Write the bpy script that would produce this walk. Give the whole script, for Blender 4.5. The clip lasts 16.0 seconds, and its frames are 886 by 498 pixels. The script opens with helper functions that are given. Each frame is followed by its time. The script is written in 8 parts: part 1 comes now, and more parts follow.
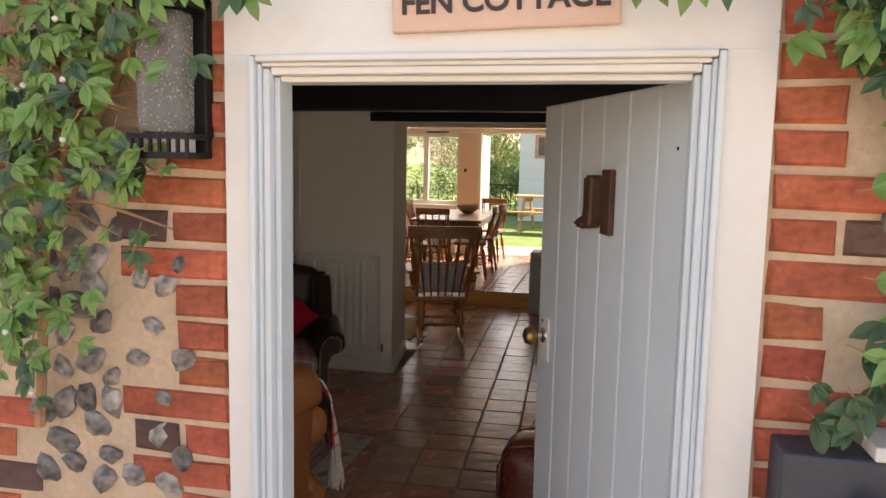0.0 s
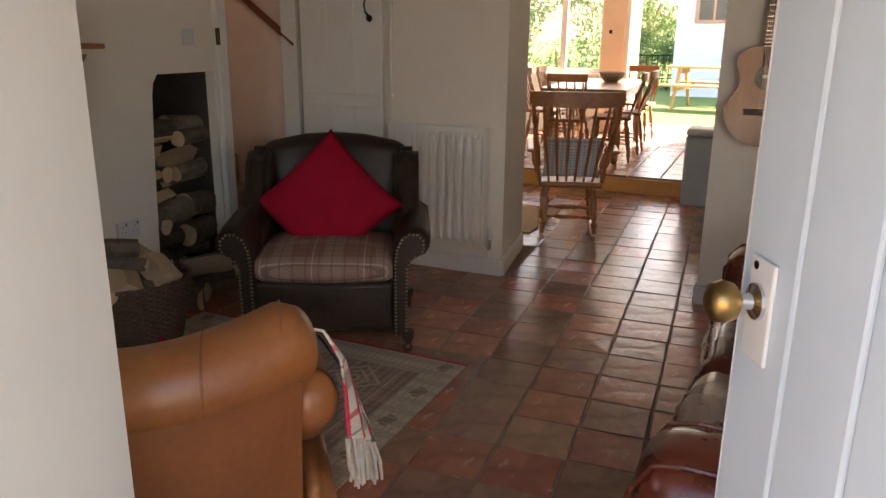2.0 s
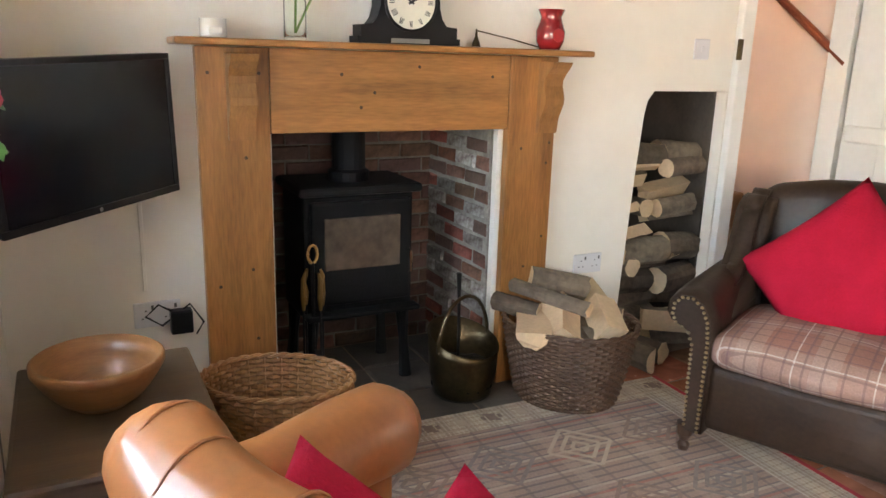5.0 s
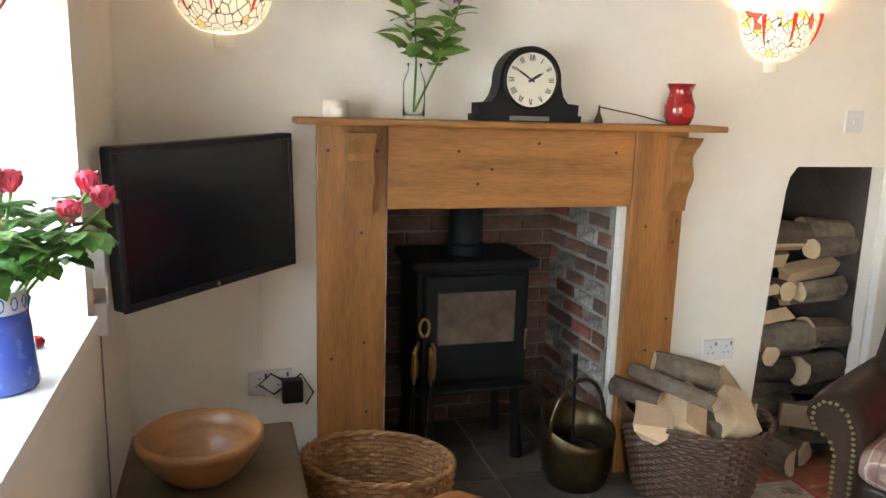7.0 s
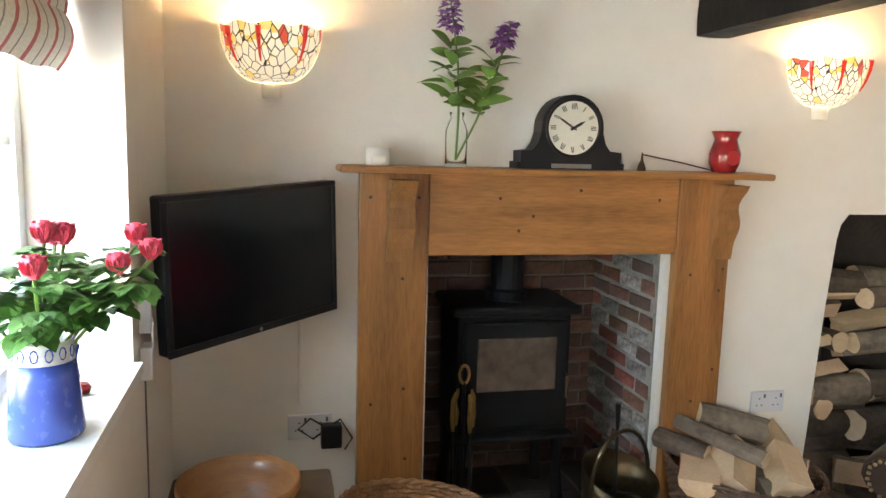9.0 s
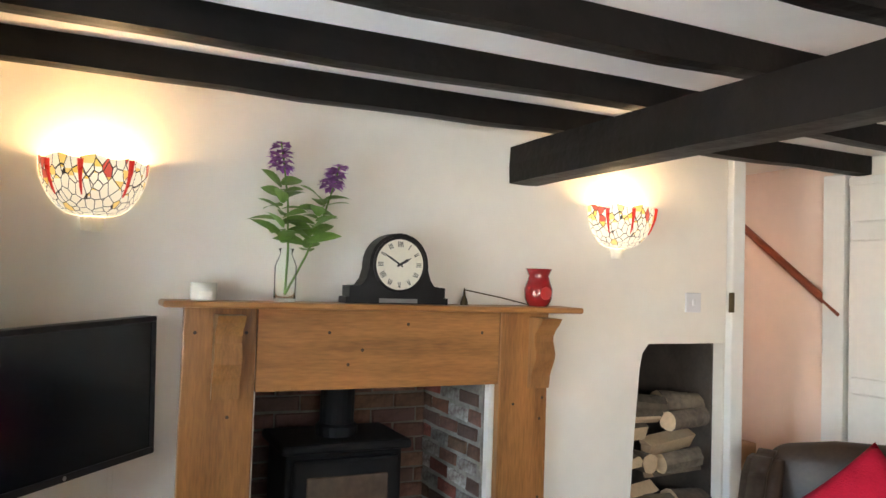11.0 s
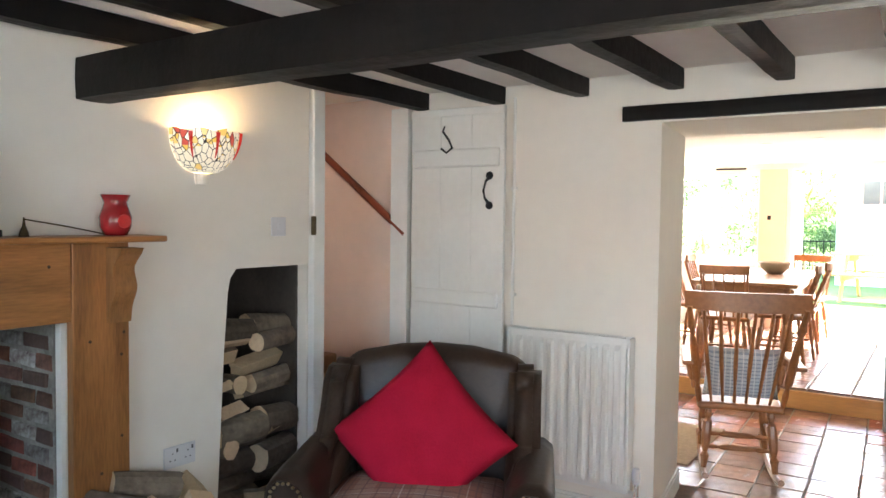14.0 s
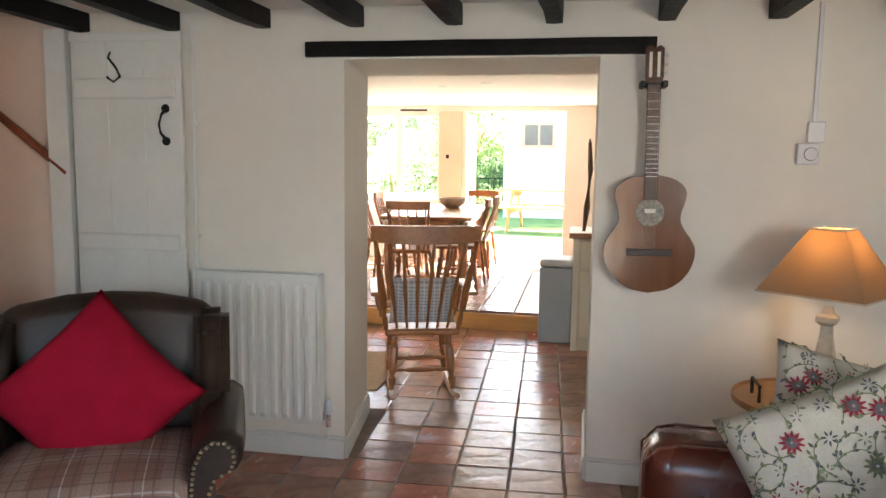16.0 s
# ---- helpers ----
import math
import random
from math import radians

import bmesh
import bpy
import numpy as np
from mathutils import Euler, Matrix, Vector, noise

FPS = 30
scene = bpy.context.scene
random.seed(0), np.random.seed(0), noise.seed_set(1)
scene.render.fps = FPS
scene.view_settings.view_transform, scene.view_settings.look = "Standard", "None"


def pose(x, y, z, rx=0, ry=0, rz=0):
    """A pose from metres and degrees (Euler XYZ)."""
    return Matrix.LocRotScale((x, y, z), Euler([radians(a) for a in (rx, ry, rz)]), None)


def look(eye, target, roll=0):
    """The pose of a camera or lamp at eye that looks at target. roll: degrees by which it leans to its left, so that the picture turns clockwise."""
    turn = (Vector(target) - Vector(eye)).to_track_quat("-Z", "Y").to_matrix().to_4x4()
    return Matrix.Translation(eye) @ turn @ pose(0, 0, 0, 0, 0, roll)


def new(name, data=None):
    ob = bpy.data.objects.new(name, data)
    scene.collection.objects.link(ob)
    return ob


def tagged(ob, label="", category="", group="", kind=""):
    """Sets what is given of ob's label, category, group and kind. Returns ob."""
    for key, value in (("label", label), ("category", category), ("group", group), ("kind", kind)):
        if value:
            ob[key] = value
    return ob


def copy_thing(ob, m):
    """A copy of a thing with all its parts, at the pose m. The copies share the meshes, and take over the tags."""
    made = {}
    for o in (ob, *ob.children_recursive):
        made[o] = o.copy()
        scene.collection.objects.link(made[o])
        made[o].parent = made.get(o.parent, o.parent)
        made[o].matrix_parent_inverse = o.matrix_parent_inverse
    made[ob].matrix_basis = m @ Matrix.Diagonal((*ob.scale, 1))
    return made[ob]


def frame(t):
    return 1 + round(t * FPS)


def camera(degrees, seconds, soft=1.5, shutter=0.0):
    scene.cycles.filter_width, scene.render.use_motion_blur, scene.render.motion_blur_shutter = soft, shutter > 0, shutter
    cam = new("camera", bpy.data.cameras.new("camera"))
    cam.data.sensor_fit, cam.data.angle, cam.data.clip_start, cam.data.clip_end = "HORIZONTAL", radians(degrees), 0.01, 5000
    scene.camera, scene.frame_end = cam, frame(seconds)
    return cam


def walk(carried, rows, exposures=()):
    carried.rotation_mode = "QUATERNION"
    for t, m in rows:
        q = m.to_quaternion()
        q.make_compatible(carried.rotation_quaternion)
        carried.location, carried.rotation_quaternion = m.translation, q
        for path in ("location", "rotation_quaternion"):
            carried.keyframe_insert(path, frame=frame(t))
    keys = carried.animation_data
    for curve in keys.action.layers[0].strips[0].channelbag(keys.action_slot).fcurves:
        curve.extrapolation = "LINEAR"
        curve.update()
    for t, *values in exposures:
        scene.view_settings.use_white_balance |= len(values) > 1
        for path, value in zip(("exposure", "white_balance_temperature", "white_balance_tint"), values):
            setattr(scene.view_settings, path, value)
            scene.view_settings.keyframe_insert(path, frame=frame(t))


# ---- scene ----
# ---------------------------------------------------------------- camera
cam = camera(61.5, 16.0)
PATH = [
    (0, (-0.041, 0.225, 1.585), (-0.469, 2.165, 1.355), 1.1),
    (0.5, (-0.136, 0.578, 1.554), (-0.597, 2.507, 1.297), 0.1),
    (1, (-0.209, 0.859, 1.479), (-0.717, 2.757, 1.102), -1.3),
    (1.5, (-0.196, 1.207, 1.441), (-0.869, 3.031, 0.972), 0.3),
    (2, (-0.215, 1.397, 1.4), (-0.971, 3.164, 0.85), 0.6),
    (2.5, (-0.267, 1.546, 1.353), (-1.034, 3.285, 0.73), 0.1),
    (3, (-0.305, 1.64, 1.336), (-1.099, 3.309, 0.572), -0.0),
    (3.5, (-0.328, 1.781, 1.326), (-1.281, 3.304, 0.447), 1.0),
    (4, (-0.353, 1.854, 1.326), (-1.561, 3.244, 0.544), 1.2),
    (4.5, (-0.44, 1.982, 1.281), (-1.954, 3.14, 0.675), 1.7),
    (5, (-0.554, 2.072, 1.322), (-2.276, 2.957, 0.819), 1.7),
    (7.5, (-0.602, 2.182, 1.408), (-2.498, 2.697, 1.033), 1.9),
    (8, (-0.604, 2.188, 1.422), (-2.515, 2.65, 1.056), 2.3),
    (8.5, (-0.608, 2.188, 1.424), (-2.529, 2.63, 1.086), 2.0),
    (9, (-0.604, 2.183, 1.43), (-2.534, 2.627, 1.148), 1.6),
    (11.5, (-0.536, 2.188, 1.447), (-2.262, 3.184, 1.611), 1.8),
    (12, (-0.545, 2.194, 1.461), (-2.135, 3.403, 1.565), 1.7),
    (12.5, (-0.547, 2.185, 1.446), (-2.057, 3.495, 1.502), 1.2),
    (13, (-0.558, 2.181, 1.446), (-1.987, 3.58, 1.452), 1.0),
    (13.5, (-0.541, 2.197, 1.431), (-1.858, 3.702, 1.396), 0.8),
    (14, (-0.537, 2.188, 1.432), (-1.647, 3.849, 1.347), 0.7),
    (14.5, (-0.519, 2.193, 1.427), (-1.337, 4.012, 1.274), 0.6),
    (15, (-0.511, 2.203, 1.421), (-1.102, 4.103, 1.214), 0.4),
    (15.5, (-0.501, 2.203, 1.422), (-0.963, 4.136, 1.195), 0.3),
    (16, (-0.509, 2.223, 1.423), (-0.874, 4.175, 1.187), 0.8),
]
EXPOSURES = [(0.0, 1.68, 8500, 19), (0.8, 1.85, 8400, 19), (1.6, 2.45, 8100, 18), (2.5, 3.55, 7900, 18), (3.5, 4.5, 7300, 14), (4.0, 4.7, 7400, 11), (5.0, 5.4, 7500, 13), (7.5, 5.2, 7400, 10), (9.0, 5.1, 7400, 10), (11.5, 5.05, 6900, 10), (14.0, 4.5, 6500, 9), (16.0, 3.9, 6700, 8)]
walk(cam, [(t, look(eye, target, roll)) for t, eye, target, roll in PATH], EXPOSURES)

# ---------------------------------------------------------------- world and light
world = bpy.data.worlds.new("sky_world")
scene.world = world
world.use_nodes = True
_wn = world.node_tree.nodes
_sky = _wn.new("ShaderNodeTexSky")
_sky.sky_type = "NISHITA"
_sky.sun_disc = False
SUN_EL, SUN_AZ = 48.0, 28.0      # the sun stands over the back garden, a little to the right of the walk
_sky.sun_elevation = radians(SUN_EL)
_sky.sun_rotation = radians(SUN_AZ)
_sky.air_density, _sky.dust_density = 1.0, 1.5
world.node_tree.links.new(_sky.outputs[0], _wn["Background"].inputs[0])
_wn["Background"].inputs[1].default_value = 0.13

sun = new("sun", bpy.data.lights.new("sun", "SUN"))
sun.data.energy, sun.data.angle, sun.data.color = 4.0, radians(0.5), (1.0, 0.95, 0.86)
_sd = Vector((math.sin(radians(SUN_AZ)) * math.cos(radians(SUN_EL)), math.cos(radians(SUN_AZ)) * math.cos(radians(SUN_EL)), math.sin(radians(SUN_EL))))
sun.matrix_world = look(_sd * 30, (0, 0, 0))


def area_lamp(name, eye, target, sx, sy, watts, colour):
    d = bpy.data.lights.new(name, "AREA")
    d.shape, d.size, d.size_y, d.energy, d.color = "RECTANGLE", sx, sy, watts, colour
    ob = new(name, d)
    ob.matrix_world = look(eye, target)
    return ob


def point_lamp(name, at, watts, colour, radius):
    d = bpy.data.lights.new(name, "POINT")
    d.energy, d.color, d.shadow_soft_size = watts, colour, radius
    ob = new(name, d)
    ob.location = at
    return ob


area_lamp("window_daylight", (-1.985, 1.585, 1.42), (-2.1, 4.5, 1.05), 0.78, 0.92, 0.95, (0.66, 0.83, 1.0))
# Added fill for room and ceiling, set at an unseen right-hand window.
area_lamp("added_room_fill", (1.0, 1.92, 1.46), (-1.4, 3.6, 3.4), 0.75, 0.9, 2.6, (0.92, 0.96, 1.0))
area_lamp("glazing_daylight", (-1.6, 11.55, 1.2), (-1.4, 6.0, 0.2), 3.2, 1.6, 3.4, (1.0, 0.96, 0.9))

# ---------------------------------------------------------------- materials
MATS = {}


def mat(name, colour, rough=0.6, metal=0.0, vary=0.25, scale=6.0, bump=0.15, fine=60.0, tint=None, coat=0.0, rnd=0.0, emit=0.0, emit_colour=None,
        stretch=(1, 1, 1), spec=0.5, sheen=0.0, trans=0.0, edge=0.0):
    """A surface with a colour that varies at two scales, a little relief and, with rnd, a shade of its own for each object."""
    if name in MATS:
        return MATS[name]
    m = bpy.data.materials.new(name)
    m.use_nodes = True
    nt = m.node_tree
    n, ln = nt.nodes, nt.links
    b = n["Principled BSDF"]
    tc = n.new("ShaderNodeTexCoord")
    mp = n.new("ShaderNodeMapping")
    mp.inputs["Scale"].default_value = stretch
    ln.new(tc.outputs["Object"], mp.inputs[0])
    big = n.new("ShaderNodeTexNoise")
    big.inputs["Scale"].default_value, big.inputs["Detail"].default_value = scale, 5
    small = n.new("ShaderNodeTexNoise")
    small.inputs["Scale"].default_value, small.inputs["Detail"].default_value = fine, 4
    ln.new(mp.outputs[0], big.inputs["Vector"])
    ln.new(mp.outputs[0], small.inputs["Vector"])
    mixn = n.new("ShaderNodeMix")
    mixn.data_type = "RGBA"
    dark = tint or tuple(c * (1 - vary) for c in colour)
    lite = tuple(min(1.0, c * (1 + vary * 0.5)) for c in colour)
    mixn.inputs[6].default_value = (*dark, 1)
    mixn.inputs[7].default_value = (*lite, 1)
    add = n.new("ShaderNodeMath")
    add.operation = "MULTIPLY_ADD"
    add.inputs[1].default_value, add.inputs[2].default_value = 0.45, 0.0
    ln.new(small.outputs[0], add.inputs[0])
    add2 = n.new("ShaderNodeMath")
    add2.operation = "MULTIPLY_ADD"
    add2.inputs[1].default_value = 0.75
    ln.new(big.outputs[0], add2.inputs[0])
    ln.new(add.outputs[0], add2.inputs[2])
    ramp = n.new("ShaderNodeMapRange")
    ramp.inputs[1].default_value, ramp.inputs[2].default_value = 0.38, 0.82
    ln.new(add2.outputs[0], ramp.inputs[0])
    ln.new(ramp.outputs[0], mixn.inputs[0])
    col = mixn.outputs[2]
    if rnd:
        oi = n.new("ShaderNodeObjectInfo")
        hs = n.new("ShaderNodeHueSaturation")
        mr = n.new("ShaderNodeMapRange")
        mr.inputs[3].default_value, mr.inputs[4].default_value = 1 - rnd, 1 + rnd
        ln.new(oi.outputs["Random"], mr.inputs[0])
        ln.new(mr.outputs[0], hs.inputs["Value"])
        mr2 = n.new("ShaderNodeMapRange")
        mr2.inputs[3].default_value, mr2.inputs[4].default_value = 0.5 - rnd * 0.04, 0.5 + rnd * 0.04
        wn = n.new("ShaderNodeTexWhiteNoise")
        wn.noise_dimensions = "1D"
        ln.new(oi.outputs["Random"], wn.inputs["W"])
        ln.new(wn.outputs["Value"], mr2.inputs[0])
        ln.new(mr2.outputs[0], hs.inputs["Hue"])
        ln.new(col, hs.inputs["Color"])
        col = hs.outputs[0]
    ln.new(col, b.inputs["Base Color"])
    rr = n.new("ShaderNodeMapRange")
    rr.inputs[3].default_value, rr.inputs[4].default_value = max(0.02, rough - 0.1), min(1.0, rough + 0.1)
    ln.new(small.outputs[0], rr.inputs[0])
    ln.new(rr.outputs[0], b.inputs["Roughness"])
    b.inputs["Metallic"].default_value = metal
    b.inputs["Coat Weight"].default_value = coat
    b.inputs["Coat Roughness"].default_value = 0.15
    b.inputs["Specular IOR Level"].default_value = spec
    b.inputs["Sheen Weight"].default_value = sheen
    b.inputs["Transmission Weight"].default_value = trans
    if emit:
        b.inputs["Emission Color"].default_value = (*(emit_colour or colour), 1)
        b.inputs["Emission Strength"].default_value = emit
    if bump:
        bp = n.new("ShaderNodeBump")
        bp.inputs["Strength"].default_value, bp.inputs["Distance"].default_value = bump, 0.01
        ln.new(add2.outputs[0], bp.inputs["Height"])
        ln.new(bp.outputs[0], b.inputs["Normal"])
    MATS[name] = m
    return m


def glass_mat(name, colour, rough=0.02, ior=1.45):
    if name in MATS:
        return MATS[name]
    m = bpy.data.materials.new(name)
    m.use_nodes = True
    b = m.node_tree.nodes["Principled BSDF"]
    b.inputs["Base Color"].default_value = (*colour, 1)
    b.inputs["Roughness"].default_value = rough
    b.inputs["Transmission Weight"].default_value = 1.0
    b.inputs["IOR"].default_value = ior
    MATS[name] = m
    return m


PLASTER = mat("plaster", (0.80, 0.76, 0.68), 0.85, vary=0.05, scale=2.2, bump=0.35, fine=14)
CEILING = mat("ceiling_plaster", (0.88, 0.86, 0.82), 0.9, vary=0.05, scale=4, bump=0.8, fine=11)
PLASTER_PINK = mat("stair_plaster", (0.86, 0.69, 0.58), 0.85, vary=0.06, scale=2.5, bump=0.3, fine=16)
KITCHEN_WHITE = mat("kitchen_plaster", (0.82, 0.78, 0.72), 0.8, vary=0.04, scale=2, bump=0.15, fine=20)
BEAM = mat("blackened_oak", (0.010, 0.008, 0.007), 0.5, spec=0.16, vary=0.55, scale=5, bump=0.5, fine=26, stretch=(1, 1, 1))
PINE = mat("waxed_pine", (0.36, 0.155, 0.047), 0.42, vary=0.52, scale=2.2, bump=0.12, fine=24, stretch=(6, 6, 0.7), coat=0.15)
PINE_H = mat("waxed_pine_across", (0.37, 0.16, 0.048), 0.42, vary=0.52, scale=2.2, bump=0.12, fine=24, stretch=(6, 0.7, 6), coat=0.15)
PAINT = mat("white_gloss_paint", (0.78, 0.78, 0.74), 0.38, vary=0.06, scale=3, bump=0.12, fine=30)
DOOR_PAINT = mat("door_paint", (0.66, 0.74, 0.78), 0.42, vary=0.06, scale=3, bump=0.18, fine=22)
CREAM = mat("cream_paint", (0.74, 0.69, 0.55), 0.5, vary=0.06, scale=3, bump=0.1, fine=30)
QUARRY = mat("quarry_tile", (0.37, 0.20, 0.135), 0.22, vary=0.40, scale=7, bump=0.55, fine=22, rnd=0.26, spec=0.7)
QUARRY_RED = mat("quarry_tile_red", (0.50, 0.19, 0.115), 0.24, vary=0.35, scale=7, bump=0.55, fine=22, rnd=0.22, spec=0.7)
GROUT = mat("tile_mortar", (0.25, 0.185, 0.145), 0.9, vary=0.3, scale=20, bump=0.6, fine=90)
BRICK = mat("red_brick", (0.50, 0.135, 0.07), 0.9, vary=0.45, scale=14, bump=0.8, fine=70, rnd=0.22)
BRICK_DARK = mat("dark_brick", (0.15, 0.085, 0.07), 0.85, vary=0.4, scale=14, bump=0.8, fine=70, rnd=0.25)
BRICK_SOOT = mat("sooty_brick", (0.17, 0.085, 0.06), 0.9, vary=0.6, scale=9, bump=0.8, fine=60, rnd=0.45)
BRICK_LIME = mat("limewashed_brick", (0.33, 0.33, 0.31), 0.9, vary=0.6, scale=16, bump=0.8, fine=60, rnd=0.4, tint=(0.09, 0.05, 0.045))
MORTAR = mat("sandy_mortar", (0.64, 0.49, 0.34), 0.95, vary=0.25, scale=8, bump=0.9, fine=60)
HEARTH_RED = mat("hearth_red_brick", (0.27, 0.095, 0.062), 0.9, vary=0.6, scale=12, bump=0.9, fine=60, rnd=0.35)
MORTAR_LIME = mat("limewash_mortar", (0.29, 0.28, 0.25), 0.95, vary=0.45, scale=9, bump=0.9, fine=60)
MORTAR_SOOT = mat("sooty_mortar", (0.20, 0.18, 0.15), 0.95, vary=0.35, scale=8, bump=0.9, fine=60)
FLINT = mat("flint", (0.34, 0.31, 0.28), 0.35, tint=(0.05, 0.048, 0.05), vary=0.75, scale=16, bump=0.5, fine=40, rnd=0.5)
LEAF = mat("climber_leaf", (0.10, 0.24, 0.05), 0.42, vary=0.4, tint=(0.17, 0.25, 0.065), scale=16, bump=0.3, fine=50, trans=0.0)
# Darker leaf copy that puts shade into the colour of some leaves.
LEAF_DARK = mat("climber_leaf_dark", (0.055, 0.12, 0.05), 0.45, vary=0.45, scale=12, bump=0.3, fine=50)
STEM = mat("climber_stem", (0.42, 0.25, 0.13), 0.8, vary=0.4, scale=20, bump=0.6, fine=60)
BLACK = mat("black_iron", (0.02, 0.02, 0.021), 0.5, vary=0.3, scale=10, bump=0.3, fine=70, metal=0.6)
BLACK_PLASTIC = mat("black_plastic", (0.010, 0.010, 0.011), 0.4, spec=0.25, vary=0.1, scale=10, bump=0.05)
BRASS = mat("brass", (0.48, 0.29, 0.11), 0.32, metal=1.0, vary=0.25, scale=12, bump=0.1)
BRASS_DARK = mat("tarnished_brass", (0.10, 0.072, 0.038), 0.35, metal=0.9, vary=0.5, scale=9, bump=0.15)
WHITE_PLASTIC = mat("white_plastic", (0.66, 0.66, 0.67), 0.35, vary=0.02, scale=3, bump=0.0)
CHROME = mat("chrome", (0.75, 0.75, 0.74), 0.15, metal=1.0, vary=0.05, scale=5, bump=0.0)
TAN = mat("tan_leather", (0.38, 0.138, 0.045), 0.34, vary=0.25, scale=5, bump=0.05, fine=60, coat=0.12)
TAN_DARK = mat("tan_leather_back", (0.31, 0.108, 0.039), 0.45, vary=0.25, scale=5, bump=0.05, fine=60)
OXBLOOD = mat("oxblood_leather", (0.125, 0.028, 0.015), 0.27, vary=0.45, scale=4, bump=0.02, fine=9, coat=0.15)
BROWN = mat("brown_leather", (0.036, 0.021, 0.014), 0.42, spec=0.35, vary=0.6, scale=6, bump=0.10, fine=70)
RED_CORD = mat("red_cord_fabric", (0.37, 0.010, 0.031), 0.95, vary=0.18, scale=10, bump=0.4, fine=140, spec=0.1)
GLASS = glass_mat("window_glass", (1, 1, 1))
GRASS = mat("lawn", (0.13, 0.21, 0.035), 0.95, vary=0.4, scale=3, bump=1.0, fine=90)
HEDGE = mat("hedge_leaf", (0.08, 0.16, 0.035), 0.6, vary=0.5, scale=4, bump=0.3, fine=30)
# Paler copy of the hedge leaf, with sunlight put into its colour.
HEDGE_SUNLIT = mat("hedge_leaf_sunlit", (0.17, 0.26, 0.06), 0.6, vary=0.4, scale=4, bump=0.3, fine=30)
WEATHERBOARD = mat("weatherboard", (0.66, 0.69, 0.70), 0.6, vary=0.08, scale=3, bump=0.2, fine=20, stretch=(0.4, 1, 4))
TABLE_PINE = mat("picnic_pine", (0.55, 0.30, 0.11), 0.6, vary=0.25, scale=3, bump=0.2, fine=30)
CHAIR_WOOD = mat("chair_beech", (0.36, 0.14, 0.045), 0.35, vary=0.35, scale=5, bump=0.15, fine=40, coat=0.2)
PINK_FRAME = mat("pale_door_frame", (0.74, 0.56, 0.44), 0.5, vary=0.06, scale=4, bump=0.1)


# ---------------------------------------------------------------- mesh helpers
def part(name, bm, material, parent=None, label="", smooth=False):
    """Link a bmesh as one mesh object, under a thing or a part."""
    me = bpy.data.meshes.new(name)
    if smooth:
        for f in bm.faces:
            f.smooth = True
    bm.to_mesh(me)
    bm.free()
    for mm in material if isinstance(material, (list, tuple)) else [material]:
        me.materials.append(mm)
    ob = new(name, me)
    if parent is not None:
        ob.parent = parent
    if label:
        ob["label"] = label
    return ob


def thing(name, m=None, label="", category="", group="", kind=""):
    e = new(name)
    e.empty_display_size = 0.1
    if m is not None:
        e.matrix_world = m
    return tagged(e, label, category, group, kind)


def add_box(bm, lo, hi, bevel=0.0, m=None, seg=2):
    c = [(a + b) / 2 for a, b in zip(lo, hi)]
    d = [abs(b - a) for a, b in zip(lo, hi)]
    r = bmesh.ops.create_cube(bm, size=1.0)
    vs = r["verts"]
    for v in vs:
        v.co = Vector((v.co.x * d[0] + c[0], v.co.y * d[1] + c[1], v.co.z * d[2] + c[2]))
    if bevel:
        es = list({e for v in vs for e in v.link_edges})
        rb = bmesh.ops.bevel(bm, geom=es, offset=min(bevel, min(d) * 0.45), segments=seg, affect="EDGES", profile=0.5)
        vs = list({v for f in rb["faces"] for v in f.verts} | {v for v in vs if v.is_valid})
    if m is not None:
        for v in vs:
            if v.is_valid:
                v.co = m @ v.co
    return vs


def box(lo, hi, bevel=0.0, m=None, seg=2):
    bm = bmesh.new()
    add_box(bm, lo, hi, bevel, m, seg)
    return bm


def boxes(lst, bevel=0.0):
    bm = bmesh.new()
    for lo, hi in lst:
        add_box(bm, lo, hi, bevel)
    return bm


def add_tube(bm, pts, radii, n=8, cap=True):
    """A tube along points with a radius at each."""
    pts = [Vector(p) for p in pts]
    if not isinstance(radii, (list, tuple)):
        radii = [radii] * len(pts)
    rings = []
    up = Vector((0, 0, 1))
    for i, p in enumerate(pts):
        t = (pts[min(i + 1, len(pts) - 1)] - pts[max(i - 1, 0)]).normalized()
        a = t.cross(up)
        if a.length < 0.05:
            a = t.cross(Vector((1, 0, 0)))
        a.normalize()
        b = t.cross(a).normalized()
        rings.append([bm.verts.new(p + (a * math.cos(2 * math.pi * k / n) + b * math.sin(2 * math.pi * k / n)) * radii[i]) for k in range(n)])
    for r0, r1 in zip(rings, rings[1:]):
        for k in range(n):
            bm.faces.new((r0[k], r0[(k + 1) % n], r1[(k + 1) % n], r1[k]))
    if cap:
        bm.faces.new(rings[0][::-1])
        bm.faces.new(rings[-1])
    return bm


def tube(pts, radii, n=8, cap=True):
    return add_tube(bmesh.new(), pts, radii, n, cap)


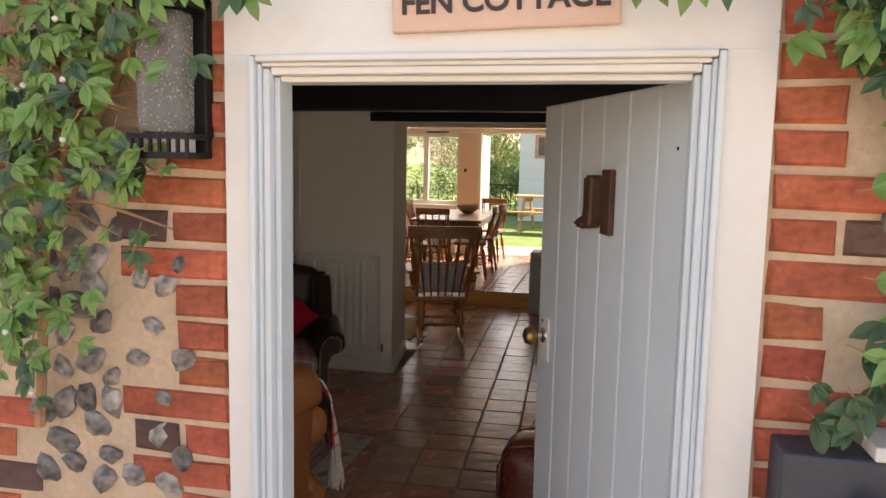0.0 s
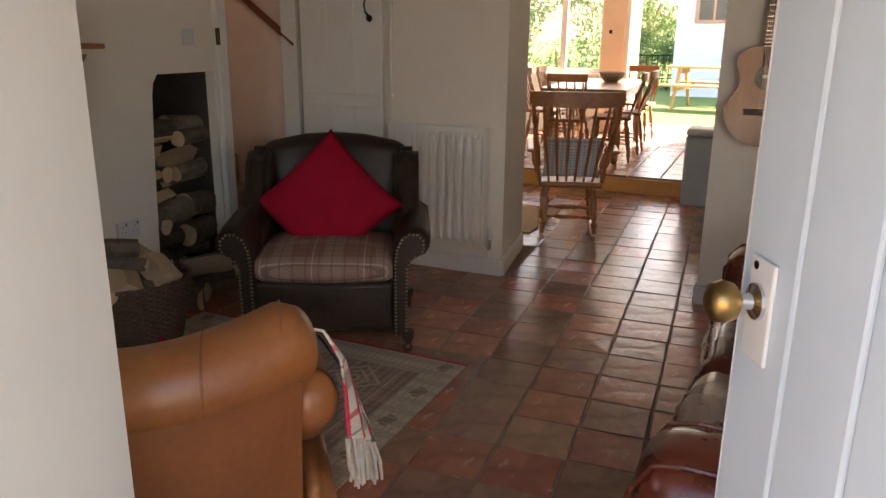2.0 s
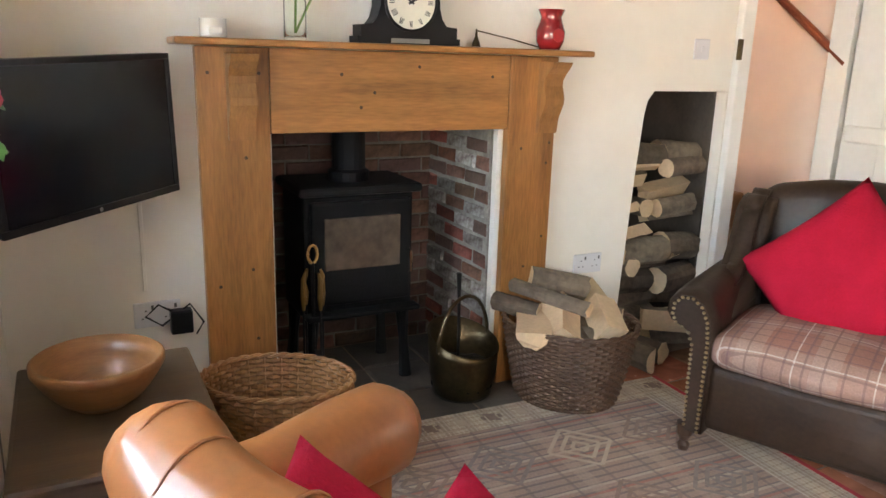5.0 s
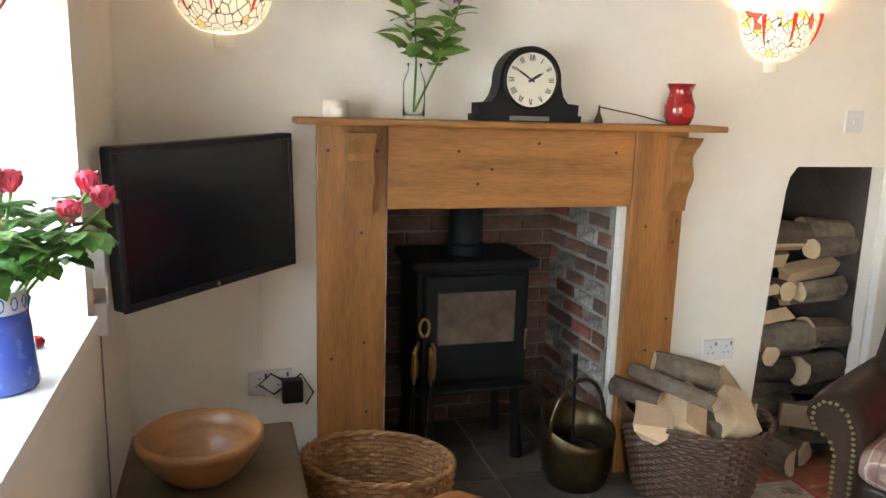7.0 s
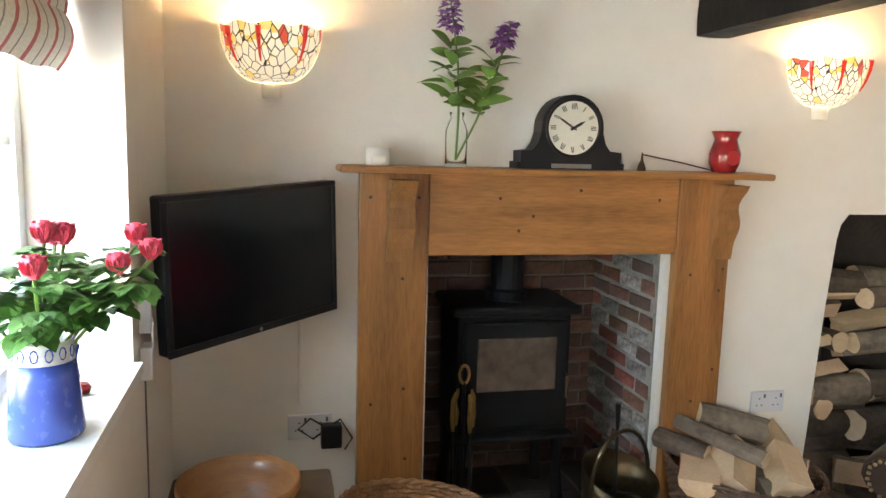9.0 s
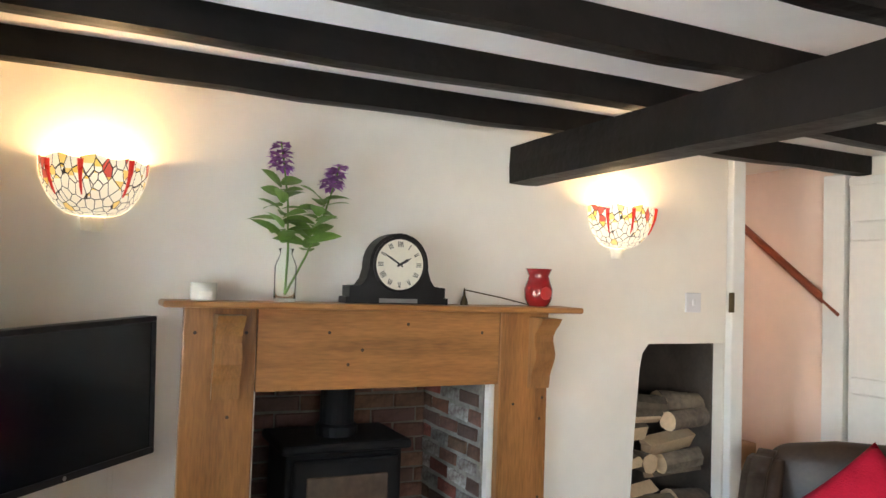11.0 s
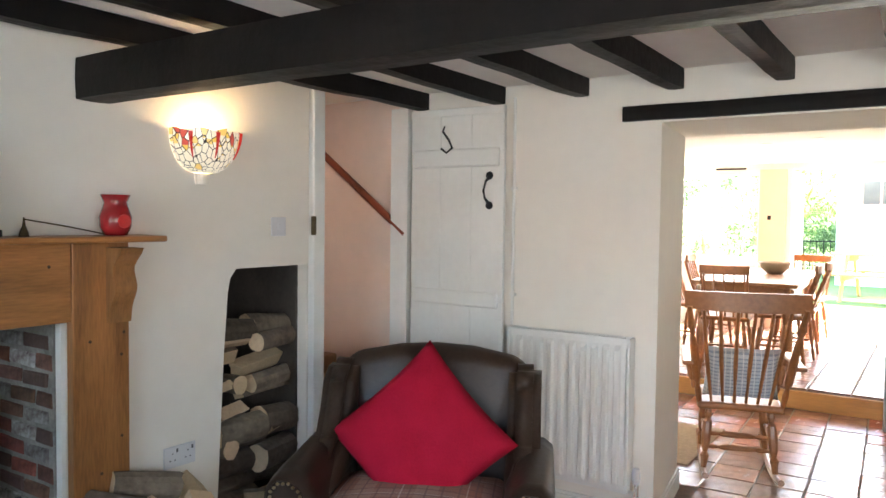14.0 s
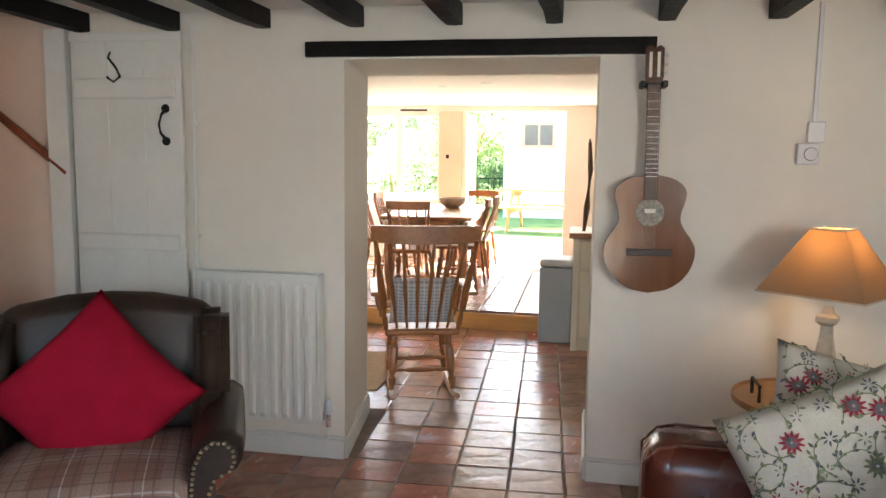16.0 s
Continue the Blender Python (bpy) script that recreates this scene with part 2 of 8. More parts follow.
def add_lathe(bm, prof, n=24, m=None, sx=1.0, sy=1.0, close=False):
    """Turn a profile of (radius, z) about the z axis."""
    rings = []
    for r, z in prof:
        ring = []
        for k in range(n):
            a = 2 * math.pi * k / n
            co = Vector((r * math.cos(a) * sx, r * math.sin(a) * sy, z))
            ring.append(bm.verts.new(m @ co if m is not None else co))
        rings.append(ring)
    for r0, r1 in zip(rings, rings[1:]):
        for k in range(n):
            bm.faces.new((r0[k], r0[(k + 1) % n], r1[(k + 1) % n], r1[k]))
    if prof[0][0] > 1e-6:
        bm.faces.new(rings[0][::-1])
    if prof[-1][0] > 1e-6:
        bm.faces.new(rings[-1])
    bmesh.ops.remove_doubles(bm, verts=[v for r in (rings[0], rings[-1]) for v in r], dist=1e-6)
    return bm


def lathe(prof, n=24, m=None, sx=1.0, sy=1.0):
    return add_lathe(bmesh.new(), prof, n, m, sx, sy)


def add_prism(bm, poly, a, b, axis="x", m=None):
    """A flat outline pushed from a to b along an axis. The outline is in the other two axes, in order."""
    def put(p, d):
        co = {"x": (d, p[0], p[1]), "y": (p[0], d, p[1]), "z": (p[0], p[1], d)}[axis]
        return m @ Vector(co) if m is not None else Vector(co)
    v0 = [bm.verts.new(put(p, a)) for p in poly]
    v1 = [bm.verts.new(put(p, b)) for p in poly]
    n = len(poly)
    bm.faces.new(v0)
    bm.faces.new(v1[::-1])
    for k in range(n):
        bm.faces.new((v0[k], v1[k], v1[(k + 1) % n], v0[(k + 1) % n]))
    bmesh.ops.recalc_face_normals(bm, faces=bm.faces[:])
    return bm


def prism(poly, a, b, axis="x", m=None):
    return add_prism(bmesh.new(), poly, a, b, axis, m)


def surface(fn, nu, nv, closed_u=False, flip=False):
    """A sheet of nu by nv cells from fn(u, v), u and v from 0 to 1."""
    bm = bmesh.new()
    cols = nu if closed_u else nu + 1
    g = [[bm.verts.new(fn(i / nu, j / nv)) for j in range(nv + 1)] for i in range(cols)]
    for i in range(nu):
        for j in range(nv):
            q = (g[i][j], g[(i + 1) % cols][j], g[(i + 1) % cols][j + 1], g[i][j + 1])
            bm.faces.new(q[::-1] if flip else q)
    return bm


def pillow(w, h, t, m=None, n=14, pinch=0.35):
    """A stuffed square cushion that lies in x and z, thick in y."""
    bm = bmesh.new()
    for side in (1, -1):
        g = []
        for i in range(n + 1):
            row = []
            for j in range(n + 1):
                u, v = 2 * i / n - 1, 2 * j / n - 1
                full = max(0.0, (1 - u ** 4) * (1 - v ** 4)) ** 0.5
                k = 1 - 0.06 * (1 - abs(u) ** 2) * abs(v) ** 2 * 1.2
                k2 = 1 - 0.06 * (1 - abs(v) ** 2) * abs(u) ** 2 * 1.2
                wob = 1 + 0.12 * noise.noise(Vector((u * 1.7, v * 1.7, side * 3.1 + w)))
                co = Vector((u * w / 2 * k2, side * t / 2 * full * wob, v * h / 2 * k))
                row.append(bm.verts.new(m @ co if m is not None else co))
            g.append(row)
        for i in range(n):
            for j in range(n):
                q = (g[i][j], g[i + 1][j], g[i + 1][j + 1], g[i][j + 1])
                bm.faces.new(q if side == -1 else q[::-1])
    bmesh.ops.remove_doubles(bm, verts=bm.verts[:], dist=1e-5)
    return bm


def roughen(bm, amount, scale, axis=None):
    """Push vertices about a little, so that an old surface is not dead flat."""
    for v in bm.verts:
        d = noise.noise_vector(v.co * scale) * amount
        v.co += d
    return bm


def piece_object(name, mesh, m, parent):
    ob = bpy.data.objects.new(name, mesh)
    scene.collection.objects.link(ob)
    ob.parent = parent
    ob.matrix_basis = m
    return ob


def chip_mesh(name, lx, ly, lz, seed, material, cut=0.006, wob=0.004):
    """One brick, tile or stone: a block with uneven, chamfered upper edges; centre at the origin, face towards +z."""
    rs = random.Random(seed)
    bm = bmesh.new()
    def q(s, z, o):
        return [bm.verts.new((a * (lx / 2 - o) + rs.uniform(-wob, wob), b * (ly / 2 - o) + rs.uniform(-wob, wob), z + rs.uniform(-wob, wob) * 0.35)) for a, b in ((-1, -1), (1, -1), (1, 1), (-1, 1))]
    r0, r1, r2 = q(0, -lz / 2, 0), q(0, lz / 2 - cut, 0), q(0, lz / 2, cut)
    for a, b in ((r0, r1), (r1, r2)):
        for k in range(4):
            bm.faces.new((a[k], a[(k + 1) % 4], b[(k + 1) % 4], b[k]))
    bm.faces.new(r2)
    me = bpy.data.meshes.new(name)
    bm.to_mesh(me)
    bm.free()
    me.materials.append(material)
    return me


# ---------------------------------------------------------------- structure
FRONT_OUT, FRONT_IN, FAR, FAR_BACK = 1.573, 1.86, 5.50, 6.16
LEFT, RIGHT = -3.05, 1.60
CEIL = 2.095


def structure(name, bm, material, label="", smooth=False):
    ob = part(name, bm, material, None, label, smooth)
    ob["kind"] = "structure"
    return ob


# ground inside: mortar bed below the tiles
floor = structure("floor", boxes([((-4.2, 1.45, -0.12), (2.2, 8.42, -0.0045))]), GROUT, "red quarry tile floor with worn mortar joints")
dining_floor = structure("dining_floor", boxes([((-4.6, 8.42, -0.12), (1.6, 11.95, 0.143))]), GROUT, "raised terracotta tile floor of the dining end")

# front wall, with the door and the window through it
_fw = boxes([
    ((-3.9, FRONT_OUT, -0.15), (-2.42, FRONT_IN, 2.9)),
    ((-2.42, FRONT_OUT, -0.15), (-0.85, FRONT_IN, 0.868)),
    ((-2.42, FRONT_OUT, 1.93), (-0.85, FRONT_IN, 2.9)),
    ((-0.85, FRONT_OUT, 1.86), (0.17, FRONT_IN, 2.9)),
    ((0.17, FRONT_OUT, -0.15), (0.60, FRONT_IN, 2.9)),
    # opening for the added, unseen window right of the door
    ((0.60, FRONT_OUT, -0.15), (1.40, FRONT_IN, 0.97)),
    ((0.60, FRONT_OUT, 1.93), (1.40, FRONT_IN, 2.9)),
    ((1.40, FRONT_OUT, -0.15), (2.4, FRONT_IN, 2.9)),
])
add_prism(_fw, [(-1.55, FRONT_OUT), (-0.85, FRONT_OUT), (-0.85, FRONT_IN), (-1.27, FRONT_IN), (-1.55, 1.64)], 0.868, 1.93, "z")      # pier with a splayed reveal
wall_front = structure("wall_front", _fw, PLASTER, "white plastered inner side of the front wall")
# door reveal lining, splayed on the latch side
structure("door_reveal", prism([(-0.86, FRONT_OUT + 0.02), (-0.70, FRONT_OUT + 0.02), (-0.692, 1.63), (-0.845, 1.955), (-1.05, 1.955), (-1.24, FRONT_IN - 0.004), (-0.86, FRONT_IN - 0.004)], 0.0, 2.0, "z"), PLASTER)
structure("window_sill", prism([(-2.418, 1.60), (-1.552, 1.60), (-1.272, FRONT_IN - 0.002), (-1.272, FRONT_IN + 0.022), (-2.418, FRONT_IN + 0.022)], 0.870, 0.899, "z"), PAINT, "white painted deep window sill")

# fireplace wall: chimney breast with hearth opening, log store and stair opening
bm = boxes([
    ((-3.72, FRONT_IN, 0), (LEFT, 2.68, CEIL)),
    ((-3.72, 2.68, 1.055), (LEFT, 3.595, CEIL)),
    ((-3.72, 4.335, 1.20), (LEFT, 4.79, CEIL)),
    ((-3.72, 4.79, 0), (LEFT - 0.01, 4.80, CEIL)),
])
add_prism(bm, [(3.595, 0), (4.235, 0), (4.255, 0.3), (4.285, 0.85), (4.305, 1.10), (4.318, 1.16), (4.35, 1.20), (4.335, 1.201), (4.335, CEIL), (3.595, CEIL)], -3.72, LEFT, "x")
wall_west = structure("wall_west", bm, PLASTER, "uneven white plastered chimney wall")
# Near-black lining: the deep recess's shade is put into its colour.
structure("log_store_back", boxes([((-3.66, 4.15, 0), (-3.62, 4.85, 1.3)), ((-3.62, 4.322, 0), (-3.16, 4.334, 1.199)), ((-3.62, 4.778, 0), (-3.12, 4.789, 1.199))]), mat("log_store_shaded", (0.07, 0.055, 0.045), 0.95, vary=0.4, scale=8, bump=0.8, fine=50))
structure("hearth_lining", boxes([((-3.80, 2.5, 0), (-3.66, 3.8, 1.3)), ((-3.66, 2.62, 1.20), (-3.1, 3.68, 1.30))]), MORTAR_SOOT)
structure("stair_post", box((-3.12, 4.801, 0), (-3.025, 4.878, 2.14), 0.006), PAINT, "white painted stair door post")

# stairwell
structure("stair_wall", boxes([((-4.9, 5.52, 0), (LEFT + 0.02, 5.60, 3.6)), ((-4.95, 4.6, 0), (-4.85, 5.6, 3.6)), ((-4.9, 4.80, 0), (-3.72, 4.86, 3.6)),                                 ((-3.10, 4.95, 2.16), (-3.02, 5.52, 3.6))]), PLASTER_PINK, "pale pink plastered stairwell")
# far wall, with the wide opening into the kitchen
bm = boxes([
    ((LEFT, FAR, 0), (-1.67, FAR_BACK, 2.5)),
    ((-1.67, FAR, 1.868), (-0.458, FAR_BACK, 2.5)),
    ((-0.458, FAR, 0), (2.0, FAR_BACK, 2.5)),
])
add_prism(bm, [(-1.67, FAR), (-1.585, FAR), (-1.67, FAR_BACK)], 0, 1.868, "z")
wall_far = structure("wall_far", bm, PLASTER, "white plastered wall with a wide opening to the kitchen")
wall_east = structure("wall_east", boxes([((RIGHT, FRONT_IN, 0), (RIGHT + 0.12, FAR, 2.5))]), PLASTER)
ceiling = structure("ceiling", roughen(boxes([((-3.8 + 0.5 * i, 1.80, CEIL), (-3.8 + 0.5 * (i + 1), 5.60, CEIL + 0.1)) for i in range(11)]), 0.012, 1.3), CEILING, "uneven white plaster ceiling between dark joists")

# kitchen and dining end
structure("kitchen_wall_left", boxes([((-4.3, FAR_BACK, 0), (-4.2, 11.9, 2.5))]), KITCHEN_WHITE)
structure("kitchen_wall_right", boxes([((0.55, FAR_BACK, 0), (0.65, 11.9, 2.5))]), KITCHEN_WHITE)
structure("kitchen_ceiling", boxes([((-4.3, FAR_BACK, 2.12), (0.65, 12.0, 2.25))]), KITCHEN_WHITE)
structure("step_riser", box((-4.2, 8.385, 0), (0.55, 8.42, 0.139), 0.006), mat("step_pine", (0.60, 0.33, 0.11), 0.4, vary=0.25, scale=3, bump=0.1, fine=30, stretch=(0.5, 5, 5)), "golden pine step up to the dining end")
structure("wall_back", boxes([
    ((-4.3, 11.75, 0.1), (-2.39, 11.87, 0.93)), ((-4.3, 11.75, 2.05), (0.6, 11.87, 2.25)),
    ((-0.75, 11.75, 0.1), (0.6, 11.87, 2.05)), ((-4.3, 11.75, 0.93), (-4.07, 11.87, 2.05)),
]), KITCHEN_WHITE)

# skirting boards
def skirting(name, poly):
    bm = bmesh.new()
    for (x0, y0), (x1, y1) in zip(poly, poly[1:]):
        d = Vector((x1 - x0, y1 - y0, 0))
        a = math.atan2(d.y, d.x)
        add_box(bm, (0, -0.016, 0), (d.length, 0, 0.095), 0.004, pose(x0, y0, 0, 0, 0, math.degrees(a)))
        add_box(bm, (0, -0.011, 0.095), (d.length, 0, 0.112), 0.004, pose(x0, y0, 0, 0, 0, math.degrees(a)))
    return structure(name, bm, PAINT)


skirting("baseboard", [(-2.95, FAR), (-1.585, FAR), (-1.67, FAR_BACK)])
skirting("baseboard_right", [(-0.458, FAR_BACK), (-0.458, FAR), (RIGHT, FAR)])

# ceiling timbers
def timber(name, lo, hi, label, wob=0.012, n=16):
    """An old hewn beam: its faces wander."""
    bm = bmesh.new()
    ax = max(range(3), key=lambda k: hi[k] - lo[k])
    o = [k for k in range(3) if k != ax]
    rings = []
    for i in range(n + 1):
        f = i / n
        ring = []
        for cu, cv in ((0, 0), (0.5, -0.02), (1, 0), (1.02, 0.5), (1, 1), (0, 1), (-0.02, 0.5)):
            co = [0, 0, 0]
            co[ax] = lo[ax] + (hi[ax] - lo[ax]) * f
            co[o[0]] = lo[o[0]] + (hi[o[0]] - lo[o[0]]) * cu
            co[o[1]] = lo[o[1]] + (hi[o[1]] - lo[o[1]]) * cv
            v = Vector(co)
            v += noise.noise_vector(v * 2.1 + Vector((lo[0], 0, 7))) * wob
            v[ax] = co[ax]
            ring.append(bm.verts.new(v))
        rings.append(ring)
    k = len(rings[0])
    for a, b in zip(rings, rings[1:]):
        for i in range(k):
            bm.faces.new((a[i], a[(i + 1) % k], b[(i + 1) % k], b[i]))
    bm.faces.new(rings[0])
    bm.faces.new(rings[-1])
    bmesh.ops.recalc_face_normals(bm, faces=bm.faces[:])
    return structure(name, bm, BEAM, label)


timber("main_beam", (LEFT + 0.01, 3.637, 1.826), (RIGHT, 3.765, 1.968), "heavy black oak ceiling beam", 0.006, 24)
for k, xc in enumerate((-2.885, -2.42, -1.972, -1.528, -1.09, -0.66, -0.20, 0.24, 0.67, 1.12)):
    timber("ceiling_joist", (xc - 0.034, FRONT_IN, 2.008), (xc + 0.036, FAR, CEIL + 0.02), "black oak ceiling joist")
timber("door_lintel", (-1.76, 5.475, 1.876), (-0.232, 5.55, 1.943), "black timber lintel over the kitchen opening", 0.006)


# ---------------------------------------------------------------- patterned materials
def stripes(name, base, lines, rough=0.9, weave=180.0, coord="Object", bump=0.3, metal=0.0):
    """Cloth with woven lines: (axis, period, offset, width, colour, strength), in metres."""
    m = bpy.data.materials.new(name)
    m.use_nodes = True
    nt = m.node_tree
    n, ln = nt.nodes, nt.links
    b = n["Principled BSDF"]
    b.inputs["Roughness"].default_value = rough
    tc = n.new("ShaderNodeTexCoord")
    sep = n.new("ShaderNodeSeparateXYZ")
    wob = n.new("ShaderNodeTexNoise")
    wob.inputs["Scale"].default_value = 9.0
    ln.new(tc.outputs[coord], wob.inputs["Vector"])
    ln.new(tc.outputs[coord], sep.inputs[0])
    nz = n.new("ShaderNodeTexNoise")
    nz.inputs["Scale"].default_value = weave
    ln.new(tc.outputs[coord], nz.inputs["Vector"])
    cur = None
    for axis, period, offset, width, colour, strength in lines:
        ad = n.new("ShaderNodeMath")
        ad.operation = "MULTIPLY_ADD"
        ad.inputs[1].default_value, ad.inputs[2].default_value = 1 / period, offset / period
        ln.new(sep.outputs[axis], ad.inputs[0])
        fr = n.new("ShaderNodeMath")
        fr.operation = "FRACT"
        ln.new(ad.outputs[0], fr.inputs[0])
        lt = n.new("ShaderNodeMath")
        lt.operation = "LESS_THAN"
        lt.inputs[1].default_value = width / period
        ln.new(fr.outputs[0], lt.inputs[0])
        ml = n.new("ShaderNodeMath")
        ml.operation = "MULTIPLY"
        ml.inputs[1].default_value = strength
        ln.new(lt.outputs[0], ml.inputs[0])
        mx = n.new("ShaderNodeMix")
        mx.data_type = "RGBA"
        ln.new(ml.outputs[0], mx.inputs[0])
        if cur is None:
            mx.inputs[6].default_value = (*base, 1)
        else:
            ln.new(cur, mx.inputs[6])
        mx.inputs[7].default_value = (*colour, 1)
        cur = mx.outputs[2]
    hv = n.new("ShaderNodeHueSaturation")
    mr = n.new("ShaderNodeMapRange")
    mr.inputs[3].default_value, mr.inputs[4].default_value = 0.72, 1.25
    ln.new(nz.outputs[0], mr.inputs[0])
    ln.new(mr.outputs[0], hv.inputs["Value"])
    ln.new(cur, hv.inputs["Color"])
    ln.new(hv.outputs[0], b.inputs["Base Color"])
    bp = n.new("ShaderNodeBump")
    bp.inputs["Strength"].default_value, bp.inputs["Distance"].default_value = bump, 0.004
    ln.new(nz.outputs[0], bp.inputs["Height"])
    ln.new(bp.outputs[0], b.inputs["Normal"])
    return m


PLAID = stripes("plaid_wool", (0.27, 0.135, 0.10), [
    (0, 0.20, 0.0, 0.07, (0.36, 0.25, 0.20), 0.6), (1, 0.20, 0.05, 0.065, (0.33, 0.23, 0.19), 0.5),
    (0, 0.20, 0.045, 0.004, (0.55, 0.48, 0.42), 0.7), (1, 0.20, 0.02, 0.004, (0.52, 0.45, 0.40), 0.7),
    (0, 0.05, 0.02, 0.006, (0.15, 0.09, 0.085), 0.6), (1, 0.05, 0.03, 0.006, (0.15, 0.09, 0.085), 0.6)])
THROW = stripes("tartan_throw", (0.72, 0.66, 0.56), [
    (1, 0.16, 0.0, 0.045, (0.06, 0.06, 0.075), 0.85), (2, 0.17, 0.0, 0.04, (0.10, 0.10, 0.11), 0.5),
    (1, 0.16, 0.075, 0.016, (0.62, 0.03, 0.06), 0.95), (1, 0.16, 0.115, 0.012, (0.62, 0.03, 0.06), 0.95),
    (2, 0.17, 0.07, 0.014, (0.62, 0.03, 0.06), 0.8), (2, 0.17, 0.11, 0.006, (0.2, 0.25, 0.28), 0.8)])
BLIND = stripes("striped_blind", (0.74, 0.69, 0.58), [(0, 0.12, 0.0, 0.02, (0.50, 0.07, 0.07), 0.9), (0, 0.12, 0.05, 0.008, (0.25, 0.2, 0.18), 0.9)])
CHECK = stripes("check_cushion", (0.50, 0.54, 0.58), [(2, 0.022, 0, 0.008, (0.25, 0.30, 0.36), 0.8), (0, 0.03, 0, 0.006, (0.8, 0.8, 0.78), 0.6)])
KILIM = stripes("kilim_field", (0.33, 0.24, 0.20), [
    (0, 0.036, 0, 0.010, (0.17, 0.14, 0.135), 0.8), (0, 0.108, 0.03, 0.012, (0.46, 0.38, 0.30), 0.8),
    (1, 0.30, 0.1, 0.05, (0.40, 0.30, 0.24), 0.5), (0, 0.216, 0.10, 0.012, (0.36, 0.12, 0.10), 0.6), (1, 0.15, 0.0, 0.012, (0.16, 0.13, 0.13), 0.5)], weave=120)
KILIM_BORDER = stripes("kilim_border", (0.50, 0.42, 0.32), [
    (1, 0.09, 0, 0.045, (0.24, 0.18, 0.16), 0.45), (0, 0.03, 0.006, 0.006, (0.30, 0.22, 0.17), 0.7), (1, 0.018, 0, 0.006, (0.62, 0.55, 0.44), 0.5)], weave=120)
KILIM_PALE = mat("kilim_pale", (0.46, 0.37, 0.29), 0.95, vary=0.15, scale=20, bump=0.5, fine=150)
KILIM_RED = mat("kilim_red", (0.42, 0.035, 0.045), 0.95, vary=0.2, scale=20, bump=0.5, fine=150)
WICKER = mat("golden_wicker", (0.33, 0.15, 0.055), 0.5, vary=0.4, scale=25, bump=0.3, fine=90)
WICKER_DARK = mat("dark_wicker", (0.10, 0.052, 0.03), 0.5, vary=0.45, scale=25, bump=0.3, fine=90)
BARK = mat("log_bark", (0.15, 0.115, 0.085), 0.95, vary=0.55, scale=10, bump=1.0, fine=45, rnd=0.3)
CUTWOOD = mat("cut_wood", (0.60, 0.44, 0.28), 0.85, vary=0.2, scale=9, bump=0.3, fine=60, rnd=0.12)
BOWLWOOD = mat("turned_bowl_wood", (0.31, 0.135, 0.048), 0.4, vary=0.35, scale=4, bump=0.1, fine=30, stretch=(1, 1, 8), coat=0.15)
OAK_DARK = mat("dark_oak_top", (0.12, 0.075, 0.042), 0.45, vary=0.35, scale=3, bump=0.15, fine=30, stretch=(5, 0.6, 5))
STOVE = mat("stove_iron", (0.011, 0.012, 0.014), 0.55, spec=0.25, vary=0.25, scale=10, bump=0.25, fine=110, metal=0.3)
STOVE_GLASS = mat("sooty_stove_glass", (0.11, 0.085, 0.065), 0.18, vary=0.6, scale=6, bump=0.0, fine=20, spec=0.6)
SLATE = mat("hearth_stone", (0.10, 0.082, 0.07), 0.6, vary=0.45, scale=5, bump=0.4, fine=40, rnd=0.2)
CLOCK_BLACK = mat("clock_black", (0.012, 0.011, 0.012), 0.45, spec=0.3, vary=0.2, scale=6, bump=0.05)
CLOCK_FACE = mat("clock_face", (0.72, 0.68, 0.56), 0.5, vary=0.08, scale=8, bump=0.0)
RED_GLAZE = mat("red_glaze", (0.30, 0.015, 0.018), 0.2, vary=0.35, scale=14, bump=0.15, fine=30, coat=0.5)
CLEAR = glass_mat("bottle_glass", (0.97, 1.0, 0.98), 0.02, 1.10)
WAX = mat("candle_wax", (0.76, 0.72, 0.62), 0.4, vary=0.03, scale=5, bump=0.0)
PETAL_PURPLE = mat("purple_petal", (0.34, 0.10, 0.38), 0.6, vary=0.5, scale=30, bump=0.2)
PETAL_PINK = mat("rose_petal", (0.74, 0.09, 0.15), 0.5, vary=0.35, scale=25, bump=0.15)
STALK = mat("flower_stalk", (0.14, 0.26, 0.05), 0.5, vary=0.3, scale=20, bump=0.1)
STOCK_LEAF = mat("stock_leaf", (0.17, 0.30, 0.06), 0.5, vary=0.3, scale=20, bump=0.2)
ROSE_LEAF = mat("rose_leaf", (0.09, 0.23, 0.05), 0.4, vary=0.4, scale=20, bump=0.2)
BLUE_GLAZE = mat("blue_glaze", (0.06, 0.12, 0.52), 0.25, vary=0.2, scale=6, bump=0.05, coat=0.4)
WHITE_GLAZE = mat("white_glaze", (0.72, 0.72, 0.70), 0.25, vary=0.12, scale=14, bump=0.05, coat=0.3)
TV_GLASS = mat("tv_screen", (0.004, 0.005, 0.007), 0.16, vary=0.1, scale=2, bump=0.0, spec=0.3)
PALE_METAL = mat("pale_plate", (0.30, 0.30, 0.29), 0.35, metal=0.7, vary=0.1, scale=5, bump=0.0)


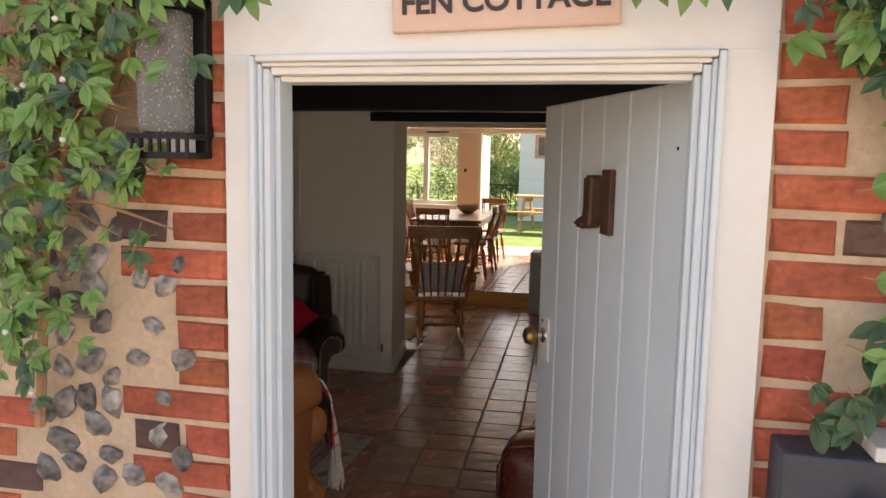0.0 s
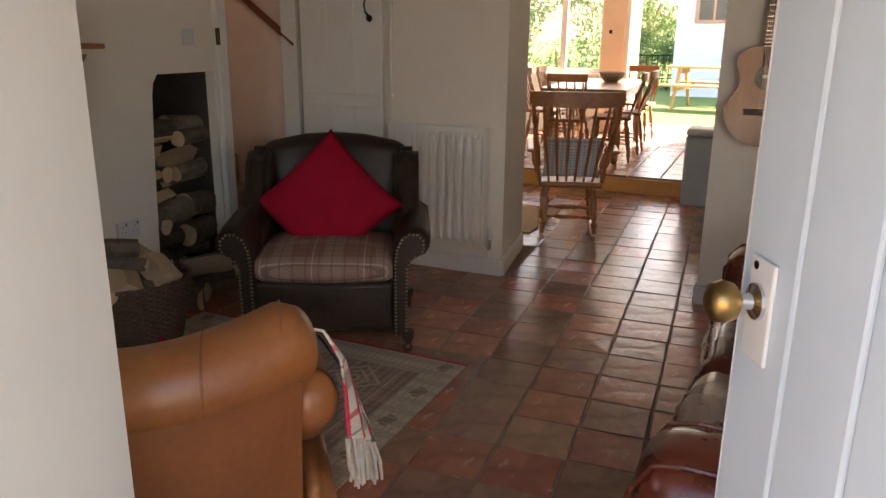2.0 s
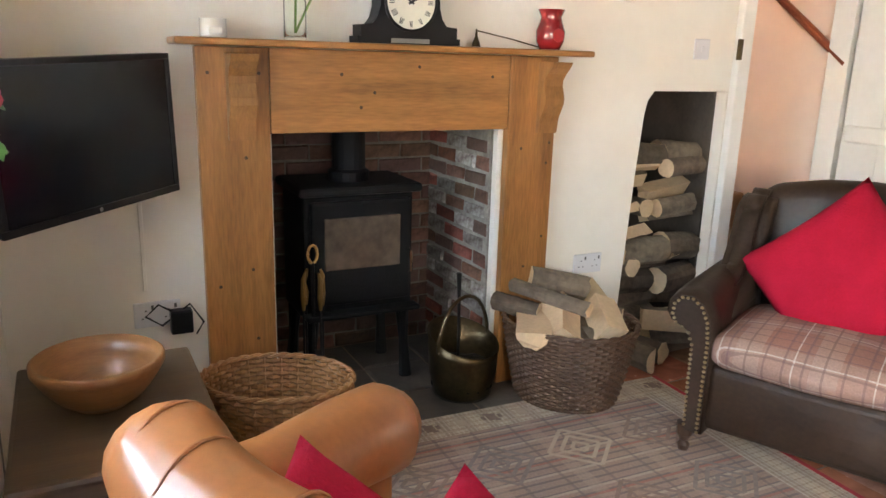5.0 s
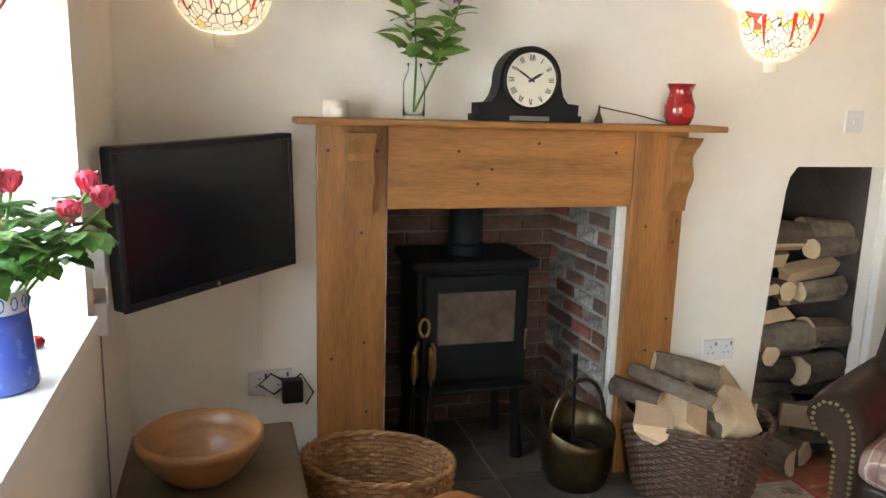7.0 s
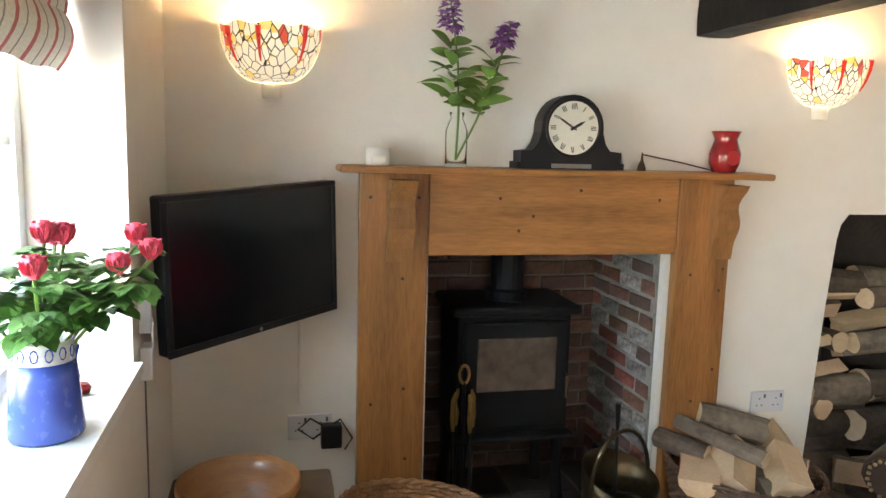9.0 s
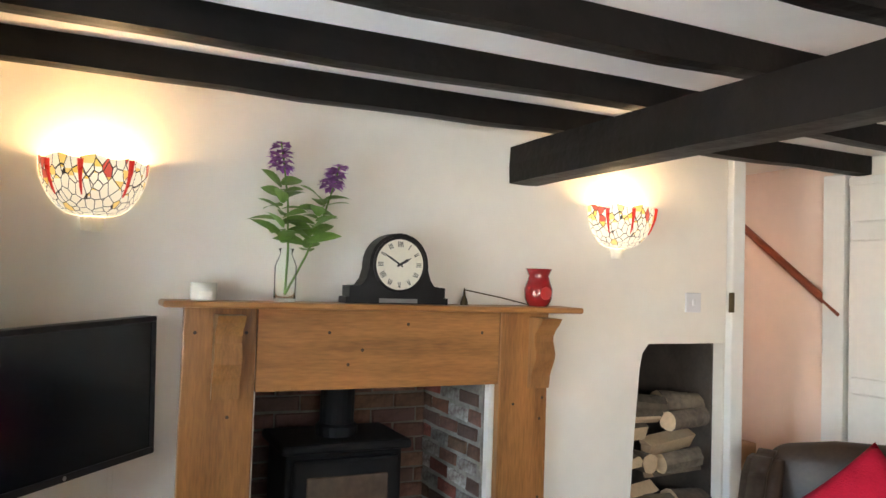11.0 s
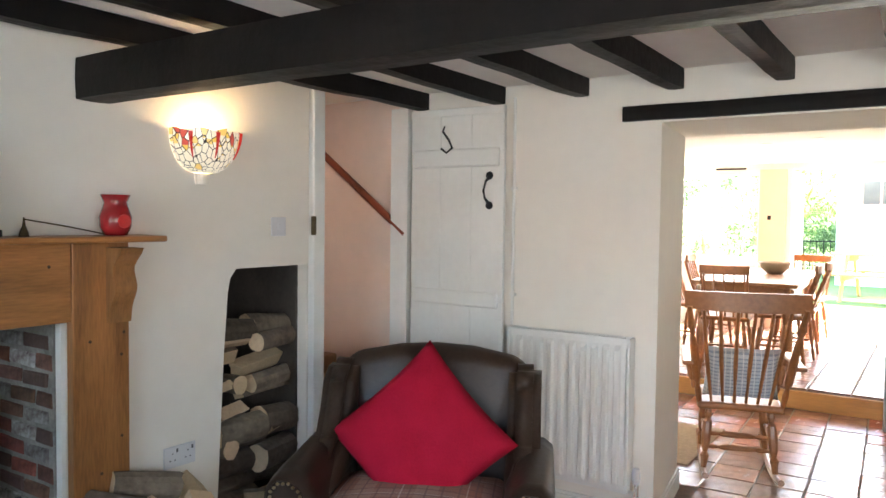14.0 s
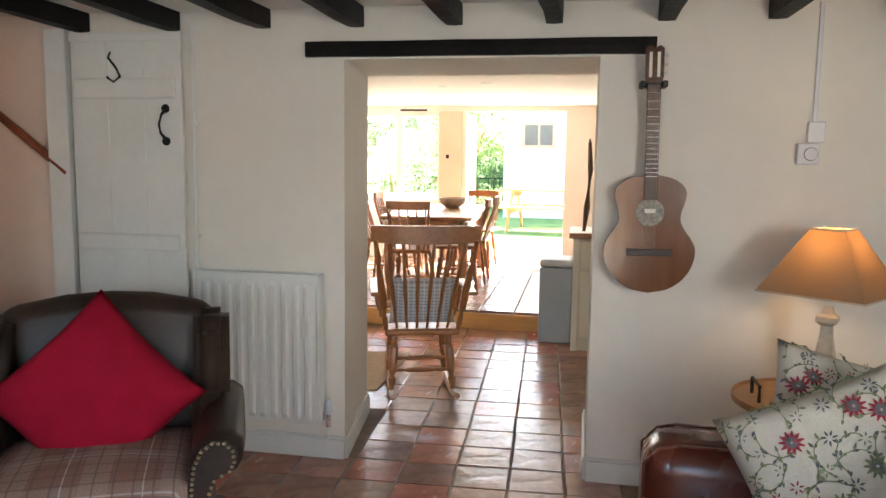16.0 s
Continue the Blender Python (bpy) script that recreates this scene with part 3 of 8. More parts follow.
def tiffany():
    m = bpy.data.materials.new("leaded_glass")
    m.use_nodes = True
    nt = m.node_tree
    n, ln = nt.nodes, nt.links
    b = n["Principled BSDF"]
    tc = n.new("ShaderNodeTexCoord")
    v1 = n.new("ShaderNodeTexVoronoi")
    v1.inputs["Scale"].default_value = 42
    v2 = n.new("ShaderNodeTexVoronoi")
    v2.feature = "DISTANCE_TO_EDGE"
    v2.inputs["Scale"].default_value = 42
    mp = n.new("ShaderNodeMapping")
    mp.inputs["Scale"].default_value = (1, 1, 0.5)
    ln.new(tc.outputs["Object"], mp.inputs[0])
    for v in (v1, v2):
        ln.new(mp.outputs[0], v.inputs["Vector"])
    sp = n.new("ShaderNodeSeparateXYZ")
    ln.new(tc.outputs["Object"], sp.inputs[0])
    hgt = n.new("ShaderNodeMapRange")
    hgt.inputs[1].default_value, hgt.inputs[2].default_value = 0.02, 0.15
    ln.new(sp.outputs[2], hgt.inputs[0])
    sc = n.new("ShaderNodeSeparateColor")
    ln.new(v1.outputs["Color"], sc.inputs[0])
    ad = n.new("ShaderNodeMath")
    ad.operation = "MULTIPLY_ADD"
    ad.inputs[1].default_value = 0.75
    ln.new(sc.outputs[0], ad.inputs[0])
    hm = n.new("ShaderNodeMath")
    hm.operation = "MULTIPLY"
    hm.inputs[1].default_value = 0.45
    ln.new(hgt.outputs[0], hm.inputs[0])
    ln.new(hm.outputs[0], ad.inputs[2])
    cr = n.new("ShaderNodeValToRGB")
    cr.color_ramp.interpolation = "CONSTANT"
    e = cr.color_ramp.elements
    e[0].position, e[0].color = 0.0, (0.95, 0.85, 0.66, 1)
    e[1].position, e[1].color = 0.55, (0.95, 0.66, 0.20, 1)
    for p, c in ((0.64, (0.96, 0.88, 0.70, 1)), (0.93, (0.9, 0.62, 0.12, 1)), (1.06, (0.70, 0.10, 0.06, 1))):
        x = e.new(min(p, 1.0))
        x.color = c
    ln.new(ad.outputs[0], cr.inputs[0])
    lt = n.new("ShaderNodeMath")
    lt.operation = "GREATER_THAN"
    lt.inputs[1].default_value = 0.04
    ln.new(v2.outputs["Distance"], lt.inputs[0])
    mx = n.new("ShaderNodeMix")
    mx.data_type = "RGBA"
    mx.inputs[6].default_value = (0.03, 0.022, 0.015, 1)
    ln.new(lt.outputs[0], mx.inputs[0])
    ln.new(cr.outputs[0], mx.inputs[7])
    ln.new(mx.outputs[2], b.inputs["Base Color"])
    ln.new(mx.outputs[2], b.inputs["Emission Color"])
    b.inputs["Emission Strength"].default_value = 0.019
    b.inputs["Roughness"].default_value = 0.3
    return m


LEADED = tiffany()
DRAGON_RED = mat("ruby_glass", (0.60, 0.03, 0.015), 0.3, vary=0.2, scale=20, bump=0.0, emit=0.014, emit_colour=(0.75, 0.03, 0.015))


# ---------------------------------------------------------------- fireplace
def fire_surround():
    e = thing("fire_surround", None, "waxed pine fire surround with mantel shelf and scrolled corbels", "fireplace surround")
    x0, x1 = -3.045, -3.005
    part("left_jamb", box((x0, 2.455, 0), (x1, 2.683, 1.330), 0.004), PINE, e)
    part("right_jamb", box((x0, 3.598, 0), (x1, 3.812, 1.330), 0.004), PINE, e)
    part("frieze", box((x0, 2.686, 1.056), (x1 - 0.004, 3.595, 1.330), 0.003), PINE_H, e)
    part("mantel_shelf", roughen(box((x0, 2.381, 1.332), (-2.878, 3.888, 1.354), 0.007), 0.003, 6), PINE_H, e)
    for y0 in (2.545, 3.722):
        bm = bmesh.new()
        prof = []
        for k in range(13):
            f = k / 12
            prof.append((x1 + 0.020 + 0.080 * (1 - f) ** 0.9 * (0.68 + 0.32 * math.cos(f * 11.0)), 1.31 - 0.27 * f))
        add_prism(bm, [(x1, 1.31)] + prof + [(x1, 1.04)], y0, y0 + 0.085, "y")
        # Separate pine copy puts the scroll's shading into the corbel's colour.
        c = part("corbel", bm, mat("corbel_pine_shaded", (0.33, 0.15, 0.05), 0.45, vary=0.4, scale=3, bump=0.2, fine=24, stretch=(6, 6, 0.7)), e, "scrolled pine corbel")
    # peg holes and knots
    rs = random.Random(4)
    for y, z in [(2.49, 1.25), (2.60, 0.98), (2.65, 1.25), (2.50, 0.55), (2.61, 0.60), (2.62, 0.35), (3.79, 1.00), (3.78, 0.92), (3.66, 0.98), (3.70, 0.5), (3.75, 0.36), (3.78, 0.62), (3.05, 1.19), (3.0, 1.14), (3.22, 1.28), (2.93, 1.25), (3.52, 1.25)]:
        part("peg", lathe([(0, -0.001), (0.006, -0.001), (0.006, 0.0012), (0, 0.0016)], 8, pose(x1 + (0.0 if (y < 2.684 or y > 3.597) else -0.004), y, z, 0, 90, 0)), mat("peg_dark", (0.06, 0.03, 0.015), 0.5, bump=0), e)
    return e


fire_surround()
structure("hearth_edge_plaster", boxes([((-3.08, 3.578, 0), (-3.046, 3.594, 1.05)), ((-3.10, 2.683, 0), (-3.046, 2.695, 1.05))]), PAINT)


def stove():
    e = thing("wood_stove", pose(-3.34, 3.072, 0) @ Matrix.Diagonal((1, 1, 1.025, 1)), "black cast iron wood burning stove with sooty glass", "stove")
    part("body", box((-0.16, -0.225, 0.30), (0.13, 0.225, 0.78), 0.012), STOVE, e)
    part("top_plate", box((-0.18, -0.25, 0.78), (0.17, 0.25, 0.815), 0.012), STOVE, e)
    d = part("stove_door", box((0.13, -0.205, 0.36), (0.165, 0.205, 0.76), 0.012), STOVE, e)
    part("door_glass", box((0.160, -0.155, 0.50), (0.172, 0.155, 0.70), 0.03, None, 4), STOVE_GLASS, d, "smoke-stained stove window")
    part("ash_lip", box((0.13, -0.235, 0.315), (0.20, 0.235, 0.335), 0.008), STOVE, e)
    part("flue", lathe([(0.066, 0.81), (0.066, 1.22)], 20), STOVE, e)
    part("flue_collar", lathe([(0.08, 0.81), (0.082, 0.85), (0.068, 0.86)], 20), STOVE, e)
    for sx in (-0.13, 0.11):
        for sy in (-0.19, 0.19):
            part("leg", tube([(sx, sy, 0.31), (sx * 1.05, sy * 1.04, 0.16), (sx * 1.15, sy * 1.08, 0.012)], [0.03, 0.02, 0.028], 8), STOVE, e)
    part("door_handle", tube([(0.17, 0.185, 0.56), (0.205, 0.185, 0.56), (0.205, 0.185, 0.48)], 0.008, 8), CHROME, d)
    return e


stove()


def fire_tools():
    e = thing("fire_tool_set", pose(-3.16, 2.865, 0), "black iron companion set with brass handled fire tools", "fire tools")
    part("stand_base", lathe([(0, 0), (0.075, 0), (0.07, 0.012), (0.01, 0.02)], 16), BLACK, e)
    part("stand_pole", tube([(0, 0, 0.015), (0, 0, 0.56)], 0.007, 8), BLACK, e)
    part("stand_loop", tube([(0.0, 0.018 * math.sin(a), 0.59 + 0.035 * -math.cos(a)) for a in [k * math.pi / 6 for k in range(13)]], 0.006, 8), BRASS, e)
    for k, a in enumerate((20, 110, 200, 290)):
        ca, sa = math.cos(radians(a)) * 0.045, math.sin(radians(a)) * 0.045
        part("tool_shaft", tube([(ca, sa, 0.10), (ca, sa, 0.40)], 0.0045, 6), BLACK, e)
        part("tool_handle", tube([(ca, sa, 0.38), (ca, sa, 0.43), (ca, sa, 0.50), (ca * 0.8, sa * 0.8, 0.525)], [0.006, 0.012, 0.009, 0.005], 8), BRASS, e, "polished brass tool handle")
    return e


fire_tools()


def coal_scuttle():
    e = thing("coal_scuttle", pose(-2.985, 3.425, 0, 0, 0, 20) @ Matrix.Diagonal((1.06, 1.06, 1.05, 1.0)), "tarnished brass coal scuttle with hoop handle", "coal scuttle")
    bm = lathe([(0, 0.004), (0.100, 0.004), (0.112, 0.02), (0.128, 0.10), (0.130, 0.16), (0.136, 0.20), (0.132, 0.20), (0.124, 0.15), (0.118, 0.09), (0.1, 0.02), (0, 0.02)], 32)
    for v in bm.verts:
        if v.co.z > 0.19:
            v.co.z += 0.03 - 0.045 * v.co.x / 0.14
    part("bucket", bm, BRASS_DARK, e, smooth=True)
    part("coal", roughen(lathe([(0, 0.05), (0.116, 0.05), (0.119, 0.115), (0.07, 0.13), (0, 0.12)], 20), 0.012, 30), BLACK_PLASTIC, e, "black coal in the scuttle")
    part("hoop_handle", tube([(0.0, 0.138 * math.cos(a), 0.20 + 0.19 * math.sin(a)) for a in [k * math.pi / 16 for k in range(17)]], 0.0075, 8), BRASS_DARK, e)
    part("shovel_handle", tube([(-0.05, 0.03, 0.1), (-0.06, 0.035, 0.36), (-0.065, 0.036, 0.46)], [0.006, 0.006, 0.010], 8), BLACK, e)
    return e


coal_scuttle()


def basket(name, m, ra, rb, rb_a, rb_b, h, material, label, rows, stakes):
    """A woven oval basket: weavers that pass in and out of upright stakes."""
    e = thing(name, m, label, "basket")
    bm = bmesh.new()
    for j in range(rows):
        f = (j + 0.5) / rows
        a, b = rb_a + (ra - rb_a) * f ** 0.8, rb_b + (rb - rb_b) * f ** 0.8
        n = stakes * 2
        ring = []
        for k in range(n):
            t = 2 * math.pi * k / n
            off = 0.0045 * (1 if (k + j) % 2 else -1)
            ring.append(Vector(((a + off) * math.cos(t), (b + off) * math.sin(t), 0.012 + f * (h - 0.03))))
        vs = []
        th = (h / rows) * 0.56
        for p in ring:
            o = Vector((p.x, p.y, 0)).normalized()
            vs.append([bm.verts.new(p + o * 0.0042), bm.verts.new(p + Vector((0, 0, th))), bm.verts.new(p - o * 0.0042), bm.verts.new(p - Vector((0, 0, th)))])
        for k in range(n):
            p, q = vs[k], vs[(k + 1) % n]
            for i in range(4):
                bm.faces.new((p[i], q[i], q[(i + 1) % 4], p[(i + 1) % 4]))
    part("woven_side", bm, material, e)["kind"] = "stuff"
    bm = bmesh.new()
    for k in range(stakes):
        t = 2 * math.pi * k / stakes
        add_tube(bm, [(rb_a * math.cos(t), rb_b * math.sin(t), 0.01), ((rb_a + (ra - rb_a) * 0.57) * math.cos(t), (rb_b + (rb - rb_b) * 0.57) * math.sin(t), h * 0.5), (ra * math.cos(t), rb * math.sin(t), h - 0.01)], 0.0045, 5)
    part("stakes", bm, material, e)["kind"] = "stuff"
    bm = bmesh.new()
    for s in (0, math.pi):
        n = 72
        add_tube(bm, [((ra + 0.006 * math.cos(t * 16 + s)) * math.cos(t), (rb + 0.006 * math.cos(t * 16 + s)) * math.sin(t), h - 0.006 + 0.005 * math.sin(t * 16 + s)) for t in [2 * math.pi * k / n for k in range(n + 1)]], 0.0065, 6)
    part("rim", bm, material, e)
    part("bottom", lathe([(0, 0.004), (1, 0.004), (1, 0.016), (0, 0.016)], 24, None, rb_a, rb_b), material, e)
    return e


basket("wicker_basket", pose(-2.60, 2.58, 0, 0, 0, 62), 0.225, 0.165, 0.185, 0.13, 0.385, WICKER, "empty golden wicker basket beside the hearth", 26, 26)
log_basket = basket("log_basket", pose(-2.80, 3.80, 0, 0, 0, 38), 0.265, 0.235, 0.20, 0.18, 0.335, WICKER_DARK, "dark wicker basket heaped with split firewood", 24, 30)


def log_mesh(length, r, kind, seed):
    """A length of firewood along x: round, half or quarter split, bark outside and pale cut faces."""
    rs = random.Random(seed)
    bm = bmesh.new()
    if kind == "round":
        poly = [(r * math.cos(2 * math.pi * k / 14), r * math.sin(2 * math.pi * k / 14), True) for k in range(14)]
    elif kind == "half":
        poly = [(r * math.cos(math.pi * k / 9), r * math.sin(math.pi * k / 9), True) for k in range(10)]
    else:
        a = 1.75 if kind == "wedge" else 1.35
        poly = [(0.0, 0.0, False)] + [(r * math.cos(a * k / 6) * 1.2, r * math.sin(a * k / 6) * 1.2, True) for k in range(7)]
    poly = [(p[0] * rs.uniform(0.93, 1.07), p[1] * rs.uniform(0.93, 1.07), p[2]) for p in poly]
    cols = [[bm.verts.new((length * (f - 0.5) + (rs.uniform(-0.006, 0.006) if f in (0, 1) else 0), p[0] * (1 + 0.07 * noise.noise(Vector((f * 3, p[0] * 9, seed)))), p[1] * (1 + 0.07 * noise.noise(Vector((f * 3, p[1] * 9, seed + 5)))))) for p in poly] for f in (0, 0.25, 0.5, 0.75, 1)]
    n = len(poly)
    for c0, c1 in zip(cols, cols[1:]):
        for k in range(n):
            f = bm.faces.new((c0[k], c0[(k + 1) % n], c1[(k + 1) % n], c1[k]))
            f.material_index = 0 if (poly[k][2] and poly[(k + 1) % n][2] and not (kind == "half" and k == n - 1)) else 1
    for f in (bm.faces.new(cols[0][::-1]), bm.faces.new(cols[-1])):
        f.material_index = 1
    bmesh.ops.recalc_face_normals(bm, faces=bm.faces[:])
    me = bpy.data.meshes.new("log")
    bm.to_mesh(me)
    bm.free()
    me.materials.append(BARK)
    me.materials.append(CUTWOOD)
    return me


def firewood(mesh, m, label, group):
    ob = new("firewood_log", mesh)
    ob.matrix_world = m
    return tagged(ob, label, "firewood", group)


ROUND = [log_mesh(0.30, 0.052, "round", k) for k in range(3)]
THIN = [log_mesh(0.34, 0.030, "round", 7)]
HALF = [log_mesh(0.27, 0.062, "half", 20 + k) for k in range(3)]
WEDGE = [log_mesh(0.26, 0.085, "wedge", 30 + k) for k in range(3)]
GB = "split logs heaped in the basket"


def along(p, q, roll=0.0):
    """Lay a log with its length from p towards q."""
    p, q = Vector(p), Vector(q)
    d = (q - p).normalized()
    s = Vector((0, 0, 1)).cross(d).normalized()
    m = Matrix((d, s, d.cross(s))).transposed().to_4x4()
    return Matrix.Translation((p + q) / 2) @ m @ Matrix.Rotation(radians(roll), 4, "X")


SHORT = log_mesh(0.19, 0.040, "round", 52)
BIGROUND = log_mesh(0.24, 0.050, "round", 51)
BIGWEDGE = [log_mesh(0.24, 0.082, "wedge", 61), log_mesh(0.22, 0.070, "wedge", 62)]
for me, p, q, roll in [
    (BIGROUND, (-2.990, 3.730, 0.452), (-2.885, 3.935, 0.415), 0), (THIN[0], (-2.963, 3.645, 0.435), (-2.690, 3.785, 0.405), 0),
    (SHORT, (-3.00, 3.575, 0.372), (-2.87, 3.69, 0.345), 0), (HALF[0], (-2.90, 3.69, 0.350), (-2.71, 3.57, 0.340), 180),
    (BIGWEDGE[0], (-2.86, 3.80, 0.425), (-2.67, 3.67, 0.355), -142), (BIGWEDGE[1], (-2.82, 3.93, 0.415), (-2.62, 3.845, 0.355), -118),
    (WEDGE[2], (-2.98, 4.06, 0.40), (-2.83, 4.00, 0.385), -150), (ROUND[2], (-2.92, 3.70, 0.26), (-2.70, 3.86, 0.26), 0), (HALF[1], (-2.90, 3.92, 0.28), (-2.70, 3.76, 0.24), 20),
    (ROUND[0], (-2.93, 3.82, 0.33), (-2.77, 3.99, 0.31), 0),
]:
    firewood(me, along(p, q, roll), "split log with pale cut face in the basket", GB)

# log store: courses of logs, most lying across with their bark outwards
rs = random.Random(11)
GS = "logs stacked in the wall recess"
z = 0.055
row = 0
while z < 1.0:
    r = rs.uniform(0.043, 0.062)
    y = 4.27 + rs.uniform(0, 0.02) + 0.05 * z
    while y < 4.75:
        kind = rs.random()
        if kind < 0.74:
            L = rs.uniform(0.16, 0.30)
            L = min(L, 4.772 - y)
            if 4.772 - y < 0.34 and kind < 0.45:
                L = 4.772 - y
            if L < 0.1:
                break
            me = log_mesh(L, r * rs.uniform(0.95, 1.15), rs.choice(["round", "round", "half", "wedge", "quarter"]), rs.randrange(999))
            firewood(me, pose(-3.17 + rs.uniform(-0.05, 0.04), y + L / 2, z - (0.02 if kind < 0.2 else 0), rs.uniform(0, 360), rs.uniform(-7, 7), 90 + rs.uniform(-13, 13)), "bark-covered split log in the log store", GS)
            y += L + 0.008
        else:
            me = log_mesh(0.28, r * rs.uniform(0.9, 1.15), rs.choice(["round", "half", "wedge", "wedge"]), rs.randrange(999))
            firewood(me, pose(-3.255 + rs.uniform(-0.015, 0.04), y + r, z - 0.01, rs.uniform(0, 360), rs.uniform(-4, 4), rs.uniform(-6, 6)), "log with cut end showing in the log store", GS)
            y += 2 * r + 0.006
    z += 2 * r * 0.86
    row += 1
for me, m in [(HALF[2], pose(-3.0, 4.55, 0.06, 0, 0, 75)), (ROUND[0], pose(-3.02, 4.34, 0.055, 0, 0, 20)), (WEDGE[0], pose(-2.93, 4.47, 0.13, 0, 0, 55)), (ROUND[2], pose(-2.98, 4.62, 0.16, 0, 0, 80)), (HALF[1], pose(-2.96, 4.28, 0.055, 90, 0, 10))]:
    firewood(me, m, "loose log on the floor before the log store", GS)


# ---------------------------------------------------------------- on the mantel
MZ = 1.355


def mantel_clock():
    e = thing("mantel_clock", pose(-2.955, 3.142, MZ, 0, 0, 0), "black mantel clock with cream roman dial", "clock")
    out = [(-0.188, 0), (0.188, 0), (0.188, 0.022), (0.176, 0.022), (0.176, 0.058), (0.135, 0.062), (0.118, 0.085), (0.108, 0.12)]
    out += [(0.108 * math.cos(a), 0.135 + 0.108 * math.sin(a)) for a in [k * math.pi / 14 for k in range(15)]]
    out += [(-0.108, 0.12), (-0.118, 0.085), (-0.135, 0.062), (-0.176, 0.058), (-0.176, 0.022), (-0.188, 0.022)]
    part("case", prism(out, -0.045, 0.035, "x"), CLOCK_BLACK, e)
    X = pose(0.035, 0, 0.135, 0, 90, 0)
    d = part("dial", lathe([(0.088, 0), (0.088, 0.003), (0, 0.003)], 40, X), CLOCK_FACE, e)
    part("bezel", lathe([(0.087, 0.0), (0.087, 0.005), (0.092, 0.007), (0.096, 0.004), (0.096, 0)], 40, X), CLOCK_BLACK, e)
    ink = mat("dial_ink", (0.02, 0.02, 0.02), 0.6, bump=0)
    bm = bmesh.new()
    counts = [4, 1, 2, 3, 3, 2, 2, 3, 4, 3, 2, 3]
    for h in range(12):
        a = h * math.pi / 6
        n = counts[h]
        for k in range(n):
            o = (k - (n - 1) / 2) * 0.0052
            tilt = (0.22 if h in (0, 4, 5, 6, 7, 10) and k == n - 1 else 0.0)
            mm = pose(0.0385, 0, 0.135) @ Matrix.Rotation(-a, 4, "X") @ pose(0, o, 0.070) @ Matrix.Rotation(tilt, 4, "X")
            add_box(bm, (0, -0.0013, -0.0095), (0.0008, 0.0013, 0.0095), 0, mm)
    part("numerals", bm, ink, d)["kind"] = "stuff"
    for nm, a, L, w in (("hour_hand", 60, 0.048, 0.004), ("minute_hand", 302, 0.072, 0.0028)):
        part(nm, prism([(-w, -0.012), (w, -0.012), (w * 1.2, L * 0.6), (0, L), (-w * 1.2, L * 0.6)], 0.0398, 0.0408, "x", pose(0, 0, 0.135) @ Matrix.Rotation(-radians(a), 4, "X")), ink, d)
    part("name_plate", box((0.035, -0.07, 0.003), (0.0375, 0.07, 0.018)), PALE_METAL, e, "plain metal plate")
    return e


mantel_clock()


def oil_burner():
    e = thing("oil_burner", pose(-2.945, 3.722, MZ), "red glazed ceramic oil burner", "oil burner")
    part("pot", lathe([(0, 0), (0.038, 0), (0.052, 0.03), (0.054, 0.065), (0.042, 0.10), (0.038, 0.115), (0.05, 0.142), (0.046, 0.142), (0.03, 0.125), (0, 0.122)], 24), RED_GLAZE, e, smooth=True)
    part("window", lathe([(0, 0), (0.024, 0), (0.024, 0.003), (0, 0.004)], 18, pose(0.0515, 0, 0.05, 0, 90, 0)), mat("burner_mouth", (0.50, 0.02, 0.02), 0.35, vary=0.3, scale=20, bump=0), e, "bright red tealight opening")


oil_burner()


def snuffer():
    e = thing("candle_snuffer", pose(-2.93, 3.40, MZ), "tarnished brass candle snuffer leaning on the mantel", "candle snuffer")
    part("bell", lathe([(0.016, 0.0), (0.013, 0.015), (0.005, 0.035), (0.0025, 0.06), (0, 0.062)], 14), BRASS_DARK, e)
    part("rod", tube([(0, 0, 0.055), (0, 0.15, 0.03), (-0.005, 0.27, 0.006)], 0.0026, 6), BRASS_DARK, e)


snuffer()


def candle():
    e = thing("jar_candle", pose(-2.945, 2.503, MZ) @ Matrix.Diagonal((0.95, 0.95, 0.62, 1)), "white candle in a milky glass jar", "candle")
    part("glass", lathe([(0, 0), (0.040, 0), (0.042, 0.008), (0.042, 0.088), (0.0395, 0.088), (0.0385, 0.078), (0, 0.077)], 24), mat("milky_glass", (0.76, 0.73, 0.66), 0.2, vary=0.06, scale=8, bump=0.0, coat=0.4), e, smooth=True)
    part("wax", lathe([(0, 0.006), (0.038, 0.006), (0.038, 0.076), (0, 0.076)], 20), WAX, e)
    part("paper_label", box((0.0421, -0.02, 0.02), (0.0428, 0.02, 0.045)), WAX, e)
    part("wick", tube([(0, 0, 0.076), (0.001, 0, 0.086)], 0.0012, 5), BLACK_PLASTIC, e)


candle()


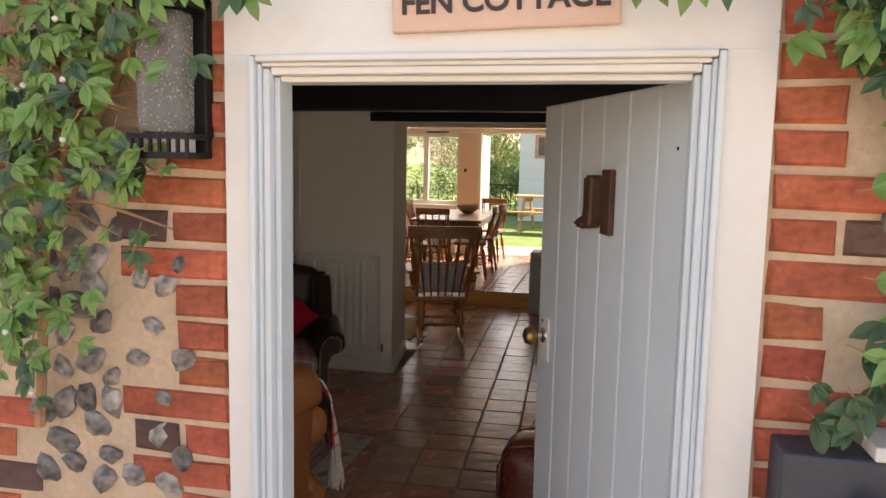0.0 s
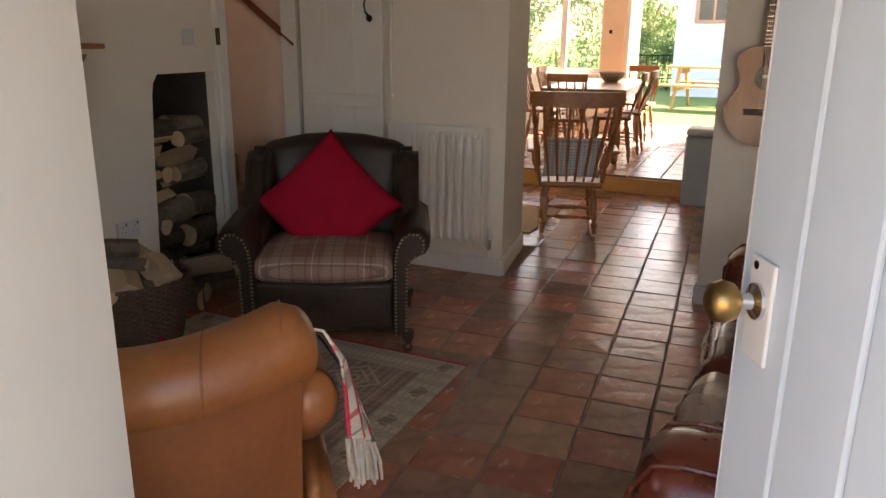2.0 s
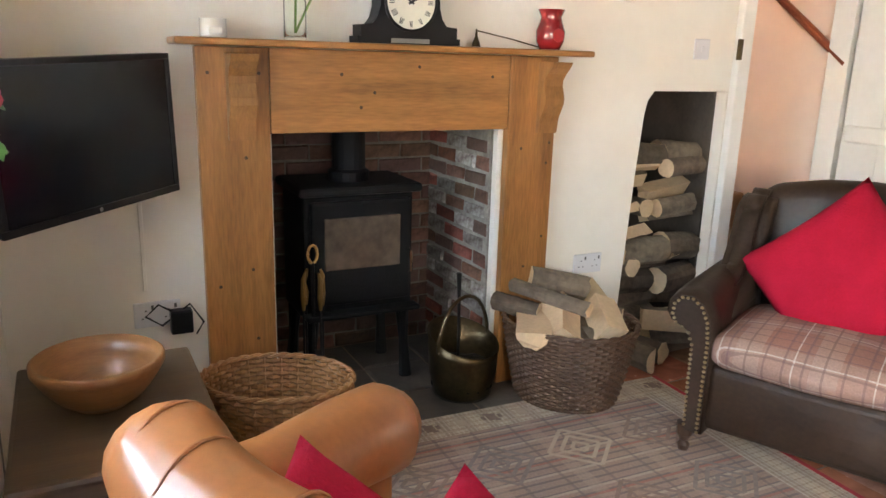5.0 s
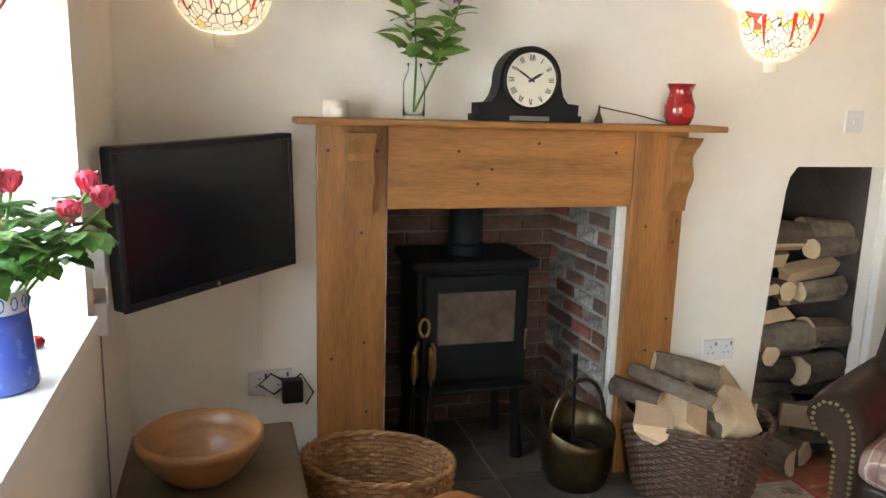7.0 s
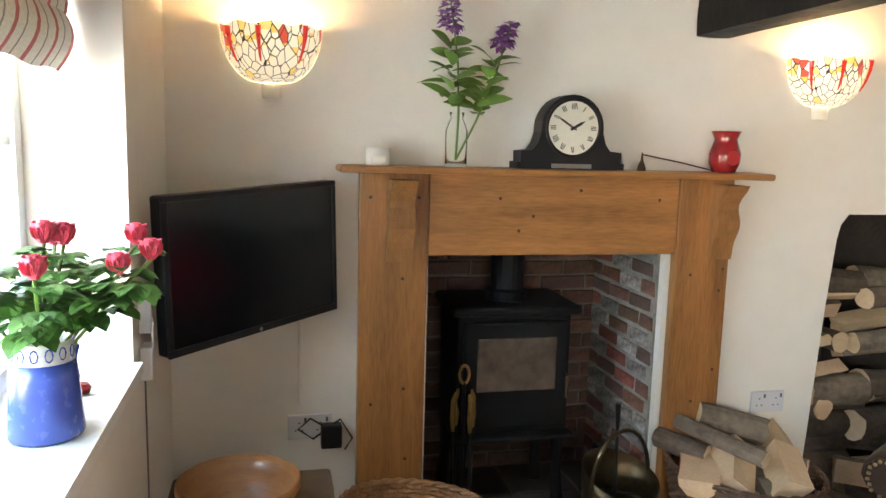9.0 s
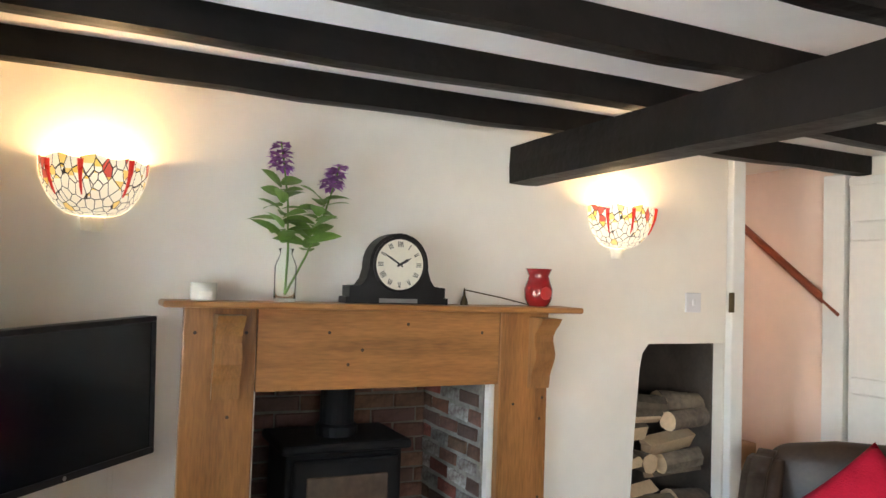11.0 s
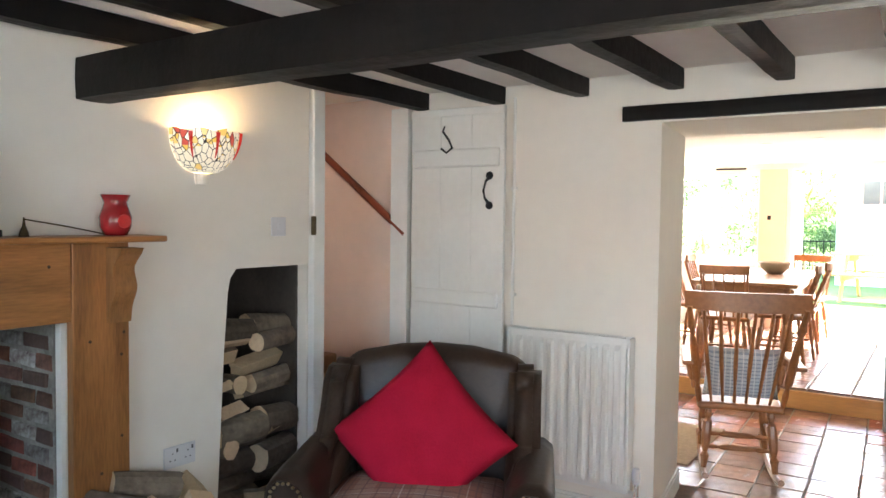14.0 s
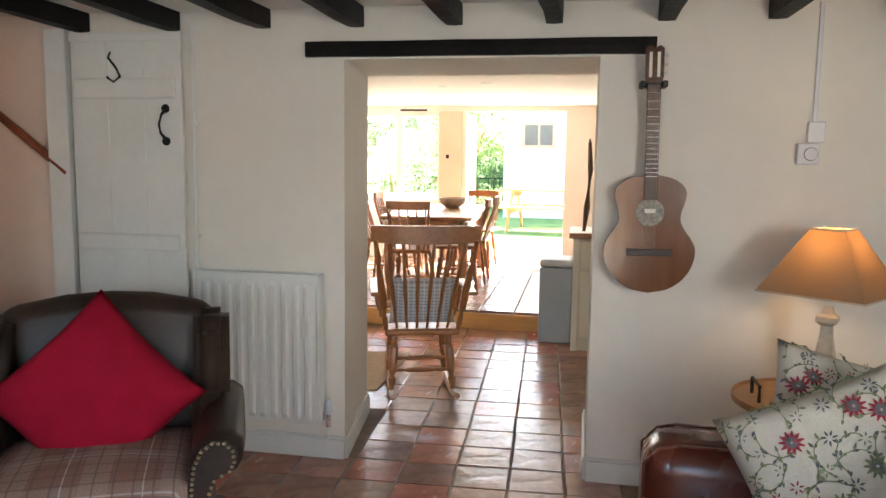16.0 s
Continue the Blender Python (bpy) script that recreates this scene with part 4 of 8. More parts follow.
def leaf_blade(bm, base, way, up, length, width, droop=0.3, n=4, fold=0.15):
    """One leaf: a pointed blade, folded along its rib."""
    way, up = Vector(way).normalized(), Vector(up)
    side = way.cross(up)
    if side.length < 1e-3:
        side = way.cross(Vector((1, 0, 0)))
    side.normalize()
    up = side.cross(way).normalized()
    prev = None
    for i in range(n + 1):
        f = i / n
        w = width * math.sin(math.pi * min(1.0, f * 0.92 + 0.06)) ** 0.8 * 0.5
        c = Vector(base) + way * length * f - up * droop * length * f * f
        if i == n:
            w = 0.0005
        tri = [bm.verts.new(c - side * w + up * fold * w), bm.verts.new(c), bm.verts.new(c + side * w + up * fold * w)]
        if prev:
            bm.faces.new((prev[0], prev[1], tri[1], tri[0]))
            bm.faces.new((prev[1], prev[2], tri[2], tri[1]))
        prev = tri


def flower_bottle():
    e = thing("flower_bottle", pose(-2.945, 2.755, MZ), "clear glass bottle of purple stocks", "flowers")
    part("bottle", lathe([(0, 0), (0.034, 0), (0.036, 0.006), (0.036, 0.115), (0.028, 0.14), (0.020, 0.155), (0.024, 0.172), (0.021, 0.172), (0.017, 0.155), (0.032, 0.115), (0.032, 0.01), (0, 0.01)], 24), CLEAR, e, smooth=True)
    rs = random.Random(5)
    bm, lf = bmesh.new(), bmesh.new()
    for tip in ((0.0, -0.035, 0.52), (0.02, 0.16, 0.46)):
        fl = bmesh.new()
        base = Vector((0, 0, 0.02))
        tip = Vector(tip)
        pts = [base.lerp(tip, f) + Vector((0, 0.02 * math.sin(f * 3), 0)) for f in (0, 0.3, 0.6, 0.85, 1)]
        add_tube(bm, pts, [0.004, 0.004, 0.0035, 0.003, 0.002], 6)
        for k in range(20):
            f = 0.34 + 0.40 * k / 20
            p = base.lerp(tip, f)
            a = k * 2.4
            leaf_blade(lf, p, (math.cos(a) * 0.8, math.sin(a), rs.uniform(0.2, 0.9)), (rs.uniform(0.2, 1.0), 0, 1), rs.uniform(0.07, 0.115), rs.uniform(0.042, 0.056), 0.35, 5)
        for k in range(20):
            f = 0.82 + 0.18 * k / 20
            p = base.lerp(tip, f)
            a = k * 2.4
            for j in range(4):
                b = a + j * 0.5
                leaf_blade(fl, p + Vector((math.cos(a), math.sin(a), 0)) * 0.012, (math.cos(b), math.sin(b), rs.uniform(-0.3, 0.5)), (0, 0, 1), 0.034 * (1.25 - (f - 0.82) * 3), 0.028, 0.3, 2)
        part("bloom_spike", fl, PETAL_PURPLE, e, "purple stock blooms")
    part("stalks", bm, STALK, e)["kind"] = "stuff"
    part("leaves", lf, STOCK_LEAF, e)["kind"] = "stuff"


flower_bottle()


def wall_lamp(y, tilt=0):
    e = thing("wall_lamp", pose(LEFT, y, 1.60), "leaded glass half-bowl wall lamp with red dragonflies, lit", "wall lamp", "stained glass wall lamps")
    n, k = 24, 10
    R, H = 0.155, 0.165

    def fn(u, v):
        a = -math.pi / 2 + math.pi * u
        r = 0.034 + (R - 0.034) * math.sin(v * math.pi / 2) ** 0.85
        sc = 0.006 * math.sin(u * math.pi * 9) * (v > 0.95)
        return Vector((0.001 + r * 0.98 * math.cos(a), r * math.sin(a), H * (1 - math.cos(v * math.pi / 2)) ** 0.9 + sc))
    s = part("shade", surface(fn, n, k), LEADED, e, "yellow, cream and red leaded glass shade", smooth=True)
    part("mount", lathe([(0, -0.045), (0.030, -0.045), (0.034, -0.002), (0, 0.0)], 16, None, 0.9, 1.0), WAX, e, "cream lamp mount")
    for u in (0.20, 0.42, 0.72):
        bm = bmesh.new()
        pts = [fn(u, v) + Vector((0.004, 0, 0)) for v in (0.97, 0.85, 0.72, 0.6, 0.5)]
        add_tube(bm, pts, [0.009, 0.0075, 0.005, 0.004, 0.002], 6)
        d = part("dragonfly", bm, DRAGON_RED, s, "ruby red glass dragonfly")
    point_lamp("wall_lamp_bulb", (LEFT + 0.085, y, 1.60 + 0.135), 0.16, (1.0, 0.72, 0.42), 0.03)
    return e


wall_lamp(2.18)
wall_lamp(4.17)


# ---------------------------------------------------------------- television corner
def television():
    tl, tr = Vector((-2.55, 1.885, 0)), Vector((-2.985, 2.338, 0))
    mid = (tl + tr) / 2
    d = (tr - tl)
    ang = math.degrees(math.atan2(d.y, d.x))
    w = d.length
    # local x runs along the set, local -y is its front
    e = thing("television", pose(mid.x, mid.y, 1.089, 0, 2.1, ang + 180), "black flat television on a corner wall bracket, switched off", "television")
    h = 0.411
    part("case", box((-w / 2, -0.045 + 0.05, -h / 2), (w / 2, 0.05, h / 2), 0.008), BLACK_PLASTIC, e)
    part("screen", box((-w / 2 + 0.016, 0.0495, -h / 2 + 0.02), (w / 2 - 0.016, 0.0515, h / 2 - 0.016)), TV_GLASS, e, "dark glossy screen")
    bz = bmesh.new()
    for lo, hi in (((-w / 2, 0.045, -h / 2), (w / 2, 0.056, -h / 2 + 0.02)), ((-w / 2, 0.045, h / 2 - 0.016), (w / 2, 0.056, h / 2)), ((-w / 2, 0.045, -h / 2 + 0.02), (-w / 2 + 0.016, 0.056, h / 2 - 0.016)), ((w / 2 - 0.016, 0.045, -h / 2 + 0.02), (w / 2, 0.056, h / 2 - 0.016))):
        add_box(bz, lo, hi, 0.002)
    part("bezel", bz, BLACK_PLASTIC, e)
    part("maker_mark", lathe([(0, 0), (0.006, 0), (0.006, 0.001), (0, 0.001)], 12, pose(0.01, 0.056, -h / 2 + 0.010, -90, 0, 0)), PALE_METAL, e)
    part("wall_bracket", boxes([((-0.1, -0.10, -0.08), (0.1, 0.005, 0.08))], 0.005), BLACK, e)
    return e


television()


def wall_socket(name, m, label, double=True):
    e = thing(name, m, label, "socket")
    w = 0.073 if double else 0.043
    part("plate", box((0, -w, -0.043), (0.010, w, 0.043), 0.003), WHITE_PLASTIC, e)
    holes = bmesh.new()
    for s in ((-0.036, 0.036) if double else (0.0,)):
        for dy, dz in ((0, 0.014), (-0.011, -0.012), (0.011, -0.012)):
            add_box(holes, (0.0098, s + dy - 0.003, dz - 0.0025), (0.0106, s + dy + 0.003, dz + 0.0025))
        add_box(holes, (0.0098, s + 0.017, 0.017), (0.0112, s + 0.025, 0.032))
    part("pin_holes", holes, mat("socket_hole", (0.10, 0.10, 0.10), 0.5, bump=0), e)["kind"] = "stuff"
    return e


wall_socket("wall_socket", pose(LEFT, 2.30, 0.47), "white double wall socket beside the fireplace")
wall_socket("wall_socket", pose(LEFT, 4.058, 0.466), "white double wall socket beside the log store")
sw = thing("light_switch", pose(LEFT, 4.59, 1.38), "white square light switch", "switch")
part("plate", box((0, -0.043, -0.043), (0.009, 0.043, 0.043), 0.003), WHITE_PLASTIC, sw)
part("rocker", box((0.009, -0.008, -0.012), (0.013, 0.008, 0.012), 0.002), WHITE_PLASTIC, sw)
pl = thing("plug_adaptor", pose(LEFT + 0.011, 2.37, 0.455), "black power adaptor with looped cable in the socket", "plug")
part("case", box((0, -0.035, -0.05), (0.045, 0.035, 0.03), 0.006), BLACK_PLASTIC, pl)
part("cable", tube([(0.03, -0.03, 0.03), (0.04, -0.07, 0.06), (0.03, -0.11, 0.02), (0.02, -0.06, -0.02), (0.02, 0.03, 0.045), (0.03, 0.07, -0.02), (0.03, 0.045, -0.06)], 0.0035, 6), BLACK_PLASTIC, pl)
for z0, z1 in ((0.945, 1.045), (0.825, 0.91)):
    bx = thing("signal_box", pose(-2.53, FRONT_IN, (z0 + z1) / 2), "small white junction box on the wall", "junction box", "junction boxes beside the window")
    part("case", box((-0.03, 0, (z0 - z1) / 2), (0.03, 0.03, (z1 - z0) / 2), 0.004), WHITE_PLASTIC, bx)
cb = thing("wall_cable", None, "thin cable running down the wall", "cable")
part("cord", tube([(-2.55, FRONT_IN + 0.004, 0.83), (-2.555, FRONT_IN + 0.004, 0.4), (-2.56, FRONT_IN + 0.004, 0.02)], 0.0025, 5), mat("grey_cord", (0.25, 0.24, 0.22), 0.5, bump=0), cb)
cb = thing("wall_cable", None, "short white cable looped between the junction boxes", "cable")
part("cord", tube([(-2.515, FRONT_IN + 0.028, 0.985), (-2.49, FRONT_IN + 0.035, 0.975), (-2.478, FRONT_IN + 0.035, 0.945), (-2.49, FRONT_IN + 0.034, 0.915), (-2.515, FRONT_IN + 0.028, 0.895)], 0.0028, 6), WHITE_PLASTIC, cb)
cb = thing("wall_cable", None, "white cable trunking behind the television", "cable")
part("cord", box((LEFT, 2.262, 0.55), (LEFT + 0.008, 2.275, 0.95), 0.002), PLASTER, cb)


def low_table():
    e = thing("low_table", pose(-2.35, 2.125, 0), "dark oak side table under the television", "table")
    part("tabletop", box((-0.30, -0.215, 0.475), (0.33, 0.215, 0.50), 0.012), OAK_DARK, e)
    part("apron", boxes([((-0.28, -0.19, 0.40), (0.31, -0.17, 0.475)), ((-0.28, 0.17, 0.40), (0.31, 0.19, 0.475)), ((0.29, -0.17, 0.40), (0.31, 0.17, 0.475)), ((-0.28, -0.17, 0.40), (-0.26, 0.17, 0.475))]), OAK_DARK, e)
    for sx in (-0.26, 0.29):
        for sy in (-0.175, 0.175):
            part("leg", box((sx - 0.022, sy - 0.022, 0), (sx + 0.022, sy + 0.022, 0.474), 0.004), OAK_DARK, e)
    return e


low_table()
bw = thing("wooden_bowl", pose(-2.36, 2.10, 0.50) @ Matrix.Diagonal((0.83, 0.83, 0.97, 1)), "large turned wooden bowl with ribbed sides", "bowl")
prof = [(0, 0.0), (0.075, 0.0), (0.08, 0.006)]
for k in range(8):
    f = k / 7
    r = 0.085 + 0.085 * f ** 0.7
    prof += [(r, 0.008 + 0.088 * f), (r + 0.007, 0.0125 + 0.088 * f)]
prof += [(0.178, 0.118), (0.168, 0.124), (0.15, 0.08), (0.11, 0.025), (0, 0.014)]
part("bowl", lathe(prof, 40), BOWLWOOD, bw, smooth=True)


# ---------------------------------------------------------------- window sill
def rose_jug():
    e = thing("rose_jug", pose(-1.985, 1.79, 0.90) @ Matrix.Diagonal((1.02, 1.02, 1.12, 1.0)), "blue glazed jug of pink roses on the sill", "flowers")
    part("jug", lathe([(0, 0), (0.058, 0), (0.062, 0.006), (0.054, 0.10), (0.050, 0.122)], 32), BLUE_GLAZE, e, smooth=True)
    part("jug_neck", lathe([(0.050, 0.122), (0.0495, 0.155), (0.046, 0.155), (0.046, 0.02), (0, 0.02)], 32), WHITE_GLAZE, e, "white glazed band with blue scroll pattern", smooth=True)
    bars = bmesh.new()
    for k in range(14):
        a = 2 * math.pi * k / 14
        add_tube(bars, [(0.0505 * math.cos(a + 0.12 * math.sin(t)), 0.0505 * math.sin(a + 0.12 * math.sin(t)), 0.138 + 0.010 * math.cos(t)) for t in [j * math.pi / 4 for j in range(9)]], 0.0012, 4)
    part("scroll_pattern", bars, BLUE_GLAZE, e)
    part("handle", tube([(-0.05, 0.02, 0.14), (-0.085, 0.03, 0.12), (-0.085, 0.03, 0.07), (-0.055, 0.02, 0.04)], 0.008, 8), BLUE_GLAZE, e)
    rs = random.Random(8)
    st, lf = bmesh.new(), bmesh.new()
    heads = [(0.0, 0.01, 0.305), (-0.02, 0.175, 0.275), (0.0, 0.125, 0.255), (-0.06, 0.145, 0.295), (-0.02, 0.035, 0.30), (0.06, -0.08, 0.30), (0.13, 0.03, 0.27), (0.10, -0.12, 0.32), (-0.10, 0.0, 0.29)]
    for hx, hy, hz in heads:
        tip = Vector((hx, hy, hz))
        pts = [Vector((hx * 0.1, hy * 0.1, 0.03)), Vector((hx * 0.3, hy * 0.3, 0.15)), tip * 0.75 + Vector((0, 0, 0.03)), tip]
        add_tube(st, pts, 0.0032, 6)
        for k in range(15):
            f = rs.uniform(0.25, 0.9)
            p = pts[1].lerp(tip, f)
            a = rs.uniform(0, 6.28)
            w = Vector((math.cos(a), math.sin(a), rs.uniform(-0.2, 0.5)))
            for off in (-0.55, 0, 0.55):
                w2 = w + Vector((-w.y, w.x, 0)) * off
                leaf_blade(lf, p + w * 0.022, w2, (0, 0, 1), rs.uniform(0.035, 0.060), rs.uniform(0.030, 0.044), 0.35, 4)
        bl = bmesh.new()
        for ring, (cnt, r, tilt) in enumerate(((6, 0.021, 1.2), (6, 0.018, 2.2), (5, 0.014, 3.4), (4, 0.008, 5.0))):
            for k in range(cnt):
                a = 2 * math.pi * k / cnt + ring * 0.6
                leaf_blade(bl, tip + Vector((math.cos(a), math.sin(a), 0)) * r * 0.35, (math.cos(a), math.sin(a), tilt), (-math.cos(a), -math.sin(a), 0.5), 0.034, 0.040, -0.35, 4, 0.6)
        part("rose", bl, PETAL_PINK, e, "pink rose bloom", smooth=True)
    part("stalks", st, STALK, e)["kind"] = "stuff"
    part("leaves", lf, ROSE_LEAF, e)["kind"] = "stuff"
    return e


rose_jug()
mg = thing("small_mug", pose(-2.12, 1.735, 0.90), "small blue mug with red spots", "mug")
part("cup", lathe([(0, 0), (0.032, 0), (0.036, 0.01), (0.036, 0.08), (0.033, 0.08), (0.032, 0.01), (0, 0.008)], 20), BLUE_GLAZE, mg, smooth=True)
part("handle", tube([(-0.034, 0.01, 0.065), (-0.058, 0.015, 0.055), (-0.058, 0.015, 0.03), (-0.035, 0.01, 0.02)], 0.005, 6), BLUE_GLAZE, mg)
tk = thing("red_trinket", pose(-2.20, 1.80, 0.90), "small red spotted ornament", "ornament")
part("body", lathe([(0, 0), (0.014, 0.002), (0.018, 0.012), (0.012, 0.022), (0, 0.026)], 14), RED_GLAZE, tk)


def roman_blind():
    e = thing("roman_blind", None, "cream roman blind with red stripes, drawn up", "blind")
    for k in range(4):
        def fn(u, v, k=k):
            x = -2.40 + 0.84 * u
            return Vector((x, 1.70 + 0.035 * math.sin(v * math.pi) + 0.010 * k, 1.92 - 0.07 * k - 0.15 * v + 0.004 * math.sin(u * 21)))
        part("fold", surface(fn, 20, 8), BLIND, e)
    part("head_rail", box((-2.41, 1.70, 1.905), (-1.56, 1.735, 1.93)), PAINT, e)


roman_blind()
wf = thing("window_1", None, "white framed cottage window", "window", kind="structure")
part("window_frame", boxes([((-2.418, 1.60, 0.90), (-2.373, 1.645, 1.93)), ((-1.595, 1.60, 0.90), (-1.553, 1.645, 1.93)), ((-2.373, 1.60, 0.90), (-1.595, 1.645, 0.945)), ((-2.373, 1.60, 1.885), (-1.595, 1.645, 1.93)), ((-1.94, 1.605, 0.945), (-1.91, 1.64, 1.885)), ((-2.373, 1.61, 1.40), (-1.94, 1.635, 1.42)), ((-1.91, 1.61, 1.40), (-1.595, 1.635, 1.42))]), PAINT, wf)
for x0, x1 in ((-2.373, -1.94), (-1.91, -1.595)):
    for z0, z1 in ((0.945, 1.40), (1.42, 1.885)):
        pn = part("pane", box((x0, 1.62, z0), (x1, 1.624, z1)), GLASS, wf)
        pn.visible_shadow = False
# Unseen window, added where the fill lamp for the room stands.
w3 = thing("window_3", None, "white framed cottage window", "window", kind="structure")
part("window_frame", boxes([((0.60, 1.60, 0.97), (0.645, 1.645, 1.93)), ((1.355, 1.60, 0.97), (1.40, 1.645, 1.93)), ((0.645, 1.60, 0.97), (1.355, 1.645, 1.015)), ((0.645, 1.60, 1.885), (1.355, 1.645, 1.93)), ((0.985, 1.605, 1.015), (1.015, 1.64, 1.885))]), PAINT, w3)
for x0, x1 in ((0.645, 0.985), (1.015, 1.355)):
    pn = part("pane", box((x0, 1.62, 1.015), (x1, 1.624, 1.885)), GLASS, w3)
    pn.visible_shadow = False


# ---------------------------------------------------------------- seating
def soft_box(lo, hi, r, m=None, puff=0.0, seed=1, cuts=3):
    """A padded block with round edges."""
    bm = bmesh.new()
    add_box(bm, lo, hi, r, None, 5)
    if cuts:
        bmesh.ops.subdivide_edges(bm, edges=[e for e in bm.edges if e.calc_length() > 0.08], cuts=cuts, use_grid_fill=True)
    c = (Vector(lo) + Vector(hi)) / 2
    h = (Vector(hi) - Vector(lo)) / 2
    for v in bm.verts:
        p = v.co - c
        k = [min(1.0, abs(p[i]) / max(h[i], 1e-6)) for i in range(3)]
        if puff:
            for i in range(3):
                o = [j for j in range(3) if j != i]
                if k[i] > 0.8:
                    v.co[i] += math.copysign(puff * (1 - k[o[0]] ** 2) * (1 - k[o[1]] ** 2), p[i])
        v.co += noise.noise_vector(v.co * 5 + Vector((seed, 0, 0))) * 0.005
        if m is not None:
            v.co = m @ v.co
    bmesh.ops.recalc_face_normals(bm, faces=bm.faces[:])
    return bm


def studs(pts, r=0.0055):
    bm = bmesh.new()
    for p in pts:
        bmesh.ops.create_icosphere(bm, subdivisions=1, radius=r, matrix=Matrix.Translation(p))
    return bm


def wing_armchair():
    e = thing("wing_armchair", pose(-1.92, 4.055, 0.009, 0, 0, 26) @ Matrix.Diagonal((1.13, 1.0, 1.0, 1.0)), "brown leather wing armchair with plaid seat and brass studs", "armchair")
    part("seat_base", soft_box((-0.285, 0.02, 0.10), (0.285, 0.62, 0.335), 0.03, None, 0.01), BROWN, e)
    part("seat_cushion", soft_box((-0.275, -0.015, 0.335), (0.275, 0.50, 0.45), 0.05, None, 0.035), PLAID, e, "pink and brown plaid wool seat cushion", smooth=True)
    bk = pose(0, 0.53, 0.30, -9, 0, 0)
    bm = soft_box((-0.335, 0.0, 0.0), (0.335, 0.15, 0.62), 0.065, None, 0.015)
    for v in bm.verts:
        if v.co.z > 0.4:
            v.co.z -= 0.045 * (v.co.x / 0.33) ** 2
        v.co = bk @ v.co
    part("backrest", bm, BROWN, e, smooth=True)
    for s in (-1, 1):
        bm = bmesh.new()
        out = [(0.10, 0.40), (0.62, 0.40), (0.72, 0.82), (0.66, 0.855), (0.58, 0.850), (0.50, 0.80), (0.46, 0.70), (0.38, 0.58), (0.20, 0.52)]
        add_prism(bm, out, 0.265 * s, 0.375 * s, "x")
        bmesh.ops.bevel(bm, geom=bm.edges[:], offset=0.028, segments=4, affect="EDGES")
        part("wing", bm, BROWN, e, smooth=True)
        prof = [(0.262, 0.09), (0.262, 0.43), (0.272, 0.50), (0.300, 0.550), (0.340, 0.575), (0.385, 0.572), (0.416, 0.545), (0.420, 0.508), (0.403, 0.478), (0.374, 0.466), (0.345, 0.45), (0.326, 0.41), (0.320, 0.09)]

        def arm(y0, y1, grow, rise):
            bm = bmesh.new()
            rings = []
            for i in range(7):
                f = i / 6
                k = grow * (math.sin(min(1.0, f * 3) * math.pi / 2) - 1)
                rings.append([bm.verts.new(((0.315 + (px - 0.315) * (1 + k)) * s, y0 + (y1 - y0) * f, 0.09 + (pz - 0.09) * (1 + k * 0.12) + rise * f * (1 if pz > 0.4 else 0))) for px, pz in prof])
            n = len(prof)
            for p, q in zip(rings, rings[1:]):
                for j in range(n):
                    bm.faces.new((p[j], p[(j + 1) % n], q[(j + 1) % n], q[j]))
            bm.faces.new(rings[0])
            bm.faces.new(rings[-1])
            bmesh.ops.recalc_face_normals(bm, faces=bm.faces[:])
            return bm
        ob = part("arm", arm(-0.005, 0.56, 0.10, 0.015), BROWN, e, "scrolled leather arm", smooth=True)
        pn = part("front_panel", prism([(0.315 * s + (px * s - 0.315 * s) * 0.80, 0.10 + (pz - 0.09) * 0.965) for px, pz in prof], -0.017, -0.003, "y"), BROWN, e)
        pts = []
        line = [(0.315 + (px - 0.315) * 0.70, 0.10 + (pz - 0.09) * 0.955) for px, pz in prof]
        for (ax, az), (bx, bz) in zip(line, line[1:]):
            m = max(1, round(math.hypot(bx - ax, bz - az) / 0.017))
            for j in range(m):
                pts.append(((ax + (bx - ax) * j / m) * s, -0.019, az + (bz - az) * j / m))
        st = part("studs", studs(pts, 0.0062), mat("stud_brass", (0.46, 0.36, 0.22), 0.35, metal=0.8, vary=0.3, scale=40, bump=0), pn, "row of dull brass upholstery studs")
        st["kind"] = "stuff"
        for y in (0.03, 0.62):
            part("leg", lathe([(0, 0), (0.016, 0), (0.020, 0.02), (0.012, 0.035), (0.024, 0.06), (0.027, 0.10), (0, 0.10)], 14, pose(0.325 * s, y, 0)), mat("leg_wood", (0.05, 0.025, 0.015), 0.4, bump=0.1), e)
    return e


wing_armchair()
rp = thing("red_cushion", pose(-2.10, 4.385, 0.345, 0, 0, 20), "plain red corduroy scatter cushion set on its point", "cushion")
_pb = pillow(0.515, 0.515, 0.18, pose(0, 0.02, 0.275, -20, 0, 0) @ Matrix.Rotation(radians(45), 4, "Y"), 22)
for v in _pb.verts:      # the lower point is pressed into a fold on the seat
    if v.co.z < 0.10:
        v.co.y -= (0.10 - v.co.z) * 0.35
        v.co.z = 0.10 - (0.10 - v.co.z) * 0.12
part("cover", _pb, RED_CORD, rp, smooth=True)


def rounded(bm, r):
    bmesh.ops.bevel(bm, geom=bm.edges[:], offset=r, segments=4, affect="EDGES")
    for f in bm.faces:
        f.smooth = True
    return bm


